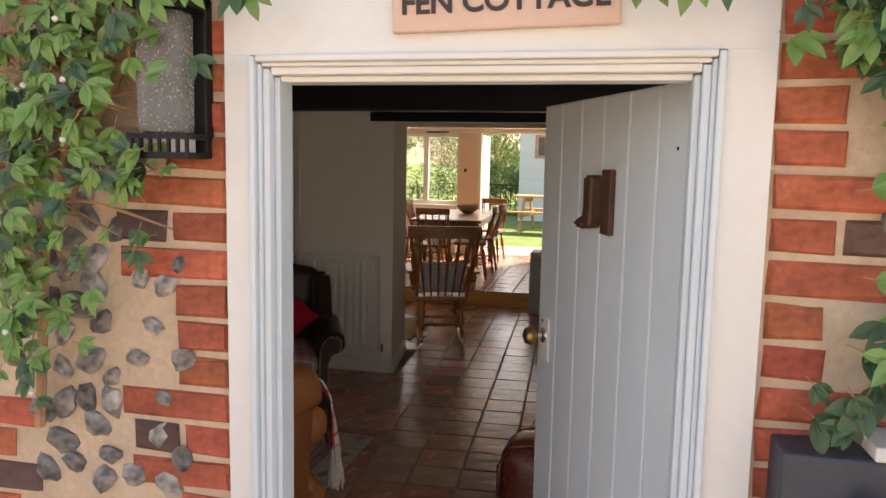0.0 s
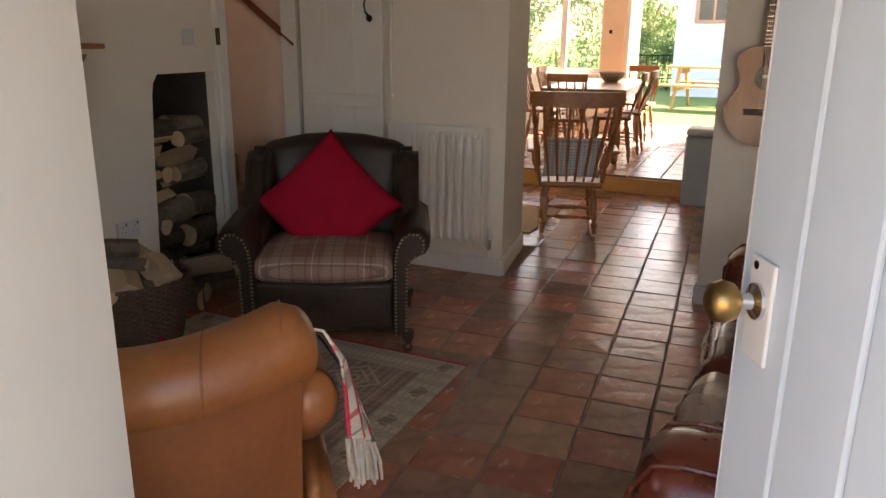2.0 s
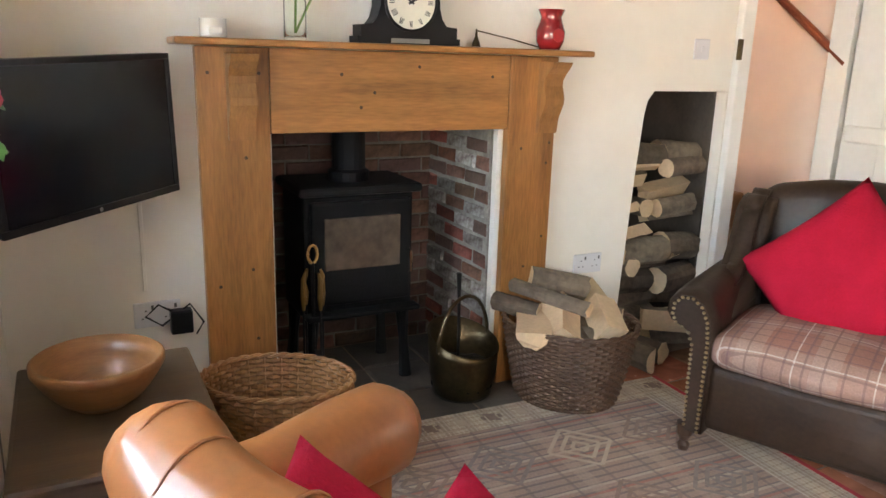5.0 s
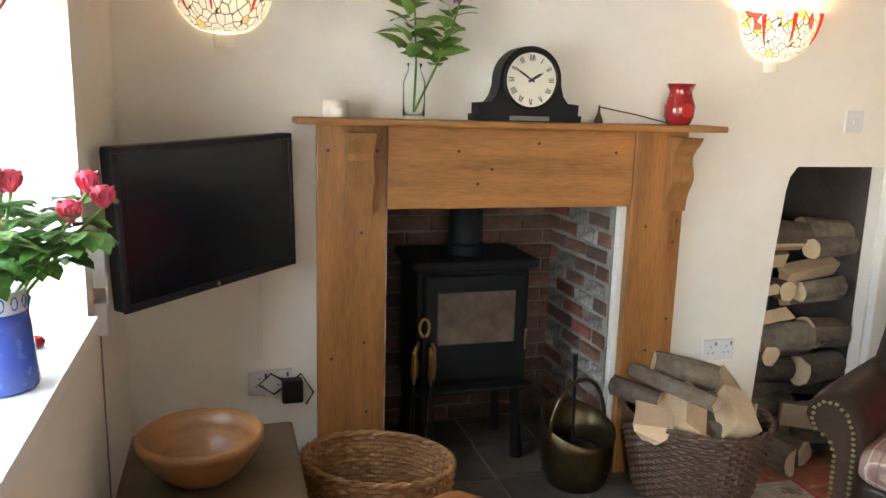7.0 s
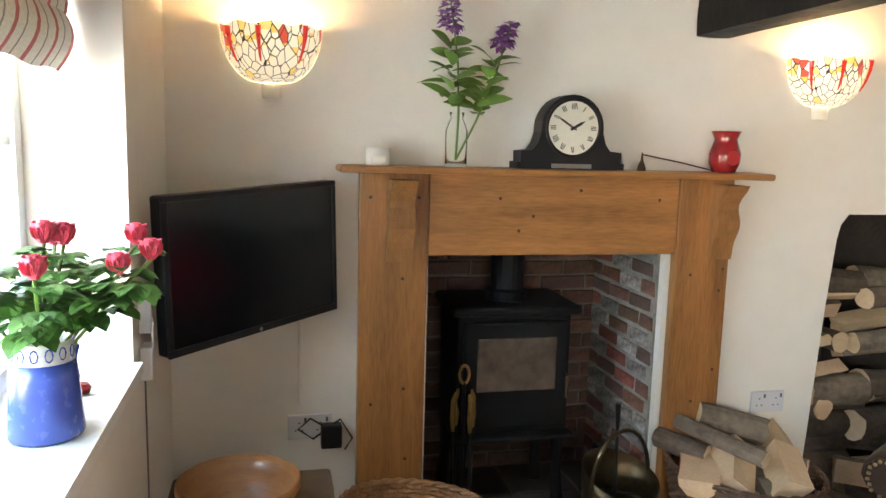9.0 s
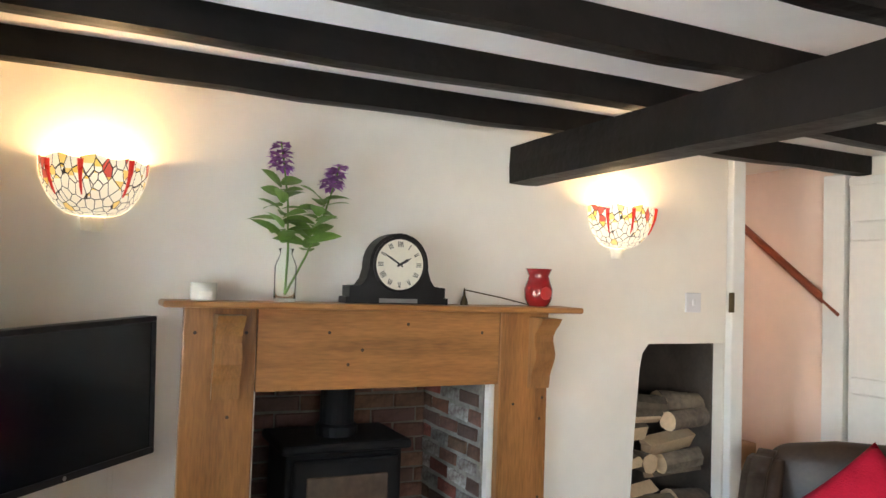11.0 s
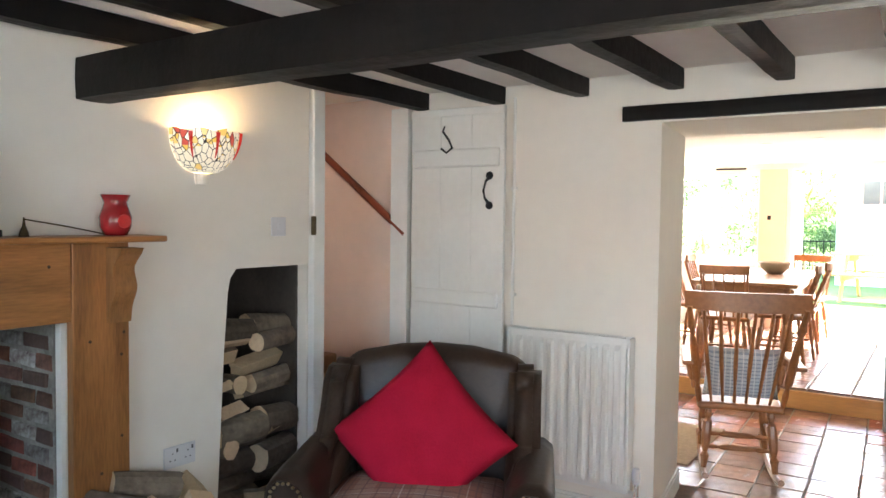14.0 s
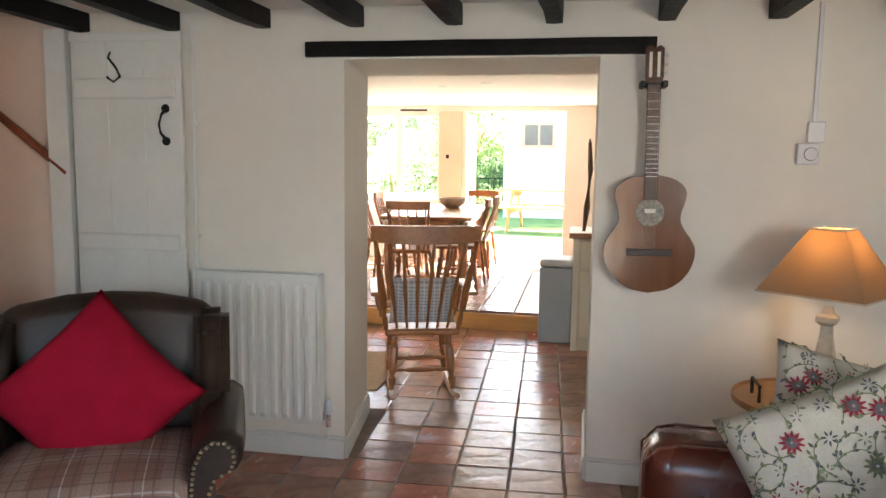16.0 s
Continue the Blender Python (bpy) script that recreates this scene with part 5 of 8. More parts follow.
def tan_chair():
    e = thing("tan_snuggler", pose(-1.245, 2.31, 0.004, 0, 0, 217), "tan leather armchair with rolled back and piped seams", "armchair")
    W, N = 0.335, 24

    def back_y(x):
        return 0.125 * (1 - (x / W) ** 2) - 0.035
    bm = bmesh.new()
    pts, rad = [], []
    for k in range(N + 1):
        x = -W + 2 * W * k / N
        f = abs(x) / W
        pts.append((x, back_y(x) - 0.03, 0.782 + 0.022 * f * f - 0.020 * f * x / W))
        rad.append(0.083 if 0 < k < N else 0.055)
    pts = [(-W - 0.014, pts[0][1], pts[0][2])] + pts + [(W + 0.014, pts[-1][1], pts[-1][2])]
    rad = [0.02] + rad + [0.02]
    add_tube(bm, pts, rad, 18)
    part("back_roll", bm, TAN, e, "smooth rolled top of the back", smooth=True)
    for x in (-0.29, -0.15, 0.02, 0.19, 0.29):
        n = 26
        part("piping", tube([(x + 0.0 * t, back_y(x) - 0.03 + 0.0845 * math.cos(t), 0.782 + 0.022 * (x / W) ** 2 - 0.020 * abs(x / W) * x / W + 0.0845 * math.sin(t)) for t in [2 * math.pi * k / n for k in range(n + 1)]], 0.0028, 6), TAN_DARK, e, "raised leather seam")
    def outer(u, v):
        x = -W + 2 * W * u
        x *= 0.97 - 0.06 * v
        return Vector((x, back_y(x) + 0.045 - 0.02 * math.sin(v * math.pi) - 0.05 * v, 0.765 - 0.705 * v))
    bm = surface(outer, 20, 8)
    part("back_panel", bm, TAN_DARK, e, smooth=True)
    part("back_frame", soft_box((-W * 0.92, -0.12, 0.05), (W * 0.92, 0.0, 0.745), 0.03), TAN, e)
    part("seat_base", soft_box((-0.29, -0.60, 0.06), (0.24, -0.10, 0.30), 0.03), TAN, e)
    part("seat_cushion", soft_box((-0.27, -0.62, 0.30), (0.21, -0.12, 0.44), 0.05, None, 0.03), TAN, e, smooth=True)
    for s in (-1, 1):
        x = 0.335 * s
        xf = 0.275 if s > 0 else -0.33      # the arms close in towards the front
        zf = 0.085 if s > 0 else -0.05
        yf = 0.15 if s > 0 else 0.06
        bm = bmesh.new()
        add_tube(bm, [(xf, -0.735 + yf, 0.505 + zf), (xf, -0.73 + yf, 0.51 + zf), (xf, -0.70 + yf, 0.515 + zf), (xf + (x - xf) * 0.3, -0.46, 0.53 + zf * 0.9), (xf + (x - xf) * 0.6, -0.27, 0.58 + zf * 0.5), (x, -0.10, 0.66), (x, -0.03, 0.70)], [0.03, 0.075, 0.092, 0.09, 0.082, 0.07, 0.05], 20)
        part("arm_roll", bm, TAN, e, smooth=True)
        part("arm_side", rounded(prism([(xf - 0.05, -0.70 + yf), (xf + 0.05, -0.70 + yf), (x + 0.04, -0.06), (x - 0.06, -0.06)], 0.05, 0.50 + zf, "z"), 0.035), TAN, e)
        for y in (-0.56, -0.05):
            part("foot", lathe([(0, 0), (0.02, 0), (0.026, 0.055), (0, 0.055)], 12, pose(x * 0.9, y, 0)), mat("leg_wood", (0.05, 0.025, 0.015), 0.4, bump=0.1), e)
    return e


tan_chair()
TC = pose(-1.245, 2.31, 0.004, 0, 0, 217)
for m, lab in ((pose(0.13, -0.19, 0.535, 14, -21, 0), "red cord cushion inside the tan chair"), (pose(-0.10, -0.205, 0.54, 14, -30, -4), "red cord cushion inside the tan chair")):
    c = thing("red_cushion", TC @ m, lab, "cushion", "red cushions on the tan chair")
    part("cover", pillow(0.34, 0.34, 0.13, None, 14), RED_CORD, c, smooth=True)


def throw():
    e = thing("tartan_throw", TC, "cream, black and red tartan throw hung over the chair arm", "throw")
    W = 0.41

    def fn(u, v):
        # up from the seat, over the arm where it meets the back, and down the outside
        path = [(-0.17, 0.66), (-0.22, 0.78), (-0.30, 0.845), (-0.375, 0.825), (-0.41, 0.76), (-0.42, 0.69), (-0.425, 0.63), (-0.43, 0.57)]
        t = v * (len(path) - 1)
        i = min(int(t), len(path) - 2)
        f = t - i
        f = f * f * (3 - 2 * f) * 0.5 + f * 0.5
        x = path[i][0] * (1 - f) + path[i + 1][0] * f
        z = path[i][1] * (1 - f) + path[i + 1][1] * f
        fold = 0.014 * math.sin(u * 17 + v * 2) * max(0, v - 0.3) * 1.6
        squeeze = 1 - 0.35 * max(0, v - 0.3)
        flare = 0.11 * u * max(0.0, v - 0.35)
        return Vector((x + fold - flare, -0.045 - 0.36 * (0.3 + (u - 0.3) * squeeze), z - 0.13 * u - 0.05 * u * v))
    bm = surface(fn, 26, 26)
    ob = part("cloth", bm, THROW, e, smooth=True)
    md = ob.modifiers.new("thick", "SOLIDIFY")
    md.thickness = 0.006
    fr = bmesh.new()
    rs = random.Random(3)
    for k in range(34):
        p = fn(k / 33, 1.0)
        q = p + Vector((rs.uniform(-0.02, 0.01), rs.uniform(-0.02, 0.015), -rs.uniform(0.09, 0.12)))
        add_tube(fr, [p, p.lerp(q, 0.5) + Vector((rs.uniform(-0.006, 0.006), 0, 0)), q], [0.0045, 0.005, 0.0035], 5)
    f = part("fringe", fr, mat("fringe_wool", (0.62, 0.58, 0.50), 0.95, vary=0.2, scale=30, bump=0.3), e, "pale knotted wool fringe")
    f["kind"] = "stuff"
    return e


throw()


def leather_sofa():
    e = thing("leather_sofa", pose(-0.382, 2.715, 0, 0, 0, 87.2), "glossy oxblood leather sofa with creased seat cushions", "sofa")
    L = 1.98
    part("base", soft_box((0.05, -0.80, 0.06), (L - 0.05, -0.03, 0.30), 0.03), OXBLOOD, e)
    for s, x0 in ((0, 0.0), (1, L - 0.26)):
        part("arm", soft_box((x0, -0.86, 0.05), (x0 + 0.26, 0.0, 0.605 - 0.02 * s), 0.085, None, 0.012, 3 + s), OXBLOOD, e, "plump rolled leather arm", smooth=True)
        for xx in (x0 + 0.035, x0 + 0.225):
            part("piping", tube([(xx, 0.0, 0.10), (xx, 0.004, 0.52), (xx, -0.04, 0.590 - 0.02 * s), (xx, -0.10, 0.604 - 0.02 * s), (xx, -0.8, 0.604 - 0.02 * s)], 0.005, 6), OXBLOOD, e)
    w = (L - 0.52) / 2
    for k in range(2):
        bm = soft_box((0.265 + w * k, -0.70, 0.28), (0.255 + w * (k + 1), -0.02, 0.415), 0.06, None, 0.035, 5 + k, 10)
        for v in bm.verts:
            if v.co.z > 0.37:
                v.co.z += 0.012 * noise.noise(Vector((v.co.x * 2.5, v.co.y * 13, k * 9.0)))
        part("seat_cushion", bm, OXBLOOD, e, "creased leather seat cushion", smooth=True)
        part("cushion_piping", tube([(0.30 + w * k, -0.028, 0.42), (0.255 + w * (k + 0.5), -0.008, 0.435), (0.22 + w * (k + 1), -0.028, 0.42)], 0.005, 6), OXBLOOD, e)
        part("back_cushion", soft_box((0.265 + w * k, -0.88, 0.44), (0.255 + w * (k + 1), -0.66, 0.86), 0.08, None, 0.03, 8 + k, 5), OXBLOOD, e, smooth=True)
    part("back_frame", soft_box((0.05, -0.98, 0.06), (L - 0.05, -0.84, 0.80), 0.04), OXBLOOD, e)
    for x in (0.08, L - 0.08):
        for y in (-0.08, -0.9):
            part("foot", lathe([(0, 0), (0.03, 0), (0.03, 0.06), (0, 0.06)], 12, pose(x, y, 0)), mat("leg_wood", (0.05, 0.025, 0.015), 0.4, bump=0.1), e)
    return e


leather_sofa()

LINEN = mat("cream_linen", (0.62, 0.57, 0.49), 0.95, vary=0.08, scale=20, bump=0.4, fine=160)
EMB_RED = mat("embroidery_red", (0.33, 0.025, 0.04), 0.9, vary=0.3, scale=60, bump=0.3)
EMB_GREEN = mat("embroidery_green", (0.20, 0.23, 0.12), 0.9, vary=0.3, scale=60, bump=0.3)
EMB_BLUE = mat("embroidery_blue", (0.13, 0.13, 0.15), 0.9, vary=0.3, scale=60, bump=0.3)


def floral_cushion(m, w, h, seed, label):
    e = thing("floral_cushion", m, label, "cushion", "embroidered cushions on the sofa")
    t = 0.16
    part("cover", pillow(w, h, t, None, 18), LINEN, e, smooth=True)
    rs = random.Random(seed)

    def on(u, v, lift=0.004):
        u, v = max(-0.98, min(0.98, u)), max(-0.98, min(0.98, v))
        full = max(0.0, (1 - u ** 4) * (1 - v ** 4)) ** 0.5
        wob = 1 + 0.12 * noise.noise(Vector((u * 1.7, v * 1.7, -3.1 + w)))
        return Vector((u * w / 2, -t / 2 * full * wob - lift, v * h / 2))
    red, green, blue = bmesh.new(), bmesh.new(), bmesh.new()

    def petal(bm, u, v, a, l, wd):
        ca, sa = math.cos(a), math.sin(a)
        q = []
        for f, s in ((0, 0), (0.45, 1), (1, 0.35), (1.05, 0), (1, -0.35), (0.45, -1)):
            q.append(bm.verts.new(on(u + (ca * f * l - sa * s * wd), v + (sa * f * l + ca * s * wd))))
        bm.faces.new(q)
    spots = []
    for _ in range(400):
        u, v = rs.uniform(-0.86, 0.86), rs.uniform(-0.86, 0.86)
        if all((u - a) ** 2 + (v - b) ** 2 > 0.21 ** 2 for a, b in spots):
            spots.append((u, v))
    for k, (u, v) in enumerate(spots):
        bm = (red, blue, green, blue, red, green)[k % 6]
        n = (11, 5, 6, 7)[k % 4]
        s = (0.10, 0.04, 0.05, 0.06)[k % 4]
        rings = ((0.02, 1.0), (0.012, 0.55)) if k % 4 == 0 else ((0.02, 1.0),)
        for q, (off, kk) in enumerate(rings):
            for j in range(n):
                a = 6.28 * (j + q * 0.5) / n
                petal((bm, blue)[q], u + off * math.cos(a), v + off * math.sin(a), a, s * kk, s * 0.20)
        a0 = rs.uniform(0, 6.28)
        turn = rs.choice((-2.2, 1.6, 2.4))
        way = [(u + (0.06 + 0.30 * f) * math.cos(a0 + f * turn), v + (0.06 + 0.30 * f) * math.sin(a0 + f * turn)) for f in [i / 8 for i in range(9)]]
        way = [(max(-0.94, min(0.94, a)), max(-0.94, min(0.94, b))) for a, b in way]
        for j, (uu, vv) in enumerate(way[1:]):
            petal((green, green, blue)[(j + k) % 3], uu, vv, a0 + j * turn / 8 + (1.3 if j % 2 else -1.1), rs.uniform(0.035, 0.075), 0.016)
        add_tube(green, [on(a, b, 0.003) for a, b in way], 0.0012, 4)
    for nm, bm, mm, lb in (("red_embroidery", red, EMB_RED, "crimson stitched flowers"), ("green_embroidery", green, EMB_GREEN, "green stitched leaves and stems"), ("blue_embroidery", blue, EMB_BLUE, "blue-grey stitched flowers")):
        part(nm, bm, mm, e, lb)["kind"] = "stuff"
    return e


floral_cushion(pose(0.29, 4.56, 0.63, -20, 14, 12), 0.50, 0.46, 2, "cream linen cushion embroidered with flowers, leaning back")
floral_cushion(pose(0.20, 4.25, 0.61, -24, -24, 2), 0.52, 0.50, 6, "cream linen cushion embroidered with crimson flowers")
floral_cushion(pose(0.06, 3.16, 0.64, -30, 10, 78), 0.46, 0.44, 9, "pale embroidered cushion at the near sofa arm")


# ---------------------------------------------------------------- rug
def rug():
    e = thing("kilim_rug", pose(-2.075, 3.265, 0.0, 0, 0, -2.0), "faded kilim rug with patterned border and red edge", "rug")
    X, Y = 0.745, 0.98
    part("field", box((-X + 0.15, -Y + 0.17, 0.0), (X - 0.15, Y - 0.17, 0.008), 0.002), KILIM, e)
    for s in (-1, 1):
        part("border", box((min(s * (X - 0.15), s * X), -Y + 0.02, 0.0), (max(s * (X - 0.15), s * X), Y - 0.02, 0.0078), 0.002), KILIM_BORDER, e)
        part("border_end", box((-X + 0.15, min(s * (Y - 0.17), s * (Y - 0.02)), 0.0), (X - 0.15, max(s * (Y - 0.17), s * (Y - 0.02)), 0.0078), 0.002), KILIM_BORDER, e)
        part("red_edge", box((-X, min(s * (Y - 0.02), s * Y), 0.0), (X, max(s * (Y - 0.02), s * Y), 0.009), 0.003), KILIM_RED, e, "red bound end of the rug")
        for o in (0.03, 0.12):
            part("guard_line", box((s * (X - o) - 0.004, -Y + 0.03, 0.0075), (s * (X - o) + 0.004, Y - 0.03, 0.0086)), KILIM_PALE, e)
        # a row of hooked medallions in the border
        for k in range(15):
            y = -Y + 0.09 + k * 0.128
            bm = bmesh.new()
            c = s * (X - 0.075)
            for dx, dy, w, h in ((0, 0, 0.024, 0.020), (0, 0.034, 0.014, 0.008), (0, -0.034, 0.014, 0.008), (0.026, 0.015, 0.006, 0.012), (-0.026, -0.015, 0.006, 0.012)):
                add_box(bm, (c + dx - w, y + dy - h, 0.0076), (c + dx + w, y + dy + h, 0.0084))
            part("medallion", bm, KILIM_PALE if k % 2 else mat("kilim_brown", (0.26, 0.19, 0.16), 0.95, vary=0.2, scale=30, bump=0.3), e)
    for k in range(5):
        for j in range(3):
            cx, cy = -0.36 + 0.36 * j, -0.64 + 0.32 * k
            bm = bmesh.new()
            for r0 in (0.13, 0.08, 0.035):
                for q in range(4):
                    a = q * math.pi / 2
                    mm = pose(cx, cy, 0) @ Matrix.Rotation(a, 4, "Z") @ pose(r0 * 0.5, r0 * 0.5, 0, 0, 0, -45)
                    add_box(bm, (-r0 * 0.70, -0.007, 0.0076), (r0 * 0.70, 0.007, 0.0085), 0, mm)
            part("lozenge", bm, [KILIM_PALE, mat("kilim_brown", (0.26, 0.19, 0.16), 0.95), mat("kilim_slate", (0.25, 0.21, 0.19), 0.95, vary=0.2, scale=30, bump=0.3)][(k + j) % 3], e)["kind"] = "stuff"
    return e


rug()


# ---------------------------------------------------------------- far wall
def radiator():
    e = thing("panel_radiator", pose(-1.988, FAR, 0), "white ribbed panel radiator on the wall", "radiator")
    w, z0, z1 = 0.306, 0.185, 0.882
    bm = bmesh.new()
    n = 132

    def front(x):
        f = ((x + w) / (2 * w)) * 11
        k = abs((f % 1) - 0.5) * 2
        return -0.082 - 0.012 * max(0.0, min(1.0, (k - 0.35) * 4))
    cols = []
    for i in range(n + 1):
        x = -w + 2 * w * i / n
        y = front(x) if 2 < i < n - 2 else -0.078
        cols.append([bm.verts.new((x, -0.078, z0 + 0.004)), bm.verts.new((x, -0.08, z0 + 0.02)), bm.verts.new((x, y, z0 + 0.045)), bm.verts.new((x, y, z1 - 0.045)), bm.verts.new((x, -0.08, z1 - 0.02)), bm.verts.new((x, -0.078, z1 - 0.004))])
    for a, b in zip(cols, cols[1:]):
        for k in range(5):
            bm.faces.new((a[k], b[k], b[k + 1], a[k + 1]))
    part("front_panel", bm, PAINT, e)
    part("body", box((-w, -0.078, z0), (w, -0.03, z1), 0.004), PAINT, e)
    part("top_grille", boxes([((-w, -0.092, z1), (w, -0.085, z1 + 0.014)), ((-w, -0.03, z1), (w, -0.022, z1 + 0.014))] + [((-w + 0.012 + 0.02 * k, -0.085, z1 + 0.004), (-w + 0.017 + 0.02 * k, -0.03, z1 + 0.012)) for k in range(29)]), PAINT, e)
    for s in (-1, 1):
        part("side_cover", box((s * w - 0.006, -0.094, z0 + 0.05), (s * w + 0.006, -0.02, z1 + 0.014), 0.003), PAINT, e)
    v = part("valve_head", lathe([(0, 0), (0.017, 0), (0.019, 0.02), (0.019, 0.05), (0.014, 0.07), (0, 0.072)], 18, pose(w + 0.035, -0.055, 0.235)), WHITE_PLASTIC, e)
    part("valve_body", lathe([(0, 0), (0.012, 0), (0.012, 0.06), (0, 0.06)], 14, pose(w + 0.035, -0.055, 0.175)), CHROME, v)
    part("pipe", tube([(w - 0.01, -0.055, 0.195), (w + 0.035, -0.055, 0.195), (w + 0.035, -0.055, 0.12), (w + 0.02, -0.055, 0.112), (w - 0.2, -0.04, 0.112)], 0.0075, 8), PAINT, e)
    return e


radiator()
ps = thing("heating_pipe", None, "white painted heating pipe against the wall", "pipe")
part("pipe", tube([(-2.315, FAR - 0.02, 0.9), (-2.315, FAR - 0.02, 2.03)], 0.008, 8), PAINT, ps)
for z in (1.05, 1.58):
    part("clip", box((-2.328, FAR - 0.03, z - 0.008), (-2.302, FAR, z + 0.008), 0.002), PAINT, ps)


def stair_door():
    e = thing("door_2", None, "white painted ledged stair door folded back on the wall", "door", kind="structure")
    y = FAR - 0.035
    x0, x1 = -2.922, -2.353
    for k in range(3):
        w = (x1 - x0) / 3
        part("plank", box((x0 + w * k + 0.0003, y - 0.022, 0.03), (x0 + w * (k + 1) - 0.0003, y, 1.995), 0.003), PAINT, e)
    for z0, z1 in ((1.69, 1.785), (0.975, 1.055), (0.15, 0.26)):
        part("ledge", box((x0 + 0.02, y - 0.046, z0), (x1 - 0.02, y - 0.0225, z1), 0.012), PAINT, e)
    part("top_ledge", box((x0, y - 0.03, 1.955), (x1, y - 0.0225, 1.995), 0.003), PAINT, e)
    h = part("latch_handle", tube([(-2.434, y - 0.03, 1.505), (-2.44, y - 0.06, 1.53), (-2.445, y - 0.066, 1.57), (-2.435, y - 0.06, 1.615), (-2.434, y - 0.03, 1.635)], [0.009, 0.006, 0.006, 0.006, 0.009], 8), BLACK, e, "black iron thumb latch handle")
    for z in (1.495, 1.645):
        part("rose_plate", lathe([(0, 0), (0.021, 0), (0.019, 0.006), (0, 0.008)], 14, pose(-2.434, y - 0.024, z, 90, 0, 0)), BLACK, h)
    hk = part("coat_hook", tube([(-2.71, y - 0.024, 1.905), (-2.70, y - 0.055, 1.875), (-2.665, y - 0.05, 1.83), (-2.648, y - 0.045, 1.79), (-2.66, y - 0.08, 1.762), (-2.69, y - 0.085, 1.785)], [0.004, 0.0055, 0.006, 0.006, 0.005, 0.006], 8), BLACK, e, "black iron coat hook")
    return e


stair_door()
fr = thing("door_frame", None, "white painted door frame at the stair foot", "door frame", kind="structure")
part("jamb", box((-3.07, FAR - 0.05, 0), (-2.955, FAR, 2.02), 0.004), PAINT, fr)
lt = thing("latch_keep", pose(-3.024, 4.79, 1.385), "old brass latch keep on the post", "latch")
part("keep", box((0, -0.012, -0.045), (0.015, 0.012, 0.045), 0.003), BRASS_DARK, lt)
hr = thing("stair_handrail", None, "dark red wooden stair handrail", "handrail")
part("rail", tube([(-3.75, 5.47, 1.915), (-3.2, 5.47, 1.503), (-2.978, 5.468, 1.336)], 0.021, 10), mat("rail_wood", (0.27, 0.065, 0.028), 0.32, vary=0.3, scale=6, bump=0.1, coat=0.2), hr)
st = thing("stairs", None, "bare wooden cottage stairs winding up", "stairs", kind="structure")
STAIR = mat("stair_wood", (0.45, 0.25, 0.12), 0.5, vary=0.25, scale=4, bump=0.15, fine=30)
for k in range(9):
    part("step", box((-4.85, 4.87, 0.0 if k == 0 else 0.205 * k), (-3.13 - 0.19 * k, 5.515, 0.205 * (k + 1)), 0.012), STAIR, st)
part("string_board", prism([(-3.12, 0.0), (-3.12, 0.62), (-3.30, 1.02), (-3.42, 1.10), (-3.50, 1.06), (-4.4, 2.1), (-4.4, 0.0)], 4.872, 4.90, "y"), STAIR, st)


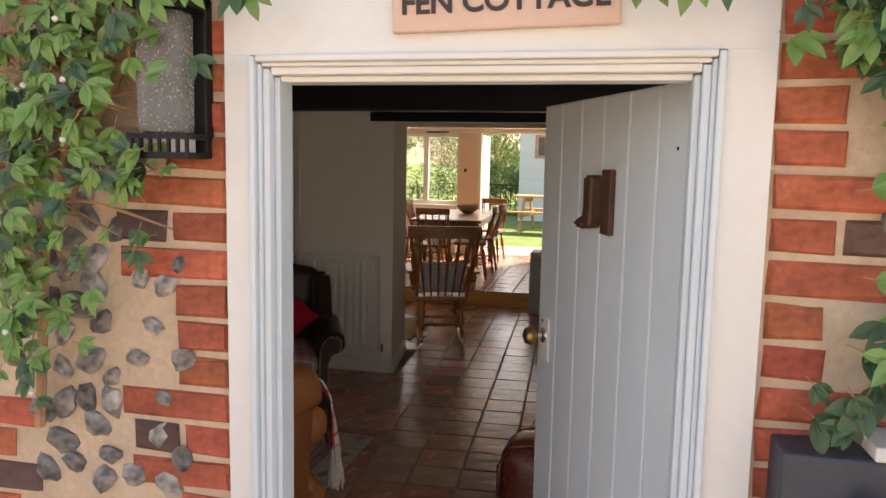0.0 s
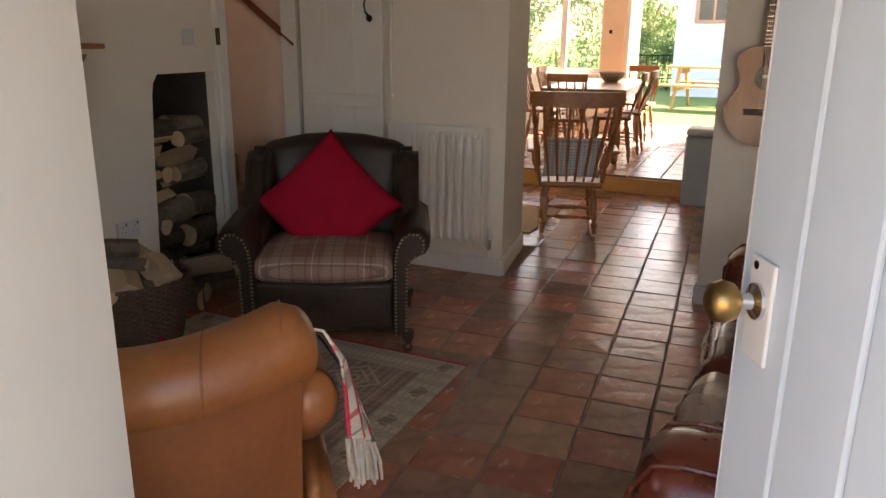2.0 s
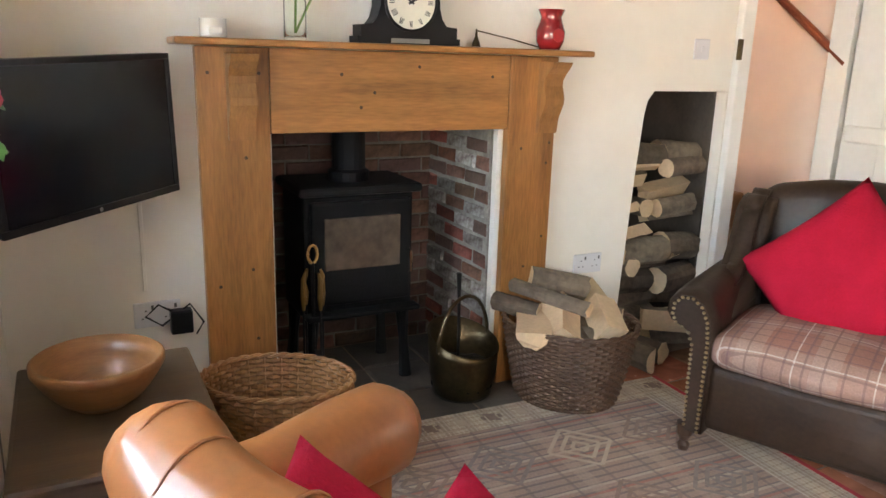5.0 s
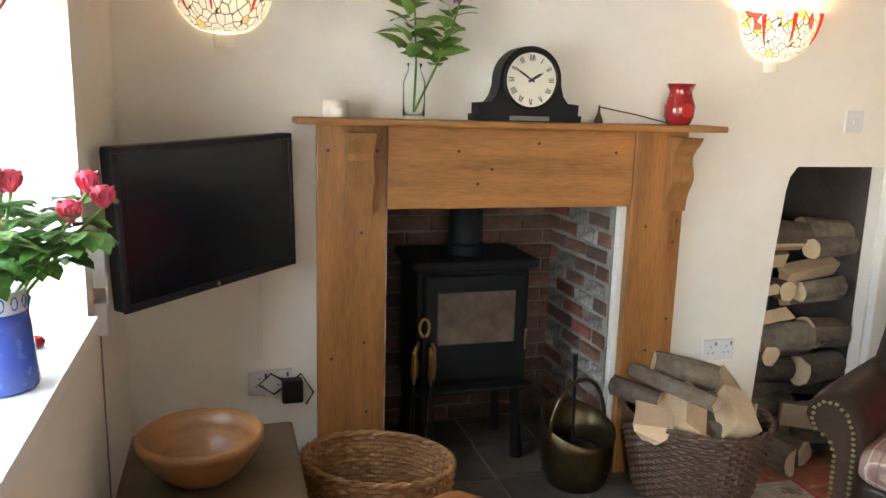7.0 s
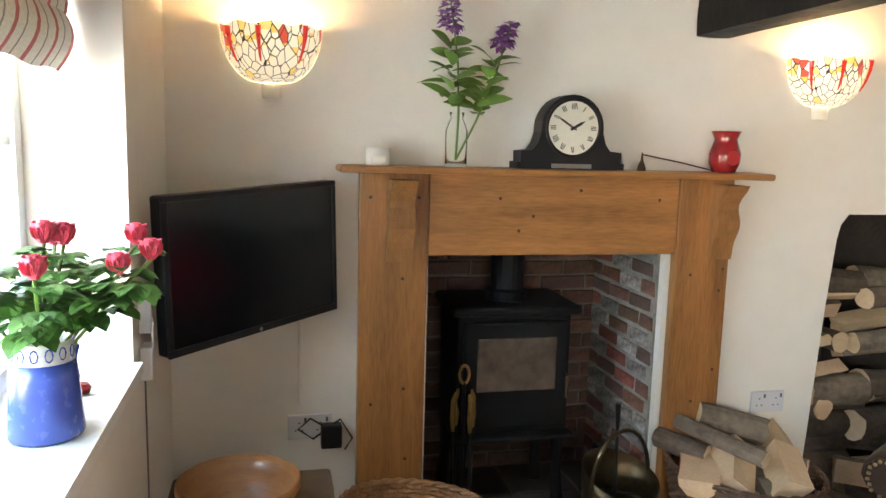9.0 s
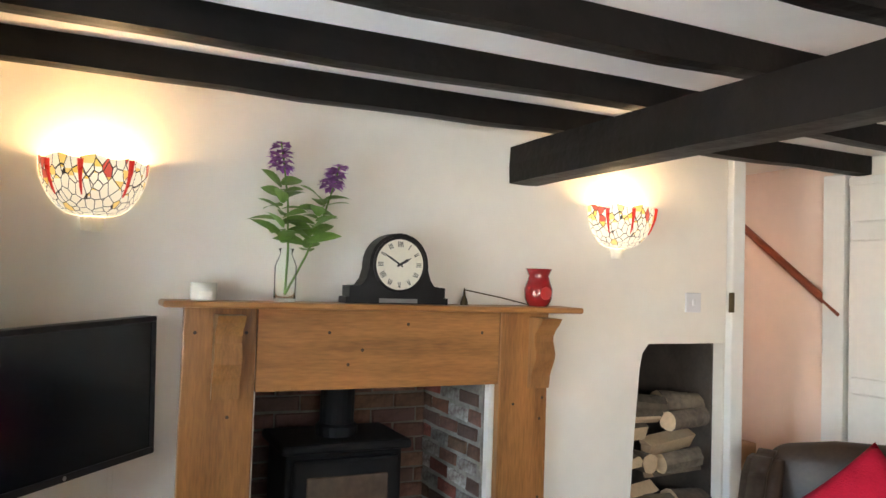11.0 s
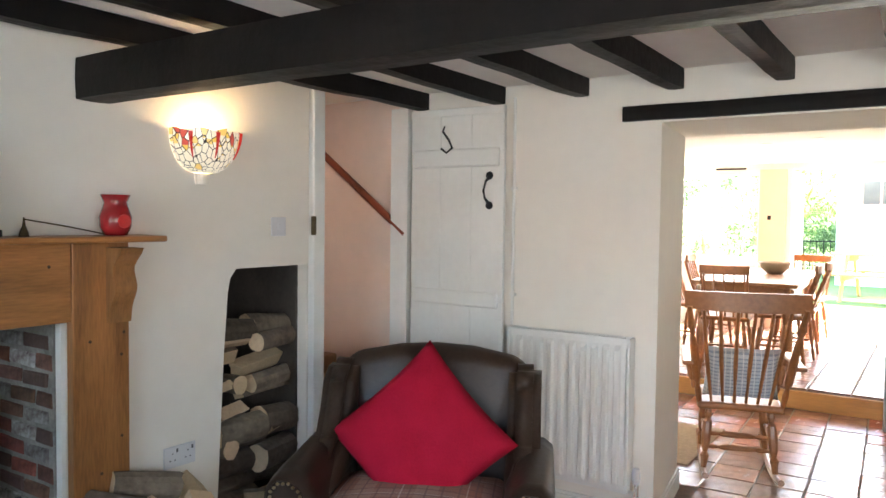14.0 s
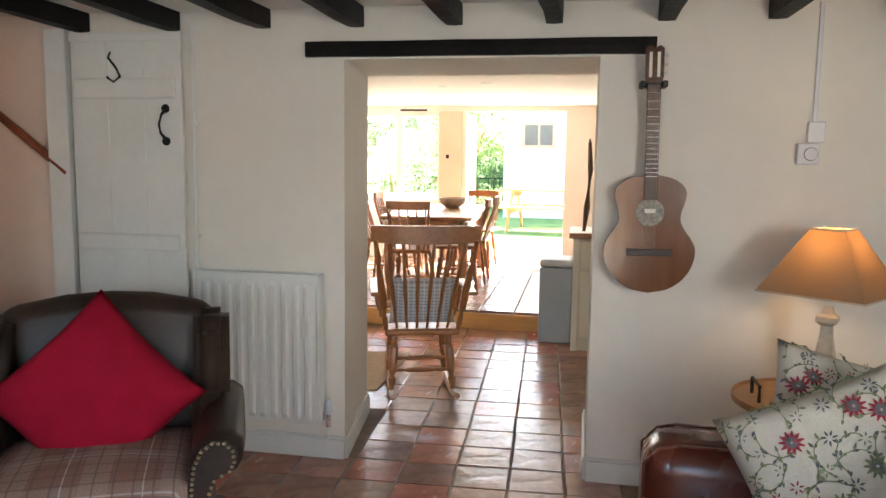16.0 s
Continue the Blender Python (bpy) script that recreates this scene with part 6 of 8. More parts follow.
def guitar():
    e = thing("classical_guitar", pose(-0.231, FAR - 0.045, 0.886, 0, -0.7, 0), "glossy brown classical guitar hung on the wall", "guitar")
    GW = mat("guitar_top", (0.17, 0.060, 0.019), 0.16, vary=0.3, scale=3, bump=0.05, fine=40, stretch=(8, 1, 0.6), coat=0.6)
    GD = mat("guitar_side", (0.09, 0.03, 0.015), 0.25, vary=0.3, scale=5, bump=0.05, coat=0.5)
    right = []
    for k in range(41):
        z = 0.49 * k / 40
        f = k / 40
        # lower bout, waist, upper bout
        if f < 0.36:
            wdt = 0.183 * math.sqrt(max(0.0, 1 - ((f - 0.36) / 0.36) ** 2))
        elif f < 0.64:
            wdt = 0.121 + 0.062 * (0.5 + 0.5 * math.cos(math.pi * (f - 0.36) / 0.28))
        elif f < 0.84:
            wdt = 0.121 + 0.021 * (0.5 - 0.5 * math.cos(math.pi * (f - 0.64) / 0.20))
        else:
            wdt = 0.142 * math.sqrt(max(0.0, 1 - ((f - 0.84) / 0.162) ** 2))
        right.append((wdt, z))
    out = [p for p in right] + [(-a, b) for a, b in right[::-1][1:-1]]
    part("body", prism([(a * 0.995, b) for a, b in out], -0.045, 0.038, "y"), GD, e)
    part("soundboard", prism(out, -0.0485, -0.0452, "y"), GW, e, "varnished cedar soundboard")
    part("binding", prism([(a * 1.012, b * 1.006 - 0.002) for a, b in out], -0.0452, -0.041, "y"), GD, e)
    X = pose(0, -0.0486, 0.335, 90, 0, 0)
    part("sound_hole", lathe([(0, 0), (0.042, 0), (0.042, 0.0006), (0, 0.0006)], 28, X), mat("hole_dark", (0.008, 0.006, 0.005), 0.8, bump=0), e)
    part("rosette", lathe([(0.043, 0), (0.057, 0), (0.057, 0.001), (0.043, 0.001)], 32, X), mat("rosette_inlay", (0.28, 0.26, 0.22), 0.4, vary=0.6, scale=60, bump=0), e)
    part("maker_label", box((-0.022, -0.0498, 0.333), (0.022, -0.0493, 0.350)), WAX, e)
    part("bridge", box((-0.092, -0.058, 0.155), (0.092, -0.0486, 0.183), 0.003), mat("rosewood", (0.05, 0.03, 0.025), 0.4, bump=0.1), e)
    part("neck", box((-0.027, -0.052, 0.385), (0.027, -0.028, 0.86), 0.004), mat("rosewood", (0.05, 0.03, 0.025), 0.4), e)
    fb = bmesh.new()
    for k in range(15):
        z = 0.86 - 0.65 * (1 - 2 ** (-(k + 1) / 12))
        add_box(fb, (-0.027, -0.0536, z - 0.001), (0.027, -0.052, z + 0.001))
    part("frets", fb, CHROME, e)["kind"] = "stuff"
    part("headstock", prism([(-0.03, 0.862), (0.03, 0.862), (0.037, 0.885), (0.037, 1.0), (0.02, 1.012), (0.0, 1.0), (-0.02, 1.012), (-0.037, 1.0), (-0.037, 0.885)], -0.045, -0.028, "y"), GD, e)
    for s in (-1, 1):
        part("slot", box((s * 0.016 - 0.006, -0.0458, 0.885), (s * 0.016 + 0.006, -0.0449, 0.985), 0), CREAM, e)
        for k in range(3):
            part("tuner", tube([(s * 0.034, -0.036, 0.90 + 0.036 * k), (s * 0.052, -0.036, 0.90 + 0.036 * k)], [0.003, 0.007], 8), WHITE_PLASTIC, e)
    for k in range(6):
        part("string", tube([(-0.021 + 0.0084 * k, -0.0595, 0.17), (-0.021 + 0.0084 * k, -0.056, 0.87)], 0.0006, 4), CHROME, e)
    part("wall_hanger", boxes([((-0.055, -0.05, 0.845), (-0.032, 0.045, 0.872)), ((0.032, -0.05, 0.845), (0.055, 0.045, 0.872)), ((-0.03, 0.0, 0.845), (0.03, 0.045, 0.872))], 0.006), BLACK, e, "black padded wall hanger")
    return e


guitar()
tb = thing("thermostat", pose(0.378, FAR, 1.469), "white room thermostat below cable trunking", "thermostat")
part("case", box((-0.043, -0.03, -0.043), (0.043, 0, 0.043), 0.006), WHITE_PLASTIC, tb)
part("dial", lathe([(0, 0), (0.024, 0), (0.024, 0.008), (0, 0.010)], 24, pose(0.008, -0.03, 0, 90, 0, 0)), WHITE_PLASTIC, tb)
part("dial_ring", lathe([(0.0245, 0), (0.027, 0), (0.027, 0.002), (0.0245, 0.002)], 24, pose(0.008, -0.03, 0, 90, 0, 0)), BRASS_DARK, tb)
part("back_box", box((-0.005, -0.022, 0.046), (0.06, 0, 0.13), 0.004), WHITE_PLASTIC, tb)
part("trunking", box((0.012, -0.012, 0.13), (0.028, 0, 0.60), 0.002), WHITE_PLASTIC, tb)


def tray_table():
    e = thing("tray_table", pose(0.345, 5.12, 0) @ Matrix.Diagonal((1, 1, 0.887, 1)), "round oak tray table with iron handles", "table")
    OAK = mat("oak_tray", (0.42, 0.23, 0.10), 0.4, vary=0.3, scale=4, bump=0.1, fine=30, stretch=(1, 6, 1))
    part("tray", lathe([(0, 0.60), (0.26, 0.60), (0.272, 0.606), (0.272, 0.632), (0.262, 0.634), (0.258, 0.622), (0, 0.62)], 40), OAK, e)
    for s in (-1, 1):
        part("handle", tube([(-0.19, 0.05 * 0 - 0.06 + s * 0.0, 0.622), (-0.19, -0.06, 0.69), (-0.19, 0.06, 0.69), (-0.19, 0.06, 0.622)] if s < 0 else [(0.19, -0.06, 0.622), (0.19, -0.06, 0.69), (0.19, 0.06, 0.69), (0.19, 0.06, 0.622)], 0.007, 6), BLACK, e)
    for a in (30, 150, 270):
        c, s = math.cos(radians(a)), math.sin(radians(a))
        part("leg", tube([(0.20 * c, 0.20 * s, 0.60), (0.24 * c, 0.24 * s, 0.0)], 0.012, 8), BLACK, e)
    return e


tray_table()


def table_lamp():
    e = thing("table_lamp", pose(0.387, 5.12, 0.5515), "lit table lamp with cream baluster base and square linen shade", "lamp")
    BASE = mat("distressed_cream", (0.55, 0.47, 0.36), 0.6, vary=0.3, scale=10, bump=0.4, fine=50)
    part("base", lathe([(0, 0), (0.075, 0), (0.075, 0.02), (0.045, 0.04), (0.055, 0.08), (0.058, 0.12), (0.042, 0.19), (0.030, 0.25), (0.026, 0.29), (0.05, 0.305), (0.05, 0.325), (0.03, 0.335), (0.02, 0.36), (0, 0.36)], 4, pose(0, 0, 0, 0, 0, 20)), BASE, e)
    SH = bpy.data.materials.new("lamp_linen")
    SH.use_nodes = True
    n, ln = SH.node_tree.nodes, SH.node_tree.links
    b = n["Principled BSDF"]
    b.inputs["Base Color"].default_value = (0.24, 0.165, 0.10, 1)
    b.inputs["Roughness"].default_value = 0.95
    tr = n.new("ShaderNodeBsdfTranslucent")
    tr.inputs[0].default_value = (0.50, 0.27, 0.12, 1)
    mx = n.new("ShaderNodeMixShader")
    mx.inputs[0].default_value = 0.22
    ln.new(b.outputs[0], mx.inputs[1])
    ln.new(tr.outputs[0], mx.inputs[2])
    ln.new(mx.outputs[0], n["Material Output"].inputs[0])
    bm = bmesh.new()
    r0, r1 = 0.265, 0.085
    z0, z1 = 0.415, 0.645
    n4 = 4
    lo = [bm.verts.new((r0 * math.cos(a), r0 * math.sin(a), z0)) for a in [radians(-83 + 90 * k) for k in range(4)]]
    hi = [bm.verts.new((r1 * math.cos(a), r1 * math.sin(a), z1)) for a in [radians(-83 + 90 * k) for k in range(4)]]
    for k in range(4):
        bm.faces.new((lo[k], lo[(k + 1) % 4], hi[(k + 1) % 4], hi[k]))
    sh = part("shade", bm, SH, e, "beige linen shade glowing from within")
    for ring, z in ((r0, z0), (r1, z1)):
        part("shade_trim", tube([(ring * math.cos(radians(-83 + 90 * k)), ring * math.sin(radians(-83 + 90 * k)), z) for k in range(5)], 0.0035, 6), BASE, e)
    part("bulb", lathe([(0, 0.42), (0.014, 0.425), (0.026, 0.47), (0.018, 0.50), (0, 0.51)], 16), mat("bulb_glow", (1, 0.8, 0.55), 0.4, bump=0, emit=0.09, emit_colour=(1.0, 0.70, 0.38)), e)
    point_lamp("table_lamp_bulb", (0.387, 5.12, 1.11), 0.24, (1.0, 0.62, 0.28), 0.035)
    return e


table_lamp()


# ---------------------------------------------------------------- kitchen and dining end
def spindle(p, q, r, n=8, turned=True):
    p, q = Vector(p), Vector(q)
    if not turned:
        return tube([p, q], r, n)
    prof = [(0, 0.75), (0.12, 0.9), (0.2, 0.6), (0.26, 1.15), (0.45, 1.25), (0.66, 1.0), (0.74, 0.6), (0.8, 1.1), (0.9, 0.8), (1, 0.7)]
    return tube([p.lerp(q, f) for f, _ in prof], [r * k for _, k in prof], n)


def rocking_chair():
    e = thing("rocking_chair", pose(-1.49, 6.70, 0.0, 0, 0, 17), "beech rocking chair with spindle back and check cushion", "rocking chair")
    part("seat", soft_box((-0.225, -0.24, 0.385), (0.225, 0.24, 0.425), 0.018), CHAIR_WOOD, e)
    bm = bmesh.new()

    def crest(u, v):
        x = -0.31 + 0.62 * u
        return Vector((x, -0.44 - 0.03 * (1 - (2 * u - 1) ** 2), 0.955 + 0.105 * v - 0.03 * (2 * u - 1) ** 2 * (1 - v) * -0.4))
    c = part("crest_rail", surface(crest, 16, 2), CHAIR_WOOD, e)
    md = c.modifiers.new("thick", "SOLIDIFY")
    md.thickness = 0.028
    for k in range(6):
        f = k / 5
        x0, x1 = -0.15 + 0.30 * f, -0.215 + 0.43 * f
        part("spindle", tube([(x0, -0.20, 0.42), ((x0 + x1) / 2, -0.30, 0.66), (x1, -0.45, 0.965)], [0.008, 0.012, 0.009], 8), CHAIR_WOOD, e)
    for s in (-1, 1):
        part("back_post", spindle((s * 0.215, -0.21, 0.42), (s * 0.285, -0.445, 0.98), 0.019), CHAIR_WOOD, e)
        part("arm", soft_box((s * 0.285 - 0.03, -0.33, 0.640), (s * 0.285 + 0.03, 0.20, 0.664), 0.01), CHAIR_WOOD, e)
        part("arm_post", spindle((s * 0.23, 0.14, 0.42), (s * 0.28, 0.15, 0.642), 0.017), CHAIR_WOOD, e)
        for y, yb in ((-0.17, -0.235), (0.17, 0.22)):
            part("leg", spindle((s * 0.16, y, 0.39), (s * 0.185, yb, 0.055), 0.022), CHAIR_WOOD, e)
        part("rocker", tube([(s * 0.185, y, 0.022 + 0.00 + 0.32 * (y + 0.03) ** 2) for y in [-0.46 + 0.08 * k for k in range(12)]], 0.017, 8), CHAIR_WOOD, e)
        part("side_stretcher", spindle((s * 0.175, -0.205, 0.22), (s * 0.175, 0.20, 0.22), 0.013), CHAIR_WOOD, e)
    for y, z in ((-0.20, 0.24), (-0.21, 0.17)):
        part("stretcher", spindle((-0.175, y, z), (0.175, y, z), 0.013), CHAIR_WOOD, e)
    return e


rocking_chair()
cc = thing("check_cushion", pose(-1.49, 6.70, 0.43, 0, 0, 17) @ pose(0, -0.21, 0.165, 20, 0, 0), "blue and white check cushion on the rocking chair", "cushion")
part("cover", pillow(0.40, 0.32, 0.12, None, 12), CHECK, cc, smooth=True)
mt = thing("floor_mat", None, "plain oatmeal floor mat beside the rocking chair", "mat")
part("weave", box((-2.9, 6.55, 0.0), (-1.72, 7.45, 0.010), 0.003), mat("oatmeal_mat", (0.46, 0.36, 0.24), 0.95, vary=0.2, scale=30, bump=0.4), mt)

DF = 0.155


def dining_table():
    e = thing("dining_table", pose(-2.0, 10.0, DF, 0, 0, 3), "farmhouse dining table with turned legs", "table")
    TW = mat("table_wood", (0.36, 0.17, 0.07), 0.28, vary=0.3, scale=3, bump=0.08, fine=30, stretch=(6, 0.6, 6), coat=0.3)
    part("tabletop", box((-0.43, -1.05, 0.715), (0.43, 1.05, 0.75), 0.008), TW, e)
    part("apron", boxes([((-0.37, -0.98, 0.62), (0.37, -0.955, 0.715)), ((-0.37, 0.955, 0.62), (0.37, 0.98, 0.715)), ((-0.37, -0.955, 0.62), (-0.345, 0.955, 0.715)), ((0.345, -0.955, 0.62), (0.37, 0.955, 0.715))]), TW, e)
    for sx in (-0.35, 0.35):
        for sy in (-0.95, 0.95):
            part("leg", lathe([(0, 0), (0.025, 0), (0.035, 0.03), (0.028, 0.08), (0.045, 0.14), (0.05, 0.28), (0.035, 0.40), (0.048, 0.46), (0.048, 0.70), (0, 0.70)], 16, pose(sx, sy, 0)), TW, e)
    return e


dining_table()
vb = thing("stoneware_bowl", pose(-1.92, 10.3, DF + 0.751), "pale stoneware bowl on the dining table", "bowl")
part("bowl", lathe([(0, 0), (0.07, 0), (0.13, 0.05), (0.155, 0.11), (0.148, 0.115), (0.12, 0.06), (0, 0.02)], 28), mat("stoneware", (0.35, 0.30, 0.24), 0.5, vary=0.2, scale=10, bump=0.1), vb, smooth=True)


def spindle_chair(m, group="chairs round the dining table"):
    e = thing("dining_chair", m, "beech spindle back dining chair", "chair", group)
    part("seat", soft_box((-0.20, -0.20, 0.43), (0.20, 0.20, 0.465), 0.016), CHAIR_WOOD, e)
    c = part("crest_rail", surface(lambda u, v: Vector((-0.20 + 0.40 * u, -0.285 - 0.05 * (1 - (2 * u - 1) ** 2), 0.83 + 0.075 * v)), 10, 1), CHAIR_WOOD, e)
    c.modifiers.new("thick", "SOLIDIFY").thickness = 0.024
    for k in range(5):
        f = k / 4
        part("spindle", tube([(-0.13 + 0.26 * f, -0.17, 0.46), (-0.155 + 0.31 * f, -0.25, 0.66), (-0.16 + 0.32 * f, -0.305, 0.84)], [0.007, 0.010, 0.007], 6), CHAIR_WOOD, e)
    for sx in (-1, 1):
        part("back_post", spindle((sx * 0.17, -0.17, 0.46), (sx * 0.185, -0.29, 0.84), 0.014, 6), CHAIR_WOOD, e)
        for sy in (-1, 1):
            part("leg", spindle((sx * 0.14, sy * 0.14, 0.44), (sx * 0.19, sy * 0.20, 0.0), 0.018, 6), CHAIR_WOOD, e)
        part("side_stretcher", spindle((sx * 0.17, -0.17, 0.19), (sx * 0.17, 0.17, 0.19), 0.010, 6), CHAIR_WOOD, e)
    part("stretcher", spindle((-0.17, 0, 0.19), (0.17, 0, 0.19), 0.010, 6), CHAIR_WOOD, e)
    return e


ch = spindle_chair(pose(-1.70, 9.35, DF, 0, 0, 98))
copy_thing(ch, pose(-1.68, 9.95, DF, 0, 0, 92))
for x, y, a in ((-2.52, 9.75, -92), (-2.52, 10.45, -88), (-2.05, 8.93, 4)):
    copy_thing(ch, pose(x, y, DF, 0, 0, a))
for x, y, a in ((-1.75, 11.15, 175),):
    copy_thing(ch, pose(x, y, DF, 0, 0, a))

bn = thing("kitchen_bin", pose(-0.697, 8.21, 0), "grey-blue steel kitchen bin with pale lid", "bin")
part("body", box((-0.128, -0.16, 0.0), (0.128, 0.16, 0.60), 0.015), mat("bin_steel", (0.36, 0.42, 0.46), 0.45, vary=0.08, scale=4, bump=0.05, metal=0.2), bn)
part("lid", box((-0.130, -0.162, 0.605), (0.130, 0.162, 0.665), 0.02), mat("bin_lid", (0.55, 0.58, 0.60), 0.4, vary=0.05, scale=4, bump=0.02), bn)


def cabinet():
    e = thing("kitchen_cabinet", pose(-0.567, 7.84, 0), "cream painted base cabinet with panelled doors", "cabinet")
    part("body", box((0, 0.032, 0.09), (0.60, 0.55, 0.86)), CREAM, e)
    part("plinth", box((0.03, 0.03, 0), (0.60, 0.55, 0.088)), CREAM, e)
    part("pilaster", box((0, 0, 0), (0.045, 0.03, 0.86), 0.003), CREAM, e)
    d = part("door", box((0.055, -0.008, 0.12), (0.585, 0.011, 0.62), 0.004), CREAM, e)
    part("door_panel", box((0.11, -0.0095, 0.18), (0.53, -0.0082, 0.56)), CREAM, d)
    part("drawer", box((0.055, -0.008, 0.635), (0.585, 0.011, 0.84), 0.004), CREAM, e)
    return e


cabinet()
wt = thing("worktop", None, "oak worktop on the cream cabinets", "worktop")
part("slab", box((-0.60, 7.81, 0.862), (0.55, 8.40, 0.902), 0.005), PINE_H, wt)
sp = thing("leather_strap", pose(-0.475, 7.78, 1.52), "dark brown leather strap hanging over the worktop", "strap")
part("strap", tube([(0, 0, 0.05), (0.012, 0.0, -0.15), (-0.004, 0.0, -0.42), (-0.02, 0.0, -0.60)], [0.012, 0.02, 0.024, 0.012], 8), mat("strap_leather", (0.10, 0.05, 0.03), 0.5, bump=0.2), sp)
part("hook", tube([(0, 0.04, 0.07), (0, 0, 0.06), (0, -0.01, 0.04)], 0.006, 6), BLACK, sp)
cu = thing("wall_cupboard", None, "pale wall cupboard over the worktop", "cupboard")
part("body", box((-0.42, 7.90, 1.30), (0.55, 8.25, 2.118), 0.004), CREAM, cu)
part("door", box((-0.405, 7.885, 1.330), (-0.05, 7.899, 2.10), 0.004), CREAM, cu)

# glazed back wall
GY = 11.75
BX = -0.31      # the glazing stands this far along the wall
gw = thing("window_2", pose(BX, 0, 0), "pale framed dining window", "window", kind="structure")
part("window_frame", boxes([((-3.75, GY + 0.02, 0.93), (-3.68, GY + 0.09, 2.05)), ((-2.62, GY + 0.02, 0.99), (-2.54, GY + 0.09, 1.99)), ((-3.68, GY + 0.02, 1.99), (-2.051, GY + 0.09, 2.05)), ((-3.68, GY + 0.02, 0.93), (-2.051, GY + 0.09, 0.99)), ((-3.2, GY + 0.02, 0.99), (-3.13, GY + 0.09, 1.99)), ((-2.07, GY + 0.02, 0.99), (-2.051, GY + 0.09, 1.99))]), PAINT, gw)
for a, b in ((-3.68, -3.2), (-3.13, -2.62), (-2.54, -2.07)):
    pn = part("pane", box((a, GY + 0.05, 0.99), (b, GY + 0.055, 1.99)), GLASS, gw)
    pn.visible_shadow = False
part("window_sill", box((-3.75, GY - 0.06, 0.93 - 0.03), (-2.0, GY + 0.0, 0.93), 0.004), PAINT, gw)
dp = thing("door_post", pose(BX, 0, 0), "pale pink door post beside the garden door", "door post", kind="structure")
part("post", box((-2.05, GY - 0.02, 0.146), (-1.75, GY + 0.12, 2.05), 0.004), PINK_FRAME, dp)
lk = part("lock_plate", box((-1.955, GY - 0.032, 1.45), (-1.915, GY - 0.02, 1.50), 0.003), BLACK, dp)
gd = thing("door_3", pose(BX, 0, 0), "white garden door standing open", "door", kind="structure")
part("stile", box((-1.749, GY + 0.0, 0.15), (-1.69, GY + 0.10, 2.05), 0.004), PAINT, gd)
part("open_leaf", box((-1.74, GY + 0.125, 0.16), (-1.69, GY + 0.86, 2.03), 0.004), PAINT, gd)
part("threshold", box((-1.749, GY - 0.04, 0.146), (-0.45, GY + 0.16, 0.16), 0.006), PINE_H, gd)
for x, y in ((-1.4, 9.0), (-1.15, 8.2), (-1.85, 9.3), (-1.2, 10.4)):
    sl = thing("downlight", pose(x, y, 2.119), "small round recessed ceiling downlight", "ceiling light", "kitchen downlights")
    part("rim", lathe([(0, -0.002), (0.045, -0.006), (0.05, 0.0), (0, 0.0)], 20), WHITE_PLASTIC, sl)
for a, b in ((-3.6, -3.2), (-2.55, -2.2)):
    cp = thing("curtain_pole", pose((a + b) / 2 + BX, GY - 0.06, 2.06), "short dark curtain pole over the window", "curtain pole", "curtain poles")
    part("pole", tube([(-(b - a) / 2, 0, 0), ((b - a) / 2, 0, 0)], 0.012, 8), BLACK, cp)
    part("bracket", tube([(0, 0, 0), (0, 0.06, 0.0)], 0.008, 6), BLACK, cp)


# ---------------------------------------------------------------- garden
ground = structure("ground", boxes([((-700, 12.0, -0.3), (700, 900, 0.02)), ((-700, -500, -0.3), (700, -9.0, -0.16))]), GRASS, "mown lawn")
structure("patio", boxes([((-5.0, 11.9, -0.1), (1.5, 14.0, 0.06))]), mat("patio_slab", (0.48, 0.42, 0.33), 0.9, vary=0.15, scale=4, bump=0.3, fine=40), "pale paved patio by the door")


def picnic_table():
    e = thing("picnic_table", pose(-1.30, 17.6, 0.02, 0, 0, -8) @ Matrix.Diagonal((1, 1, 1.12, 1)), "golden pine picnic table on the lawn", "picnic table")
    for k in range(5):
        part("top_plank", box((-0.85, -0.36 + 0.146 * k, 0.72), (0.85, -0.225 + 0.146 * k, 0.76), 0.005), TABLE_PINE, e)
    for s in (-1, 1):
        for k in range(2):
            part("seat_plank", box((-0.85, s * 0.72 - 0.13 + 0.135 * k, 0.42), (0.85, s * 0.72 - 0.005 + 0.135 * k, 0.455), 0.005), TABLE_PINE, e)
    for x in (-0.6, 0.6):
        for s in (-1, 1):
            part("leg", prism([(s * 0.18, 0.72), (s * 0.30, 0.72), (s * 0.78, 0.0), (s * 0.66, 0.0)], x - 0.02, x + 0.02, "x"), TABLE_PINE, e)
        part("seat_bearer", box((x + 0.02, -0.85, 0.33), (x + 0.06, 0.85, 0.42), 0.004), TABLE_PINE, e)
        part("top_bearer", box((x + 0.02, -0.36, 0.63), (x + 0.06, 0.36, 0.72), 0.004), TABLE_PINE, e)
    return e


picnic_table()


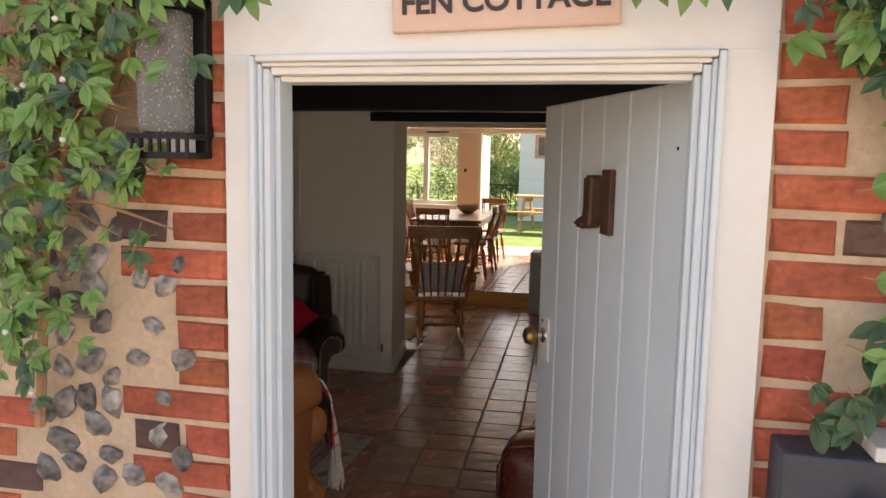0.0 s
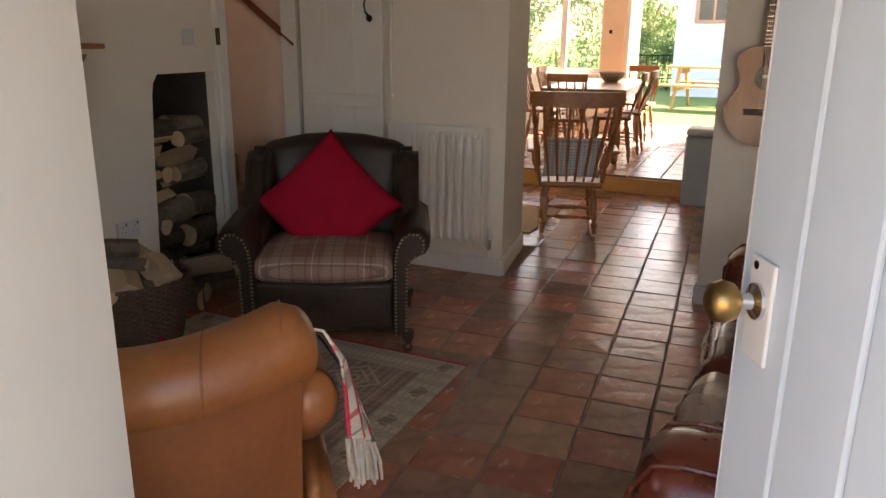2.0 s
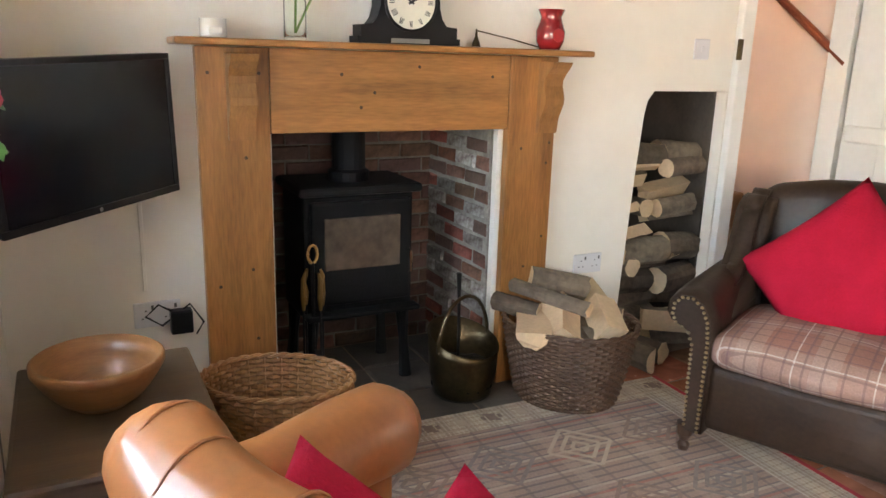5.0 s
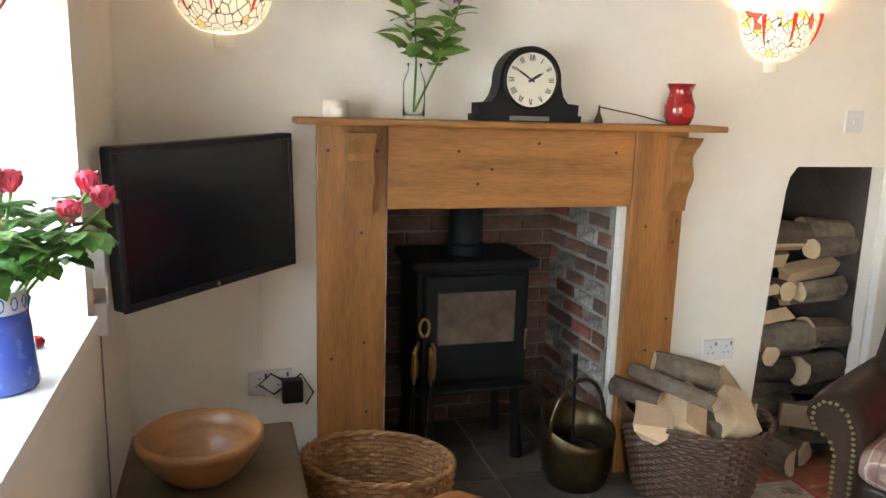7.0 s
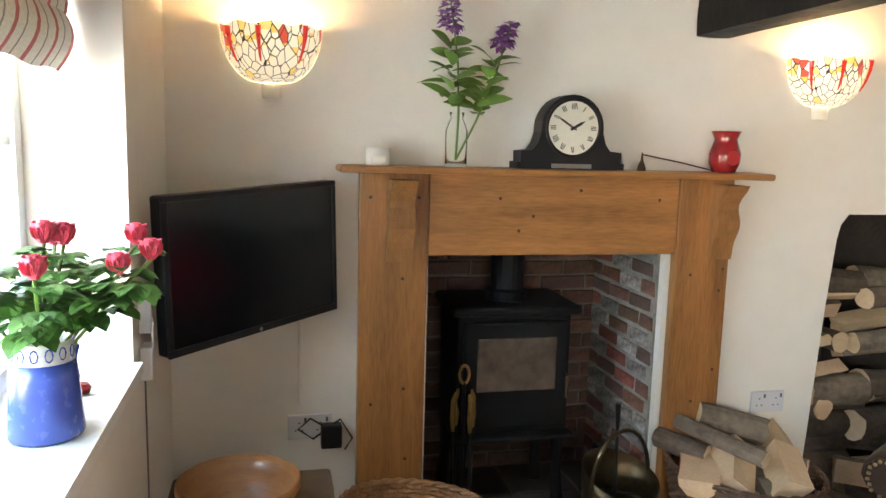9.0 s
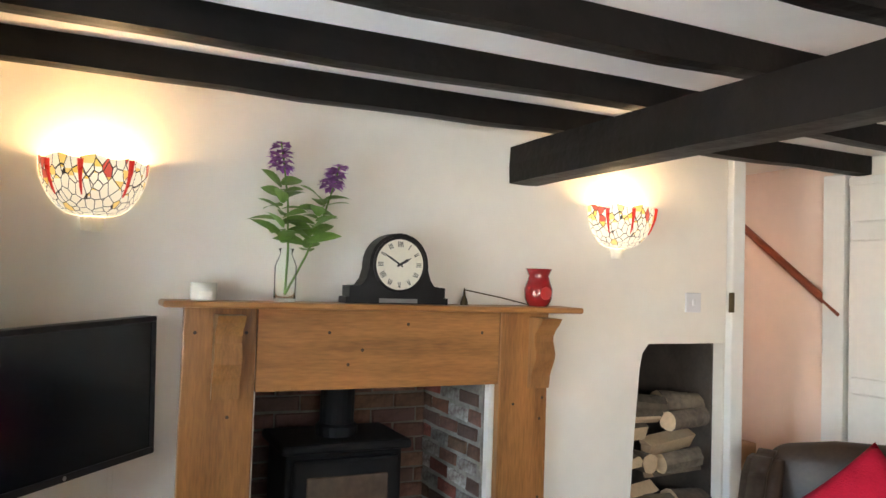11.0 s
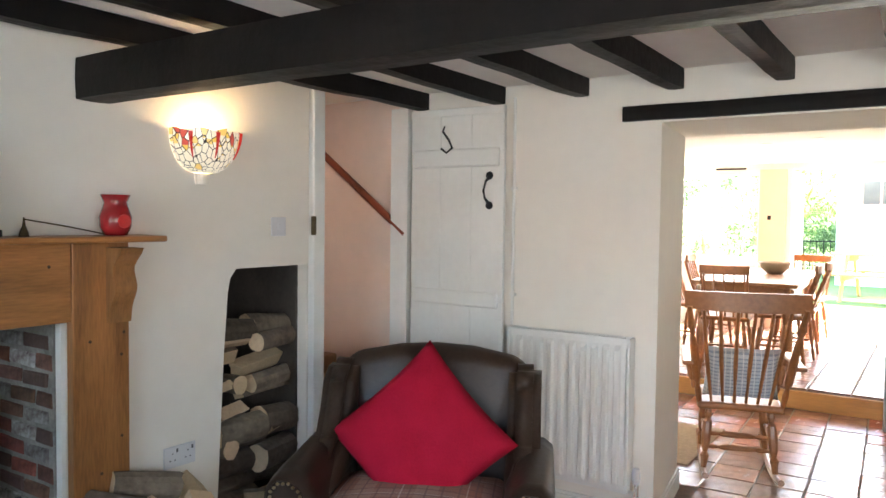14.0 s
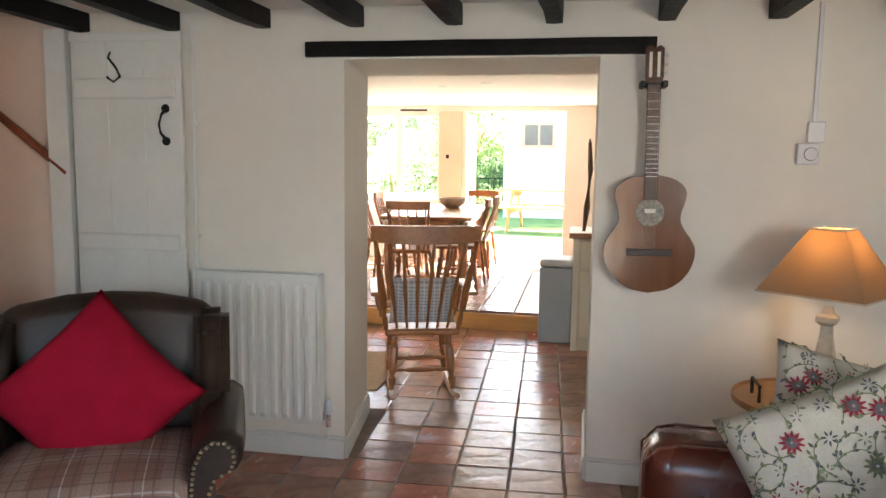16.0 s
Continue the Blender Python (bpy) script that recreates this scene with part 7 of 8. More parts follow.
def leaf_cloud(name, centre, size, count, material, seed, leaf=0.12, label="", category="hedge", lumps=14):
    """A crown of many small leaves over lumpy clumps."""
    rs = random.Random(seed)
    bm = bmesh.new()
    cl = [(Vector((rs.uniform(-1, 1), rs.uniform(-1, 1), rs.uniform(-1, 1))), rs.uniform(0.25, 0.5)) for _ in range(lumps)]
    for _ in range(count):
        c, r = rs.choice(cl)
        d = Vector((rs.gauss(0, 1), rs.gauss(0, 1), rs.gauss(0, 1))).normalized()
        p = c * 0.72 + d * r * rs.uniform(0.7, 1.05)
        p = Vector((p.x * size[0], p.y * size[1], p.z * size[2])) + Vector(centre)
        if p.z < 0.03:
            continue
        w = (d + Vector((rs.uniform(-0.6, 0.6), rs.uniform(-0.6, 0.6), rs.uniform(-0.8, 0.3)))).normalized()
        leaf_blade(bm, p, w, d, leaf * rs.uniform(0.7, 1.3), leaf * 0.65, 0.2, 1)
    return bm


for nm, c, s, cnt, mm, sd, lf, lab in [
    ("ivy_hedge", (-4.0, 15.6, 1.2), (1.5, 0.55, 1.6), 5200, HEDGE, 1, 0.13, "tall leafy hedge beyond the dining window"),
    ("ivy_hedge", (-6.3, 16.0, 1.3), (1.7, 0.6, 1.8), 3500, HEDGE, 2, 0.14, "tall dark leafy hedge"),
    ("garden_shrub", (-3.6, 24.0, 0.8), (1.5, 0.8, 0.9), 3800, HEDGE, 3, 0.15, "leafy shrub along the garden fence"),
    ("garden_shrub", (-3.3, 28.5, 1.3), (1.9, 0.8, 1.1), 3200, HEDGE_SUNLIT, 4, 0.17, "sunlit pale green shrub"),
]:
    ob = part("leaves", leaf_cloud(nm, c, s, cnt, mm, sd, lf), mm)
    tg = thing(nm, None, lab, "hedge" if nm == "ivy_hedge" else "shrub")
    ob.parent = tg
    part("trunk", tube([(c[0], c[1], 0.0), (c[0] + 0.05, c[1], c[2] * 0.6), (c[0] - 0.03, c[1], c[2])], [0.06, 0.045, 0.02], 8), STEM, tg)


def tree(at, h, spread, seed):
    tg = thing("garden_tree", None, "broad sunlit tree beyond the garden", "tree")
    x, y = at
    rs = random.Random(seed)
    part("trunk", tube([(x, y, 0), (x + 0.1, y, h * 0.3), (x - 0.1, y, h * 0.6)], [0.3, 0.22, 0.1], 10), STEM, tg)
    for k in range(5):
        a = k * 1.3
        part("limb", tube([(x, y, h * 0.3), (x + spread * 0.4 * math.cos(a), y + spread * 0.4 * math.sin(a), h * 0.55), (x + spread * 0.7 * math.cos(a), y + spread * 0.7 * math.sin(a), h * 0.7)], [0.13, 0.08, 0.03], 7), STEM, tg)
    ob = part("crown", leaf_cloud("crown", (x, y, h * 0.62), (spread, spread, h * 0.42), 5000, HEDGE, seed, 0.34, lumps=22), HEDGE_SUNLIT if seed % 2 else HEDGE, tg)


tree((-6.3, 42), 4.6, 2.4, 5)
tree((-9.5, 48), 5.5, 3.2, 6)
tree((-1.0, 55), 4.4, 3.0, 8)
tree((-16, 50), 6, 4, 9)


def garden_fence():
    e = thing("garden_fence", None, "thin dark metal garden railing", "fence")
    for z in (0.35, 0.95):
        part("rail", tube([(-5.2, 22.8, z), (-2.5, 22.8, z)], 0.015, 6), BLACK, e)
    for k in range(19):
        part("bar", tube([(-5.2 + 0.15 * k, 22.8, 0.02), (-5.2 + 0.15 * k, 22.8, 1.0)], 0.010, 6), BLACK, e)


garden_fence()


def weatherboard_house():
    e = thing("weatherboard_house", None, "pale grey weatherboarded outbuilding with dark window", "outbuilding")
    x0, x1, y0, y1, h = -2.48, 6.0, 21.0, 27.0, 3.2
    wl = part("wall", boxes([((x0, y0, 0), (x1, y1, h))]), WEATHERBOARD, e)
    for k in range(22):
        part("board", prism([(y0 - 0.03, 0.145 * k + 0.02), (y0 + 0.0, 0.145 * k + 0.02), (y0 + 0.0, 0.145 * (k + 1) + 0.02), (y0 - 0.012, 0.145 * (k + 1) + 0.02)], x0 - 0.01, x1, "x"), WEATHERBOARD, wl)
    part("roof", prism([(y0 - 0.3, h), (y1 + 0.3, h), ((y0 + y1) / 2, h + 1.9)], x0 - 0.25, x1 + 0.25, "x"), mat("roof_tile", (0.25, 0.11, 0.07), 0.9, vary=0.3, scale=6, bump=0.5), e)
    w = part("window", boxes([((-2.07, y0 - 0.06, 1.76), (-1.98, y0 - 0.02, 2.40)), ((-1.30, y0 - 0.06, 1.76), (-1.22, y0 - 0.02, 2.40)), ((-1.98, y0 - 0.06, 2.33), (-1.30, y0 - 0.02, 2.40)), ((-1.98, y0 - 0.06, 1.76), (-1.30, y0 - 0.02, 1.83)), ((-1.66, y0 - 0.06, 1.83), (-1.61, y0 - 0.02, 2.33))]), mat("red_frame", (0.5, 0.27, 0.2), 0.6, bump=0.1), e)
    part("pane", box((-1.98, y0 - 0.045, 1.83), (-1.30, y0 - 0.035, 2.33)), mat("dark_pane", (0.06, 0.06, 0.06), 0.1, bump=0), w)
    return e


weatherboard_house()


# ---------------------------------------------------------------- front of the cottage
facade = structure("wall_facade", boxes([((-3.9, 1.548, -0.2), (-2.42, 1.571, 3.2)), ((-2.42, 1.548, -0.2), (-1.54, 1.571, 0.89)), ((-2.42, 1.548, 1.92), (-1.54, 1.571, 3.2)), ((-1.54, 1.548, -0.2), (-0.75, 1.571, 3.2)), ((-0.75, 1.548, 1.80), (0.21, 1.571, 3.2)), ((0.21, 1.548, -0.2), (0.61, 1.571, 3.2)), ((0.61, 1.548, -0.2), (1.39, 1.571, 0.99)), ((0.61, 1.548, 1.92), (1.39, 1.571, 3.2)), ((1.39, 1.548, -0.2), (2.6, 1.571, 3.2))]), MORTAR, "flint and brick cottage front with sandy mortar")
structure("eaves", boxes([((-4.2, 1.40, 3.2), (2.8, 1.9, 3.3)), ((-4.2, 1.45, 2.9), (2.8, 6.3, 3.2))]), PAINT)
structure("front_step", box((-0.86, 1.12, -0.16), (0.32, 1.62, -0.01), 0.02), mat("step_stone", (0.42, 0.38, 0.32), 0.9, vary=0.2, scale=6, bump=0.5, fine=50), "worn stone doorstep")
# Unseen ground, kept pale as a reflector for facade and doorway.
structure("front_gravel", boxes([((-30, -9.0, -0.3), (30, 1.45, -0.155))]), mat("pale_bounce_gravel", (0.46, 0.40, 0.32), 0.95, vary=0.25, scale=20, bump=0.8, fine=120), "unseen gravel kept pale to bounce light")
# Unseen wall, added to cut low sky light and bounce warm light.
structure("lane_wall", boxes([((-14, -8.4, -0.2), (14, -8.1, 2.2))]), mat("warm_bounce_brick", (0.36, 0.23, 0.16), 0.95, vary=0.3, scale=5, bump=0.5, fine=40), "unseen brick wall added to cut low sky light")
structure("front_path", boxes([((-1.6, -3.0, -0.2), (1.0, 1.05, -0.14))]), mat("path_stone", (0.42, 0.38, 0.32), 0.9, vary=0.25, scale=5, bump=0.5, fine=50), "pale stone path")


LEAF_POSE = pose(0.105, 1.66, 0.0, 0, 0, 116.2)


def door_casing():
    e = thing("door_1", None, "pale painted plank front door standing open in its moulded frame", "door", kind="structure")
    yb = 1.53
    part("casing_left", box((-0.756, yb, -0.01), (-0.703, 1.575, 1.7768)), PAINT, e)
    part("casing_right", box((0.137, yb, -0.01), (0.214, 1.575, 1.7768)), PAINT, e)
    part("casing_head", box((-0.756, yb, 1.777), (0.214, 1.575, 2.25)), PAINT, e)

    def mould(bm, fn):
        for a, b, y0, y1 in ((0.0, 0.012, 1.516, 1.575), (0.012, 0.020, 1.528, 1.59), (0.020, 0.034, 1.536, 1.60), (0.034, 0.046, 1.556, 1.615)):
            fn(bm, a, b, y0, y1)
        return bm
    part("moulding_left", mould(bmesh.new(), lambda bm, a, b, y0, y1: add_box(bm, (-0.702 + a, y0, -0.01), (-0.702 + b, y1, 1.774 - a), 0.003)), DOOR_PAINT, e)
    part("moulding_right", mould(bmesh.new(), lambda bm, a, b, y0, y1: add_box(bm, (0.136 - b, y0, -0.01), (0.136 - a, y1, 1.774 - a), 0.003)), DOOR_PAINT, e)
    part("moulding_head", mould(bmesh.new(), lambda bm, a, b, y0, y1: add_box(bm, (-0.702 + b + 0.001, y0 + 0.001, 1.776 - b), (0.136 - b - 0.001, y1 - 0.001, 1.776 - a), 0.003)), PAINT, e)
    lf = thing("front_door_leaf", LEAF_POSE, "pale blue-grey plank door leaf standing open", "door leaf")
    L = 0.735
    n = 6
    for k in range(n):
        w = L / n
        part("plank", box((w * k + 0.0006, -0.034, 0.02), (w * (k + 1) - 0.0006, 0.0, 1.745), 0.006), DOOR_PAINT, lf)
    part("backing", box((0.01, -0.05, 0.05), (L - 0.01, -0.0345, 1.73)), DOOR_PAINT, lf)
    part("lock_edge", box((L + 0.0005, -0.045, 0.02), (L + 0.004, -0.002, 1.745), 0.001), PAINT, lf)
    part("lock_plate", box((L - 0.085, 0.0003, 1.045), (L - 0.030, 0.006, 1.165), 0.003), PAINT, lf, "white painted lock plate")
    part("knob_rose", lathe([(0, 0), (0.022, 0), (0.021, 0.004), (0.010, 0.008), (0.008, 0.022), (0, 0.022)], 22, pose(L - 0.055, 0.006, 1.115, -90, 0, 0)), CHROME, lf)
    part("door_knob", lathe([(0, 0.018), (0.009, 0.02), (0.021, 0.028), (0.025, 0.040), (0.021, 0.053), (0.009, 0.059), (0, 0.06)], 26, pose(L - 0.055, 0.006, 1.115, -90, 0, 0)), BRASS, lf, "worn round brass door knob", smooth=True)
    part("keyhole", lathe([(0, 0), (0.005, 0), (0.005, 0.001), (0, 0.001)], 12, pose(L - 0.045, 0.0062, 1.155, -90, 0, 0)), BLACK, lf)
    part("nail", lathe([(0, 0), (0.004, 0), (0, 0.003)], 8, pose(0.05, 0.0, 1.62, -90, 0, 0)), BLACK, lf)
    return e


door_casing()
lk = thing("latch_keep", pose(-0.688, 1.634, 1.12, 0, 0, 26), "black iron latch keep on the front door frame", "latch")
part("plate", box((-0.004, -0.012, -0.05), (0.004, 0.012, 0.05), 0.002), BLACK, lk)
part("staple", tube([(0.004, 0.0, -0.022), (0.016, 0.0, -0.018), (0.016, 0.0, 0.018), (0.004, 0.0, 0.022)], 0.0035, 6), BLACK, lk)
BOOTWOOD = mat("boot_wood", (0.10, 0.045, 0.03), 0.45, vary=0.4, scale=14, bump=0.3, fine=50)
bt = thing("boot_ornament", LEAF_POSE @ pose(0.30, 0.0008, 1.43) @ Matrix.Diagonal((0.9, 0.9, 0.89, 1)), "carved dark wooden boot hung on the door", "door ornament")
part("back_board", box((-0.005, 0, 0.0), (0.045, 0.016, 0.165), 0.003), BOOTWOOD, bt)
bm = prism([(0.045, 0.15), (0.095, 0.15), (0.092, 0.07), (0.096, 0.045), (0.13, 0.036), (0.148, 0.026), (0.15, 0.012), (0.095, 0.008), (0.088, 0.018), (0.06, 0.012), (0.048, 0.02)], 0.004, 0.045, "y")
bmesh.ops.bevel(bm, geom=bm.edges[:], offset=0.008, segments=3, affect="EDGES")
part("boot", bm, BOOTWOOD, bt)

sg = thing("name_sign", pose(-0.230, 1.5295, 1.880, 0, -1.3, 0), "pale pink board sign with dark lettering", "sign")
SIGN = mat("sign_board", (0.72, 0.50, 0.38), 0.55, vary=0.08, scale=4, bump=0.1)
part("board", box((-0.195, -0.018, -0.067), (0.195, 0, 0.067), 0.004), SIGN, sg)
fc = bpy.data.curves.new("lettering", "FONT")
fc.body, fc.size, fc.extrude, fc.align_x = "FEN COTTAGE", 0.0535, 0.0015, "CENTER"
fc.offset = 0.0012
ft = new("lettering", fc)
ft.parent = sg
ft.matrix_basis = pose(0, -0.0195, -0.036, 90, 0, 0)
fc.materials.append(mat("letter_paint", (0.045, 0.025, 0.02), 0.5, bump=0.0))


def lantern():
    e = thing("wall_lantern", pose(-0.852, 1.547, 1.583) @ Matrix.Diagonal((1.1, 0.9, 1.0, 1)), "black outdoor wall lantern with ribbed glass", "wall lamp")
    part("back_plate", box((-0.052, -0.03, 0.0), (0.058, 0, 0.30), 0.004), BLACK_PLASTIC, e)
    part("glass", box((-0.045, -0.095, 0.045), (0.04, -0.031, 0.27), 0.012), mat("ribbed_glass", (0.62, 0.62, 0.58), 0.25, vary=0.3, scale=60, bump=0.8, fine=200, spec=0.7, trans=0.75), e, "ribbed clear lantern glass")
    part("foot", boxes([((-0.056, -0.105, 0.0), (0.058, -0.031, 0.012)), ((-0.056, -0.105, 0.036), (0.058, -0.031, 0.046))] + [((-0.05 + 0.017 * k, -0.105, 0.012), (-0.045 + 0.017 * k, -0.098, 0.036)) for k in range(7)]), BLACK_PLASTIC, e)
    part("reflector", box((-0.04, -0.085, 0.012), (0.04, -0.04, 0.036)), WHITE_PLASTIC, e)
    part("hood", box((-0.056, -0.105, 0.27), (0.058, 0, 0.31), 0.01), BLACK_PLASTIC, e)


lantern()
bx = thing("slate_box", pose(0.375, 1.547, 1.08), "dark slate-topped box on the wall", "box")
part("body", box((-0.13, -0.10, -0.12), (0.2, 0, 0.06), 0.006), mat("slate_dark", (0.05, 0.06, 0.08), 0.5, vary=0.3, scale=6, bump=0.3), bx)
part("lid_edge", box((0.0, -0.108, 0.061), (0.2, 0, 0.085), 0.004), PAINT, bx)


def fx(x):
    return 0.905 * x + 0.125


def fz(z):
    return 0.87 * z + 0.149


def climber(name, spots, seed, label, dark=0.3, length=0.054):
    """A climbing plant: leaves in threes on thin stems in front of the wall."""
    e = thing(name, None, label, "climbing plant")
    rs = random.Random(seed)
    a, b, st, fl = bmesh.new(), bmesh.new(), bmesh.new(), bmesh.new()
    for x, z, sx, sz, n, y0 in spots:
        for _ in range(n):
            px, pz = x + rs.gauss(0, sx), z + rs.gauss(0, sz)
            if pz < 0.9 or (-0.93 < px < 0.0 and pz < 1.86):
                continue
            p = Vector((fx(px), y0 + 0.05 - abs(rs.gauss(0, 0.04)), fz(pz)))
            w = Vector((rs.uniform(-0.8, 0.8), rs.uniform(-0.55, 0.05), rs.uniform(-1.0, 0.25))).normalized()
            up = Vector((0, -1, 0.55))
            bm = b if rs.random() < dark else a
            l = 0.9 * length * rs.uniform(0.6, 1.25)
            q = p - w * l * 0.45
            add_tube(st, [q, p], 0.0010, 4)
            s = w.cross(up).normalized()
            for off in (-0.85, 0.0, 0.85):
                leaf_blade(bm, p, w + s * off, up, l * (1.0 if off == 0 else 0.82), l * 0.42, rs.uniform(0.05, 0.4), 4, 0.35)
            if rs.random() < 0.06:
                bmesh.ops.create_icosphere(fl, subdivisions=1, radius=0.006, matrix=Matrix.Translation(p + Vector((0.01, -0.03, 0.02))))
    part("leaves", a, LEAF, e)["kind"] = "stuff"
    part("shaded_leaves", b, LEAF_DARK, e)["kind"] = "stuff"
    part("leaf_stalks", st, STEM, e)["kind"] = "stuff"
    if len(fl.verts):
        part("buds", fl, WAX, e)["kind"] = "stuff"
    else:
        fl.free()
    return e


def tangle(own, x0, x1, z0, z1, n, seed):
    """Bare woody runners behind the leaves."""
    rs = random.Random(seed)
    for _ in range(n):
        x, z = rs.uniform(x0, x1), rs.uniform(z0, z1)
        a = rs.uniform(-0.5, 1.2)
        l = rs.uniform(0.12, 0.3)
        p = [(fx(x) + l * f * math.cos(a) + 0.02 * math.sin(f * 5 + z * 9), 1.525 - 0.02 * math.sin(f * 3.1) - rs.uniform(0, 0.012), fz(z) + l * f * math.sin(a) + 0.03 * math.sin(f * 3.1)) for f in (0, 0.25, 0.5, 0.75, 1)]
        part("woody_stem", tube(p, [0.004, 0.0045, 0.004, 0.0035, 0.002], 6), STEM, own)


cl1 = climber("climbing_plant", [(-1.30, 1.92, 0.13, 0.11, 130, 1.43), (-1.36, 1.70, 0.09, 0.10, 80, 1.43), (-1.16, 1.62, 0.05, 0.03, 14, 1.43), (-1.42, 1.40, 0.07, 0.13, 80, 1.42), (-1.14, 1.46, 0.02, 0.03, 5, 1.45), (-1.05, 1.99, 0.06, 0.02, 12, 1.40), (-0.86, 2.0, 0.03, 0.02, 6, 1.40)], 21, "green climbing plant hanging over the flint wall", 0.25)
cl2 = climber("climbing_plant", [(0.30, 1.93, 0.11, 0.08, 90, 1.43), (0.36, 1.72, 0.07, 0.09, 26, 1.42), (0.32, 1.38, 0.06, 0.09, 18, 1.43), (0.24, 1.25, 0.03, 0.06, 8, 1.43), (0.40, 1.2, 0.06, 0.14, 18, 1.43), (-0.06, 2.0, 0.05, 0.02, 9, 1.40), (0.30, 1.05, 0.07, 0.05, 8, 1.37)], 22, "climbing plant with dark green leaves beside the door", 0.55, 0.070)
for own, segs in ((cl1, [[(-1.6, 1.47, 2.05), (-1.3, 1.45, 2.0), (-1.1, 1.46, 2.02), (-0.95, 1.47, 2.06)], [(-1.5, 1.47, 1.8), (-1.2, 1.46, 1.92), (-1.02, 1.46, 2.03)], [(-1.45, 1.47, 1.0), (-1.40, 1.46, 1.5), (-1.28, 1.46, 1.85), (-1.2, 1.46, 2.1)], [(-1.35, 1.47, 1.55), (-1.25, 1.45, 1.75), (-1.22, 1.46, 2.1)], [(-1.12, 1.47, 2.1), (-1.14, 1.46, 1.95), (-1.25, 1.46, 1.75), (-1.5, 1.47, 1.66)], [(-1.55, 1.47, 1.9), (-1.3, 1.45, 1.83), (-1.15, 1.46, 1.86)]]), (cl2, [[(0.5, 1.47, 1.0), (0.42, 1.46, 1.5), (0.40, 1.46, 2.1)], [(0.45, 1.47, 1.95), (0.2, 1.46, 2.0), (-0.05, 1.46, 2.08)], [(0.31, 1.46, 2.0), (0.33, 1.44, 1.6), (0.30, 1.44, 1.2)]])):
    for s in segs:
        part("woody_stem", tube([(fx(q[0]), q[1] + 0.05, fz(q[2])) for q in s], [0.011, 0.009, 0.008, 0.006][:len(s)], 7), STEM, own)
tangle(cl1, -1.80, -1.36, 1.40, 2.05, 75, 5)
tangle(cl2, 0.28, 0.5, 1.6, 2.05, 22, 6)


# ---------------------------------------------------------------- pieces: bricks, flints, tiles
def lay_wall(parent, origin, u, n, width, height, course, length, joint, depth, mats, seed, name="brick", skip=None, proud=0.0):
    """Courses of single bricks on a wall. origin: lower left corner; u: along the wall; n: out of it."""
    rs = random.Random(seed)
    u, n = Vector(u).normalized(), Vector(n).normalized()
    v = Vector((0, 0, 1))
    rot = Matrix((u, v, n)).transposed().to_4x4()
    meshes = {}
    z, row = 0.0, 0
    while z + course * 0.7 < height:
        x = -length * (0.5 if row % 2 else 0.0)
        while x < width - 0.02:
            x0, x1 = max(0.0, x), min(width, x + length - joint)
            if x1 - x0 > 0.03 and not (skip and skip((x0 + x1) / 2, z)):
                mm = rs.choice(mats)
                key = (round((x1 - x0) / 0.02), mm.name, rs.randrange(3))
                if key not in meshes:
                    meshes[key] = chip_mesh(name, x1 - x0, course - joint, depth, hash(key[0]) + key[2] * 7, mm, 0.005, 0.004)
                p = Vector(origin) + u * ((x0 + x1) / 2) + v * (z + course / 2) + n * (proud + rs.uniform(-0.002, 0.003))
                piece_object(name, meshes[key], Matrix.Translation(p) @ rot @ pose(0, 0, 0, rs.uniform(-0.8, 0.8), rs.uniform(-0.8, 0.8), rs.uniform(-0.7, 0.7)), parent)
            x += length
        z += course
        row += 1


# hearth: brick lined sides and back
hearth_bricks = structure("hearth_backing", boxes([((-3.662, 2.684, 0), (-3.652, 3.591, 1.19)), ((-3.652, 2.6815, 0), (-3.10, 2.692, 1.05))]), MORTAR_SOOT, "sooty brick lining of the hearth")
lay_wall(hearth_bricks, (-3.650, 2.692, 0.0), (0, 1, 0), (1, 0, 0), 0.891, 1.17, 0.067, 0.212, 0.010, 0.016, [BRICK_SOOT, BRICK_SOOT, BRICK_DARK], 1, proud=0.002)
hearth_side = structure("hearth_side", boxes([((-3.652, 3.580, 0), (-3.10, 3.5935, 1.05))]), MORTAR_LIME, "limewashed brick side of the hearth")
lay_wall(hearth_side, (-3.640, 3.581, 0.0), (1, 0, 0), (0, -1, 0), 0.535, 1.045, 0.067, 0.175, 0.017, 0.016, [BRICK_LIME, BRICK_LIME, BRICK_SOOT, BRICK_DARK, HEARTH_RED], 2, proud=0.002)
lay_wall(hearth_bricks, (-3.105, 2.694, 0.0), (-1, 0, 0), (0, 1, 0), 0.535, 1.045, 0.073, 0.222, 0.012, 0.016, [BRICK_SOOT, BRICK_DARK], 3, proud=0.002)

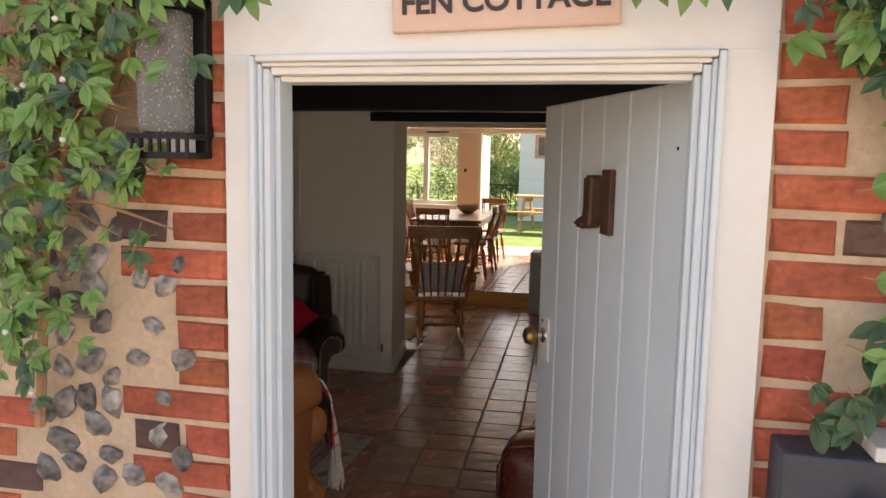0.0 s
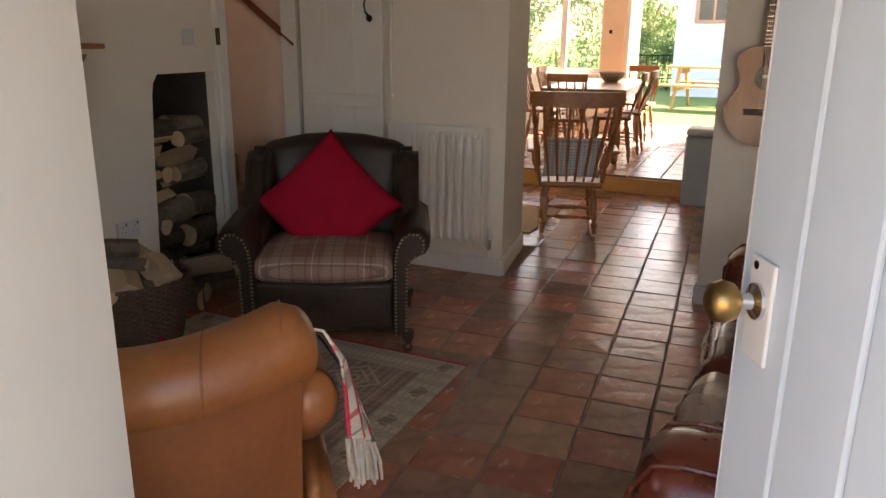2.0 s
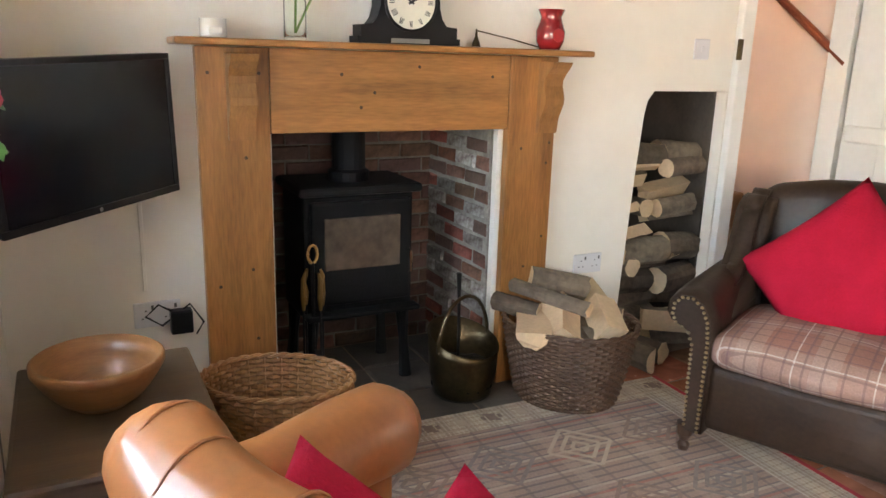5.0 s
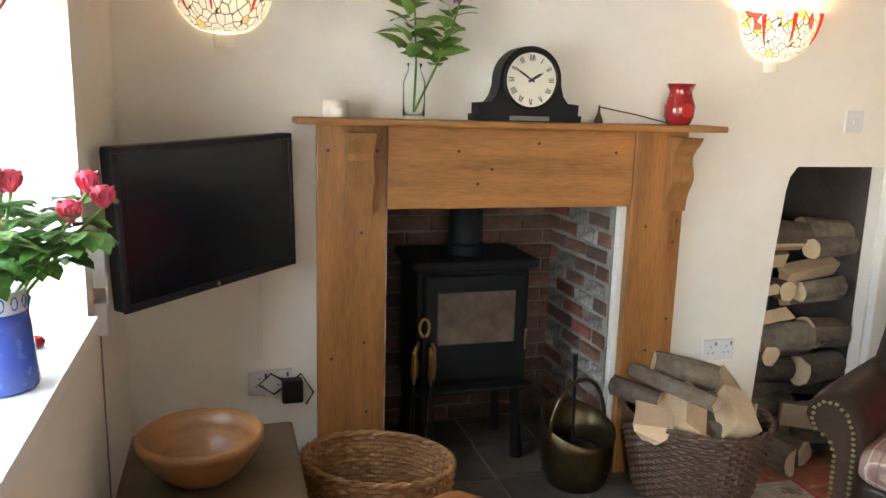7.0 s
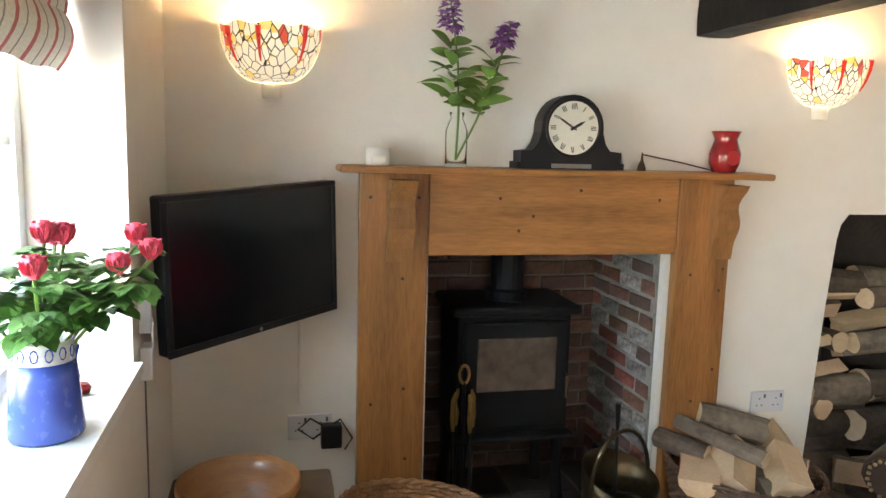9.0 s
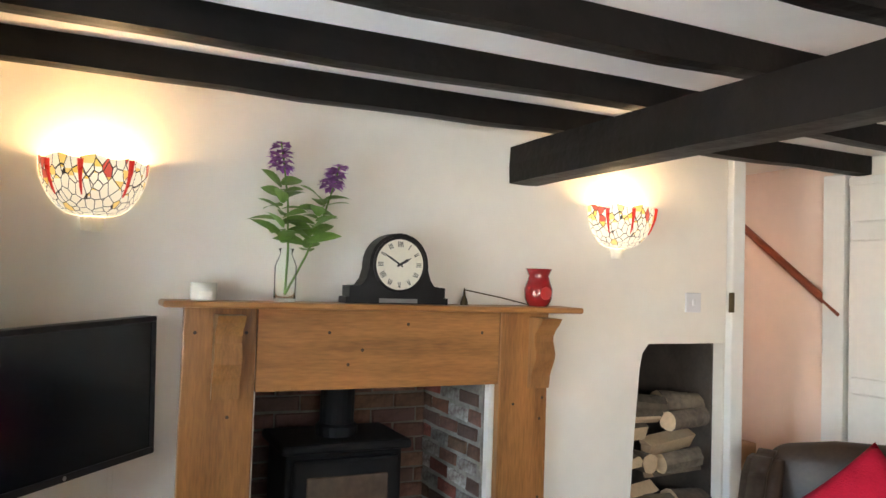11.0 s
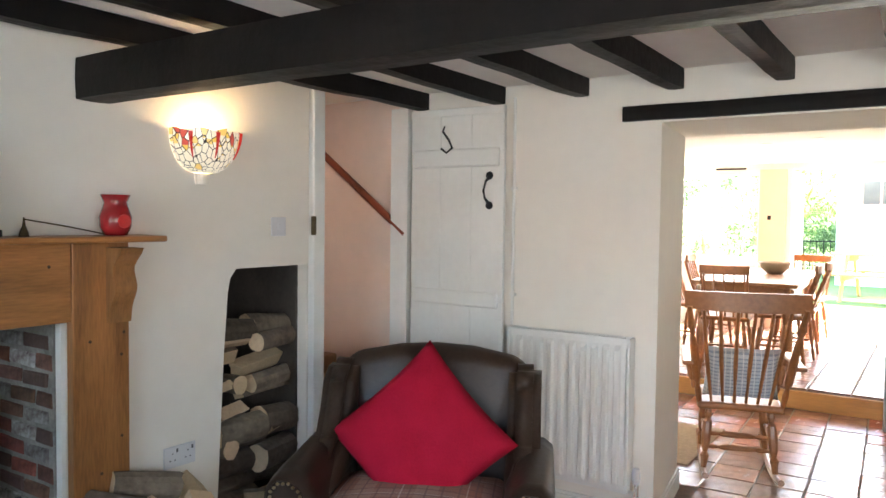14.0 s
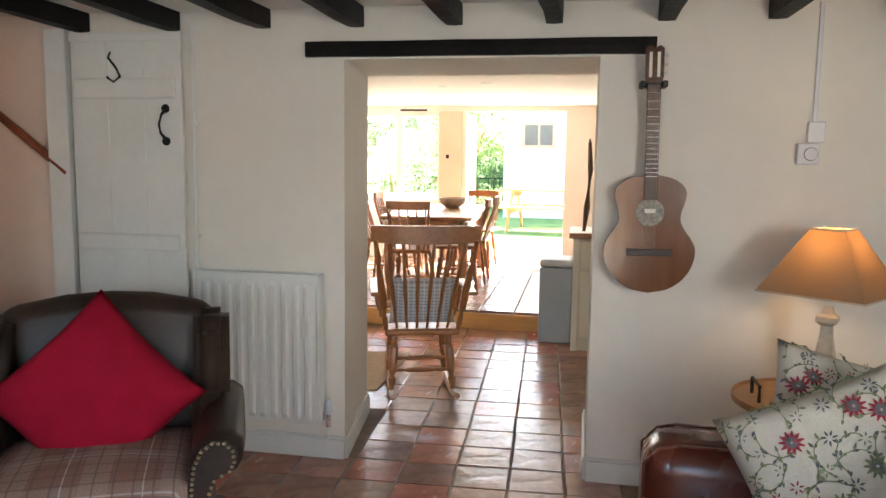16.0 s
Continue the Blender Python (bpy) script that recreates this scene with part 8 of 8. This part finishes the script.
# brick quoins either side of the front door
LEFT_QUOIN = [(0.17,), (0.115,), (0.165,), (0.125,), (0.225, ), (0.12, 0.11), (0.24,), (0.115,), (0.11,), (0.11,), (0.24,), (0.10, 0.10), (0.22,), (0.11,), (0.12, 0.10)]
RIGHT_QUOIN = [(0.13,), (0.20,), (0.105,), (0.11,), (0.20,), (0.105, 0.10), (0.20,), (0.095,), (0.10,), (0.20,), (0.10, 0.10), (0.12,), (0.20,), (0.11,), (0.12, 0.09)]
rs = random.Random(40)
for side, edge, top, pitch, rows in ((-1, -0.764, 1.848, 0.0726, LEFT_QUOIN), (1, 0.222, 1.868, 0.0714, RIGHT_QUOIN)):
    for k, widths in enumerate(rows):
        z = top - pitch * k
        a = 0.0
        for wd in widths:
            mm = BRICK_DARK if (k, a > 0) in ((5, True), (11, True), (14, True)) and side * (k - 11.5) < 7 else BRICK
            me = chip_mesh("brick", wd, pitch - 0.011 + rs.uniform(-0.003, 0.001), 0.03, 100 + k + side * 40, mm, 0.007, 0.004)
            piece_object("brick", me, pose(edge + side * (a + wd / 2), 1.555 + rs.uniform(-0.003, 0.003), z - pitch / 2, 90, rs.uniform(-1, 1), 0), facade)
            a += wd + 0.012
for k in range(7):
    for j in range(2):
        me = chip_mesh("brick", 0.185, 0.060, 0.03, 300 + k * 2 + j, BRICK if (k + j) % 4 else BRICK_DARK, 0.005, 0.004)
        piece_object("brick", me, pose(-1.305 - 0.20 * j - (0.06 if k % 2 else 0.0), 1.555, 0.60 + 0.0726 * k, 90, 0, 0), facade)


def flint_mesh(seed):
    rs = random.Random(seed)
    bm = bmesh.new()
    bmesh.ops.create_icosphere(bm, subdivisions=2, radius=1.0)
    for v in bm.verts:
        d = 1 + 0.35 * noise.noise(v.co * 1.3 + Vector((seed, 0, 0))) + 0.15 * noise.noise(v.co * 3.1 + Vector((0, seed, 0)))
        v.co = Vector((v.co.x * d * 0.036, v.co.y * d * 0.026, v.co.z * d * 0.016))
    me = bpy.data.meshes.new("flint")
    bm.to_mesh(me)
    bm.free()
    me.materials.append(FLINT)
    return me


FL = [flint_mesh(k) for k in range(8)]
placed = []
rs = random.Random(77)
for _ in range(1800):
    x, z = (rs.uniform(-1.75, -1.08), rs.uniform(0.85, 1.75)) if rs.random() < 0.7 else (rs.uniform(0.30, 0.75), rs.uniform(0.85, 2.0))
    if x < -1.47 and z < 1.15 or any((x - a) ** 2 + (z - b) ** 2 < 0.060 ** 2 for a, b in placed) or (-1.27 < x < 0 and rs.random() < 0.9) or (-1.17 < x < 0 and z > 1.5):
        continue
    placed.append((x, z))
    s = rs.uniform(0.62, 1.15)
    piece_object("flint", rs.choice(FL), pose(fx(x), 1.546, fz(z), 90, 0, 0) @ pose(0, 0, 0, 0, 0, rs.uniform(0, 360)) @ Matrix.Diagonal((s, s, 1, 1)), facade)

# hearth stones
HT = [chip_mesh("hearth_stone", 0.272, 0.272, 0.03, k, SLATE, 0.006, 0.004) for k in range(4)]
rs = random.Random(5)
for i in range(3):
    for j in range(4):
        piece_object("hearth_stone", rs.choice(HT), pose(-3.50 + 0.283 * i, 2.72 + 0.283 * j, -0.011 + rs.uniform(-0.001, 0.001), 0, 0, rs.choice((0, 90, 180))), floor)

# quarry tiles, laid a little out of square with the walls
kitchen_floor = structure("kitchen_floor", boxes([((-2.6, 6.17, -0.02), (0.2, 8.38, -0.005))]), GROUT, "red quarry tile floor of the kitchen")
TILES = [chip_mesh("floor_tile", 0.2425, 0.2335, 0.024, 60 + k, (QUARRY, QUARRY, QUARRY_RED)[k % 3], 0.005, 0.0035) for k in range(12)]
G = pose(-0.80, 5.557, 0, 0, 0, 2.6)
rs = random.Random(9)
for i in range(-12, 9):
    for j in range(-18, 13):
        p = G @ Vector(((i + 0.5) * 0.248, (j + 0.5) * 0.238, 0))
        inside = (-3.0 < p.x < 1.0 and 1.95 < p.y < 5.42 and not (p.x < -2.76 and 2.5 < p.y < 3.85) and not (p.x > 0.15 and p.y < 4.7))
        gap = -1.66 < p.x < -0.30 and 5.42 <= p.y < 6.2
        kit = -2.5 < p.x < 0.1 and 6.2 <= p.y < 8.30
        if inside or gap or kit:
            piece_object("floor_tile", rs.choice(TILES), G @ pose((i + 0.5) * 0.248, (j + 0.5) * 0.238, -0.0125 + rs.uniform(-0.0015, 0.0015), rs.uniform(-0.35, 0.35), rs.uniform(-0.35, 0.35), rs.choice((0, 180)) + rs.uniform(-0.6, 0.6)), kitchen_floor if kit else floor)
BIG = [chip_mesh("floor_tile", 0.286, 0.286, 0.02, 90 + k, mat("dining_tile", (0.36, 0.20, 0.14), 0.25, vary=0.3, scale=6, bump=0.2, fine=30, rnd=0.15), 0.004, 0.002) for k in range(4)]
for i in range(9):
    for j in range(11):
        piece_object("floor_tile", rs.choice(BIG), pose(-3.0 + 0.30 * i, 8.575 + 0.30 * j, 0.145), dining_floor)
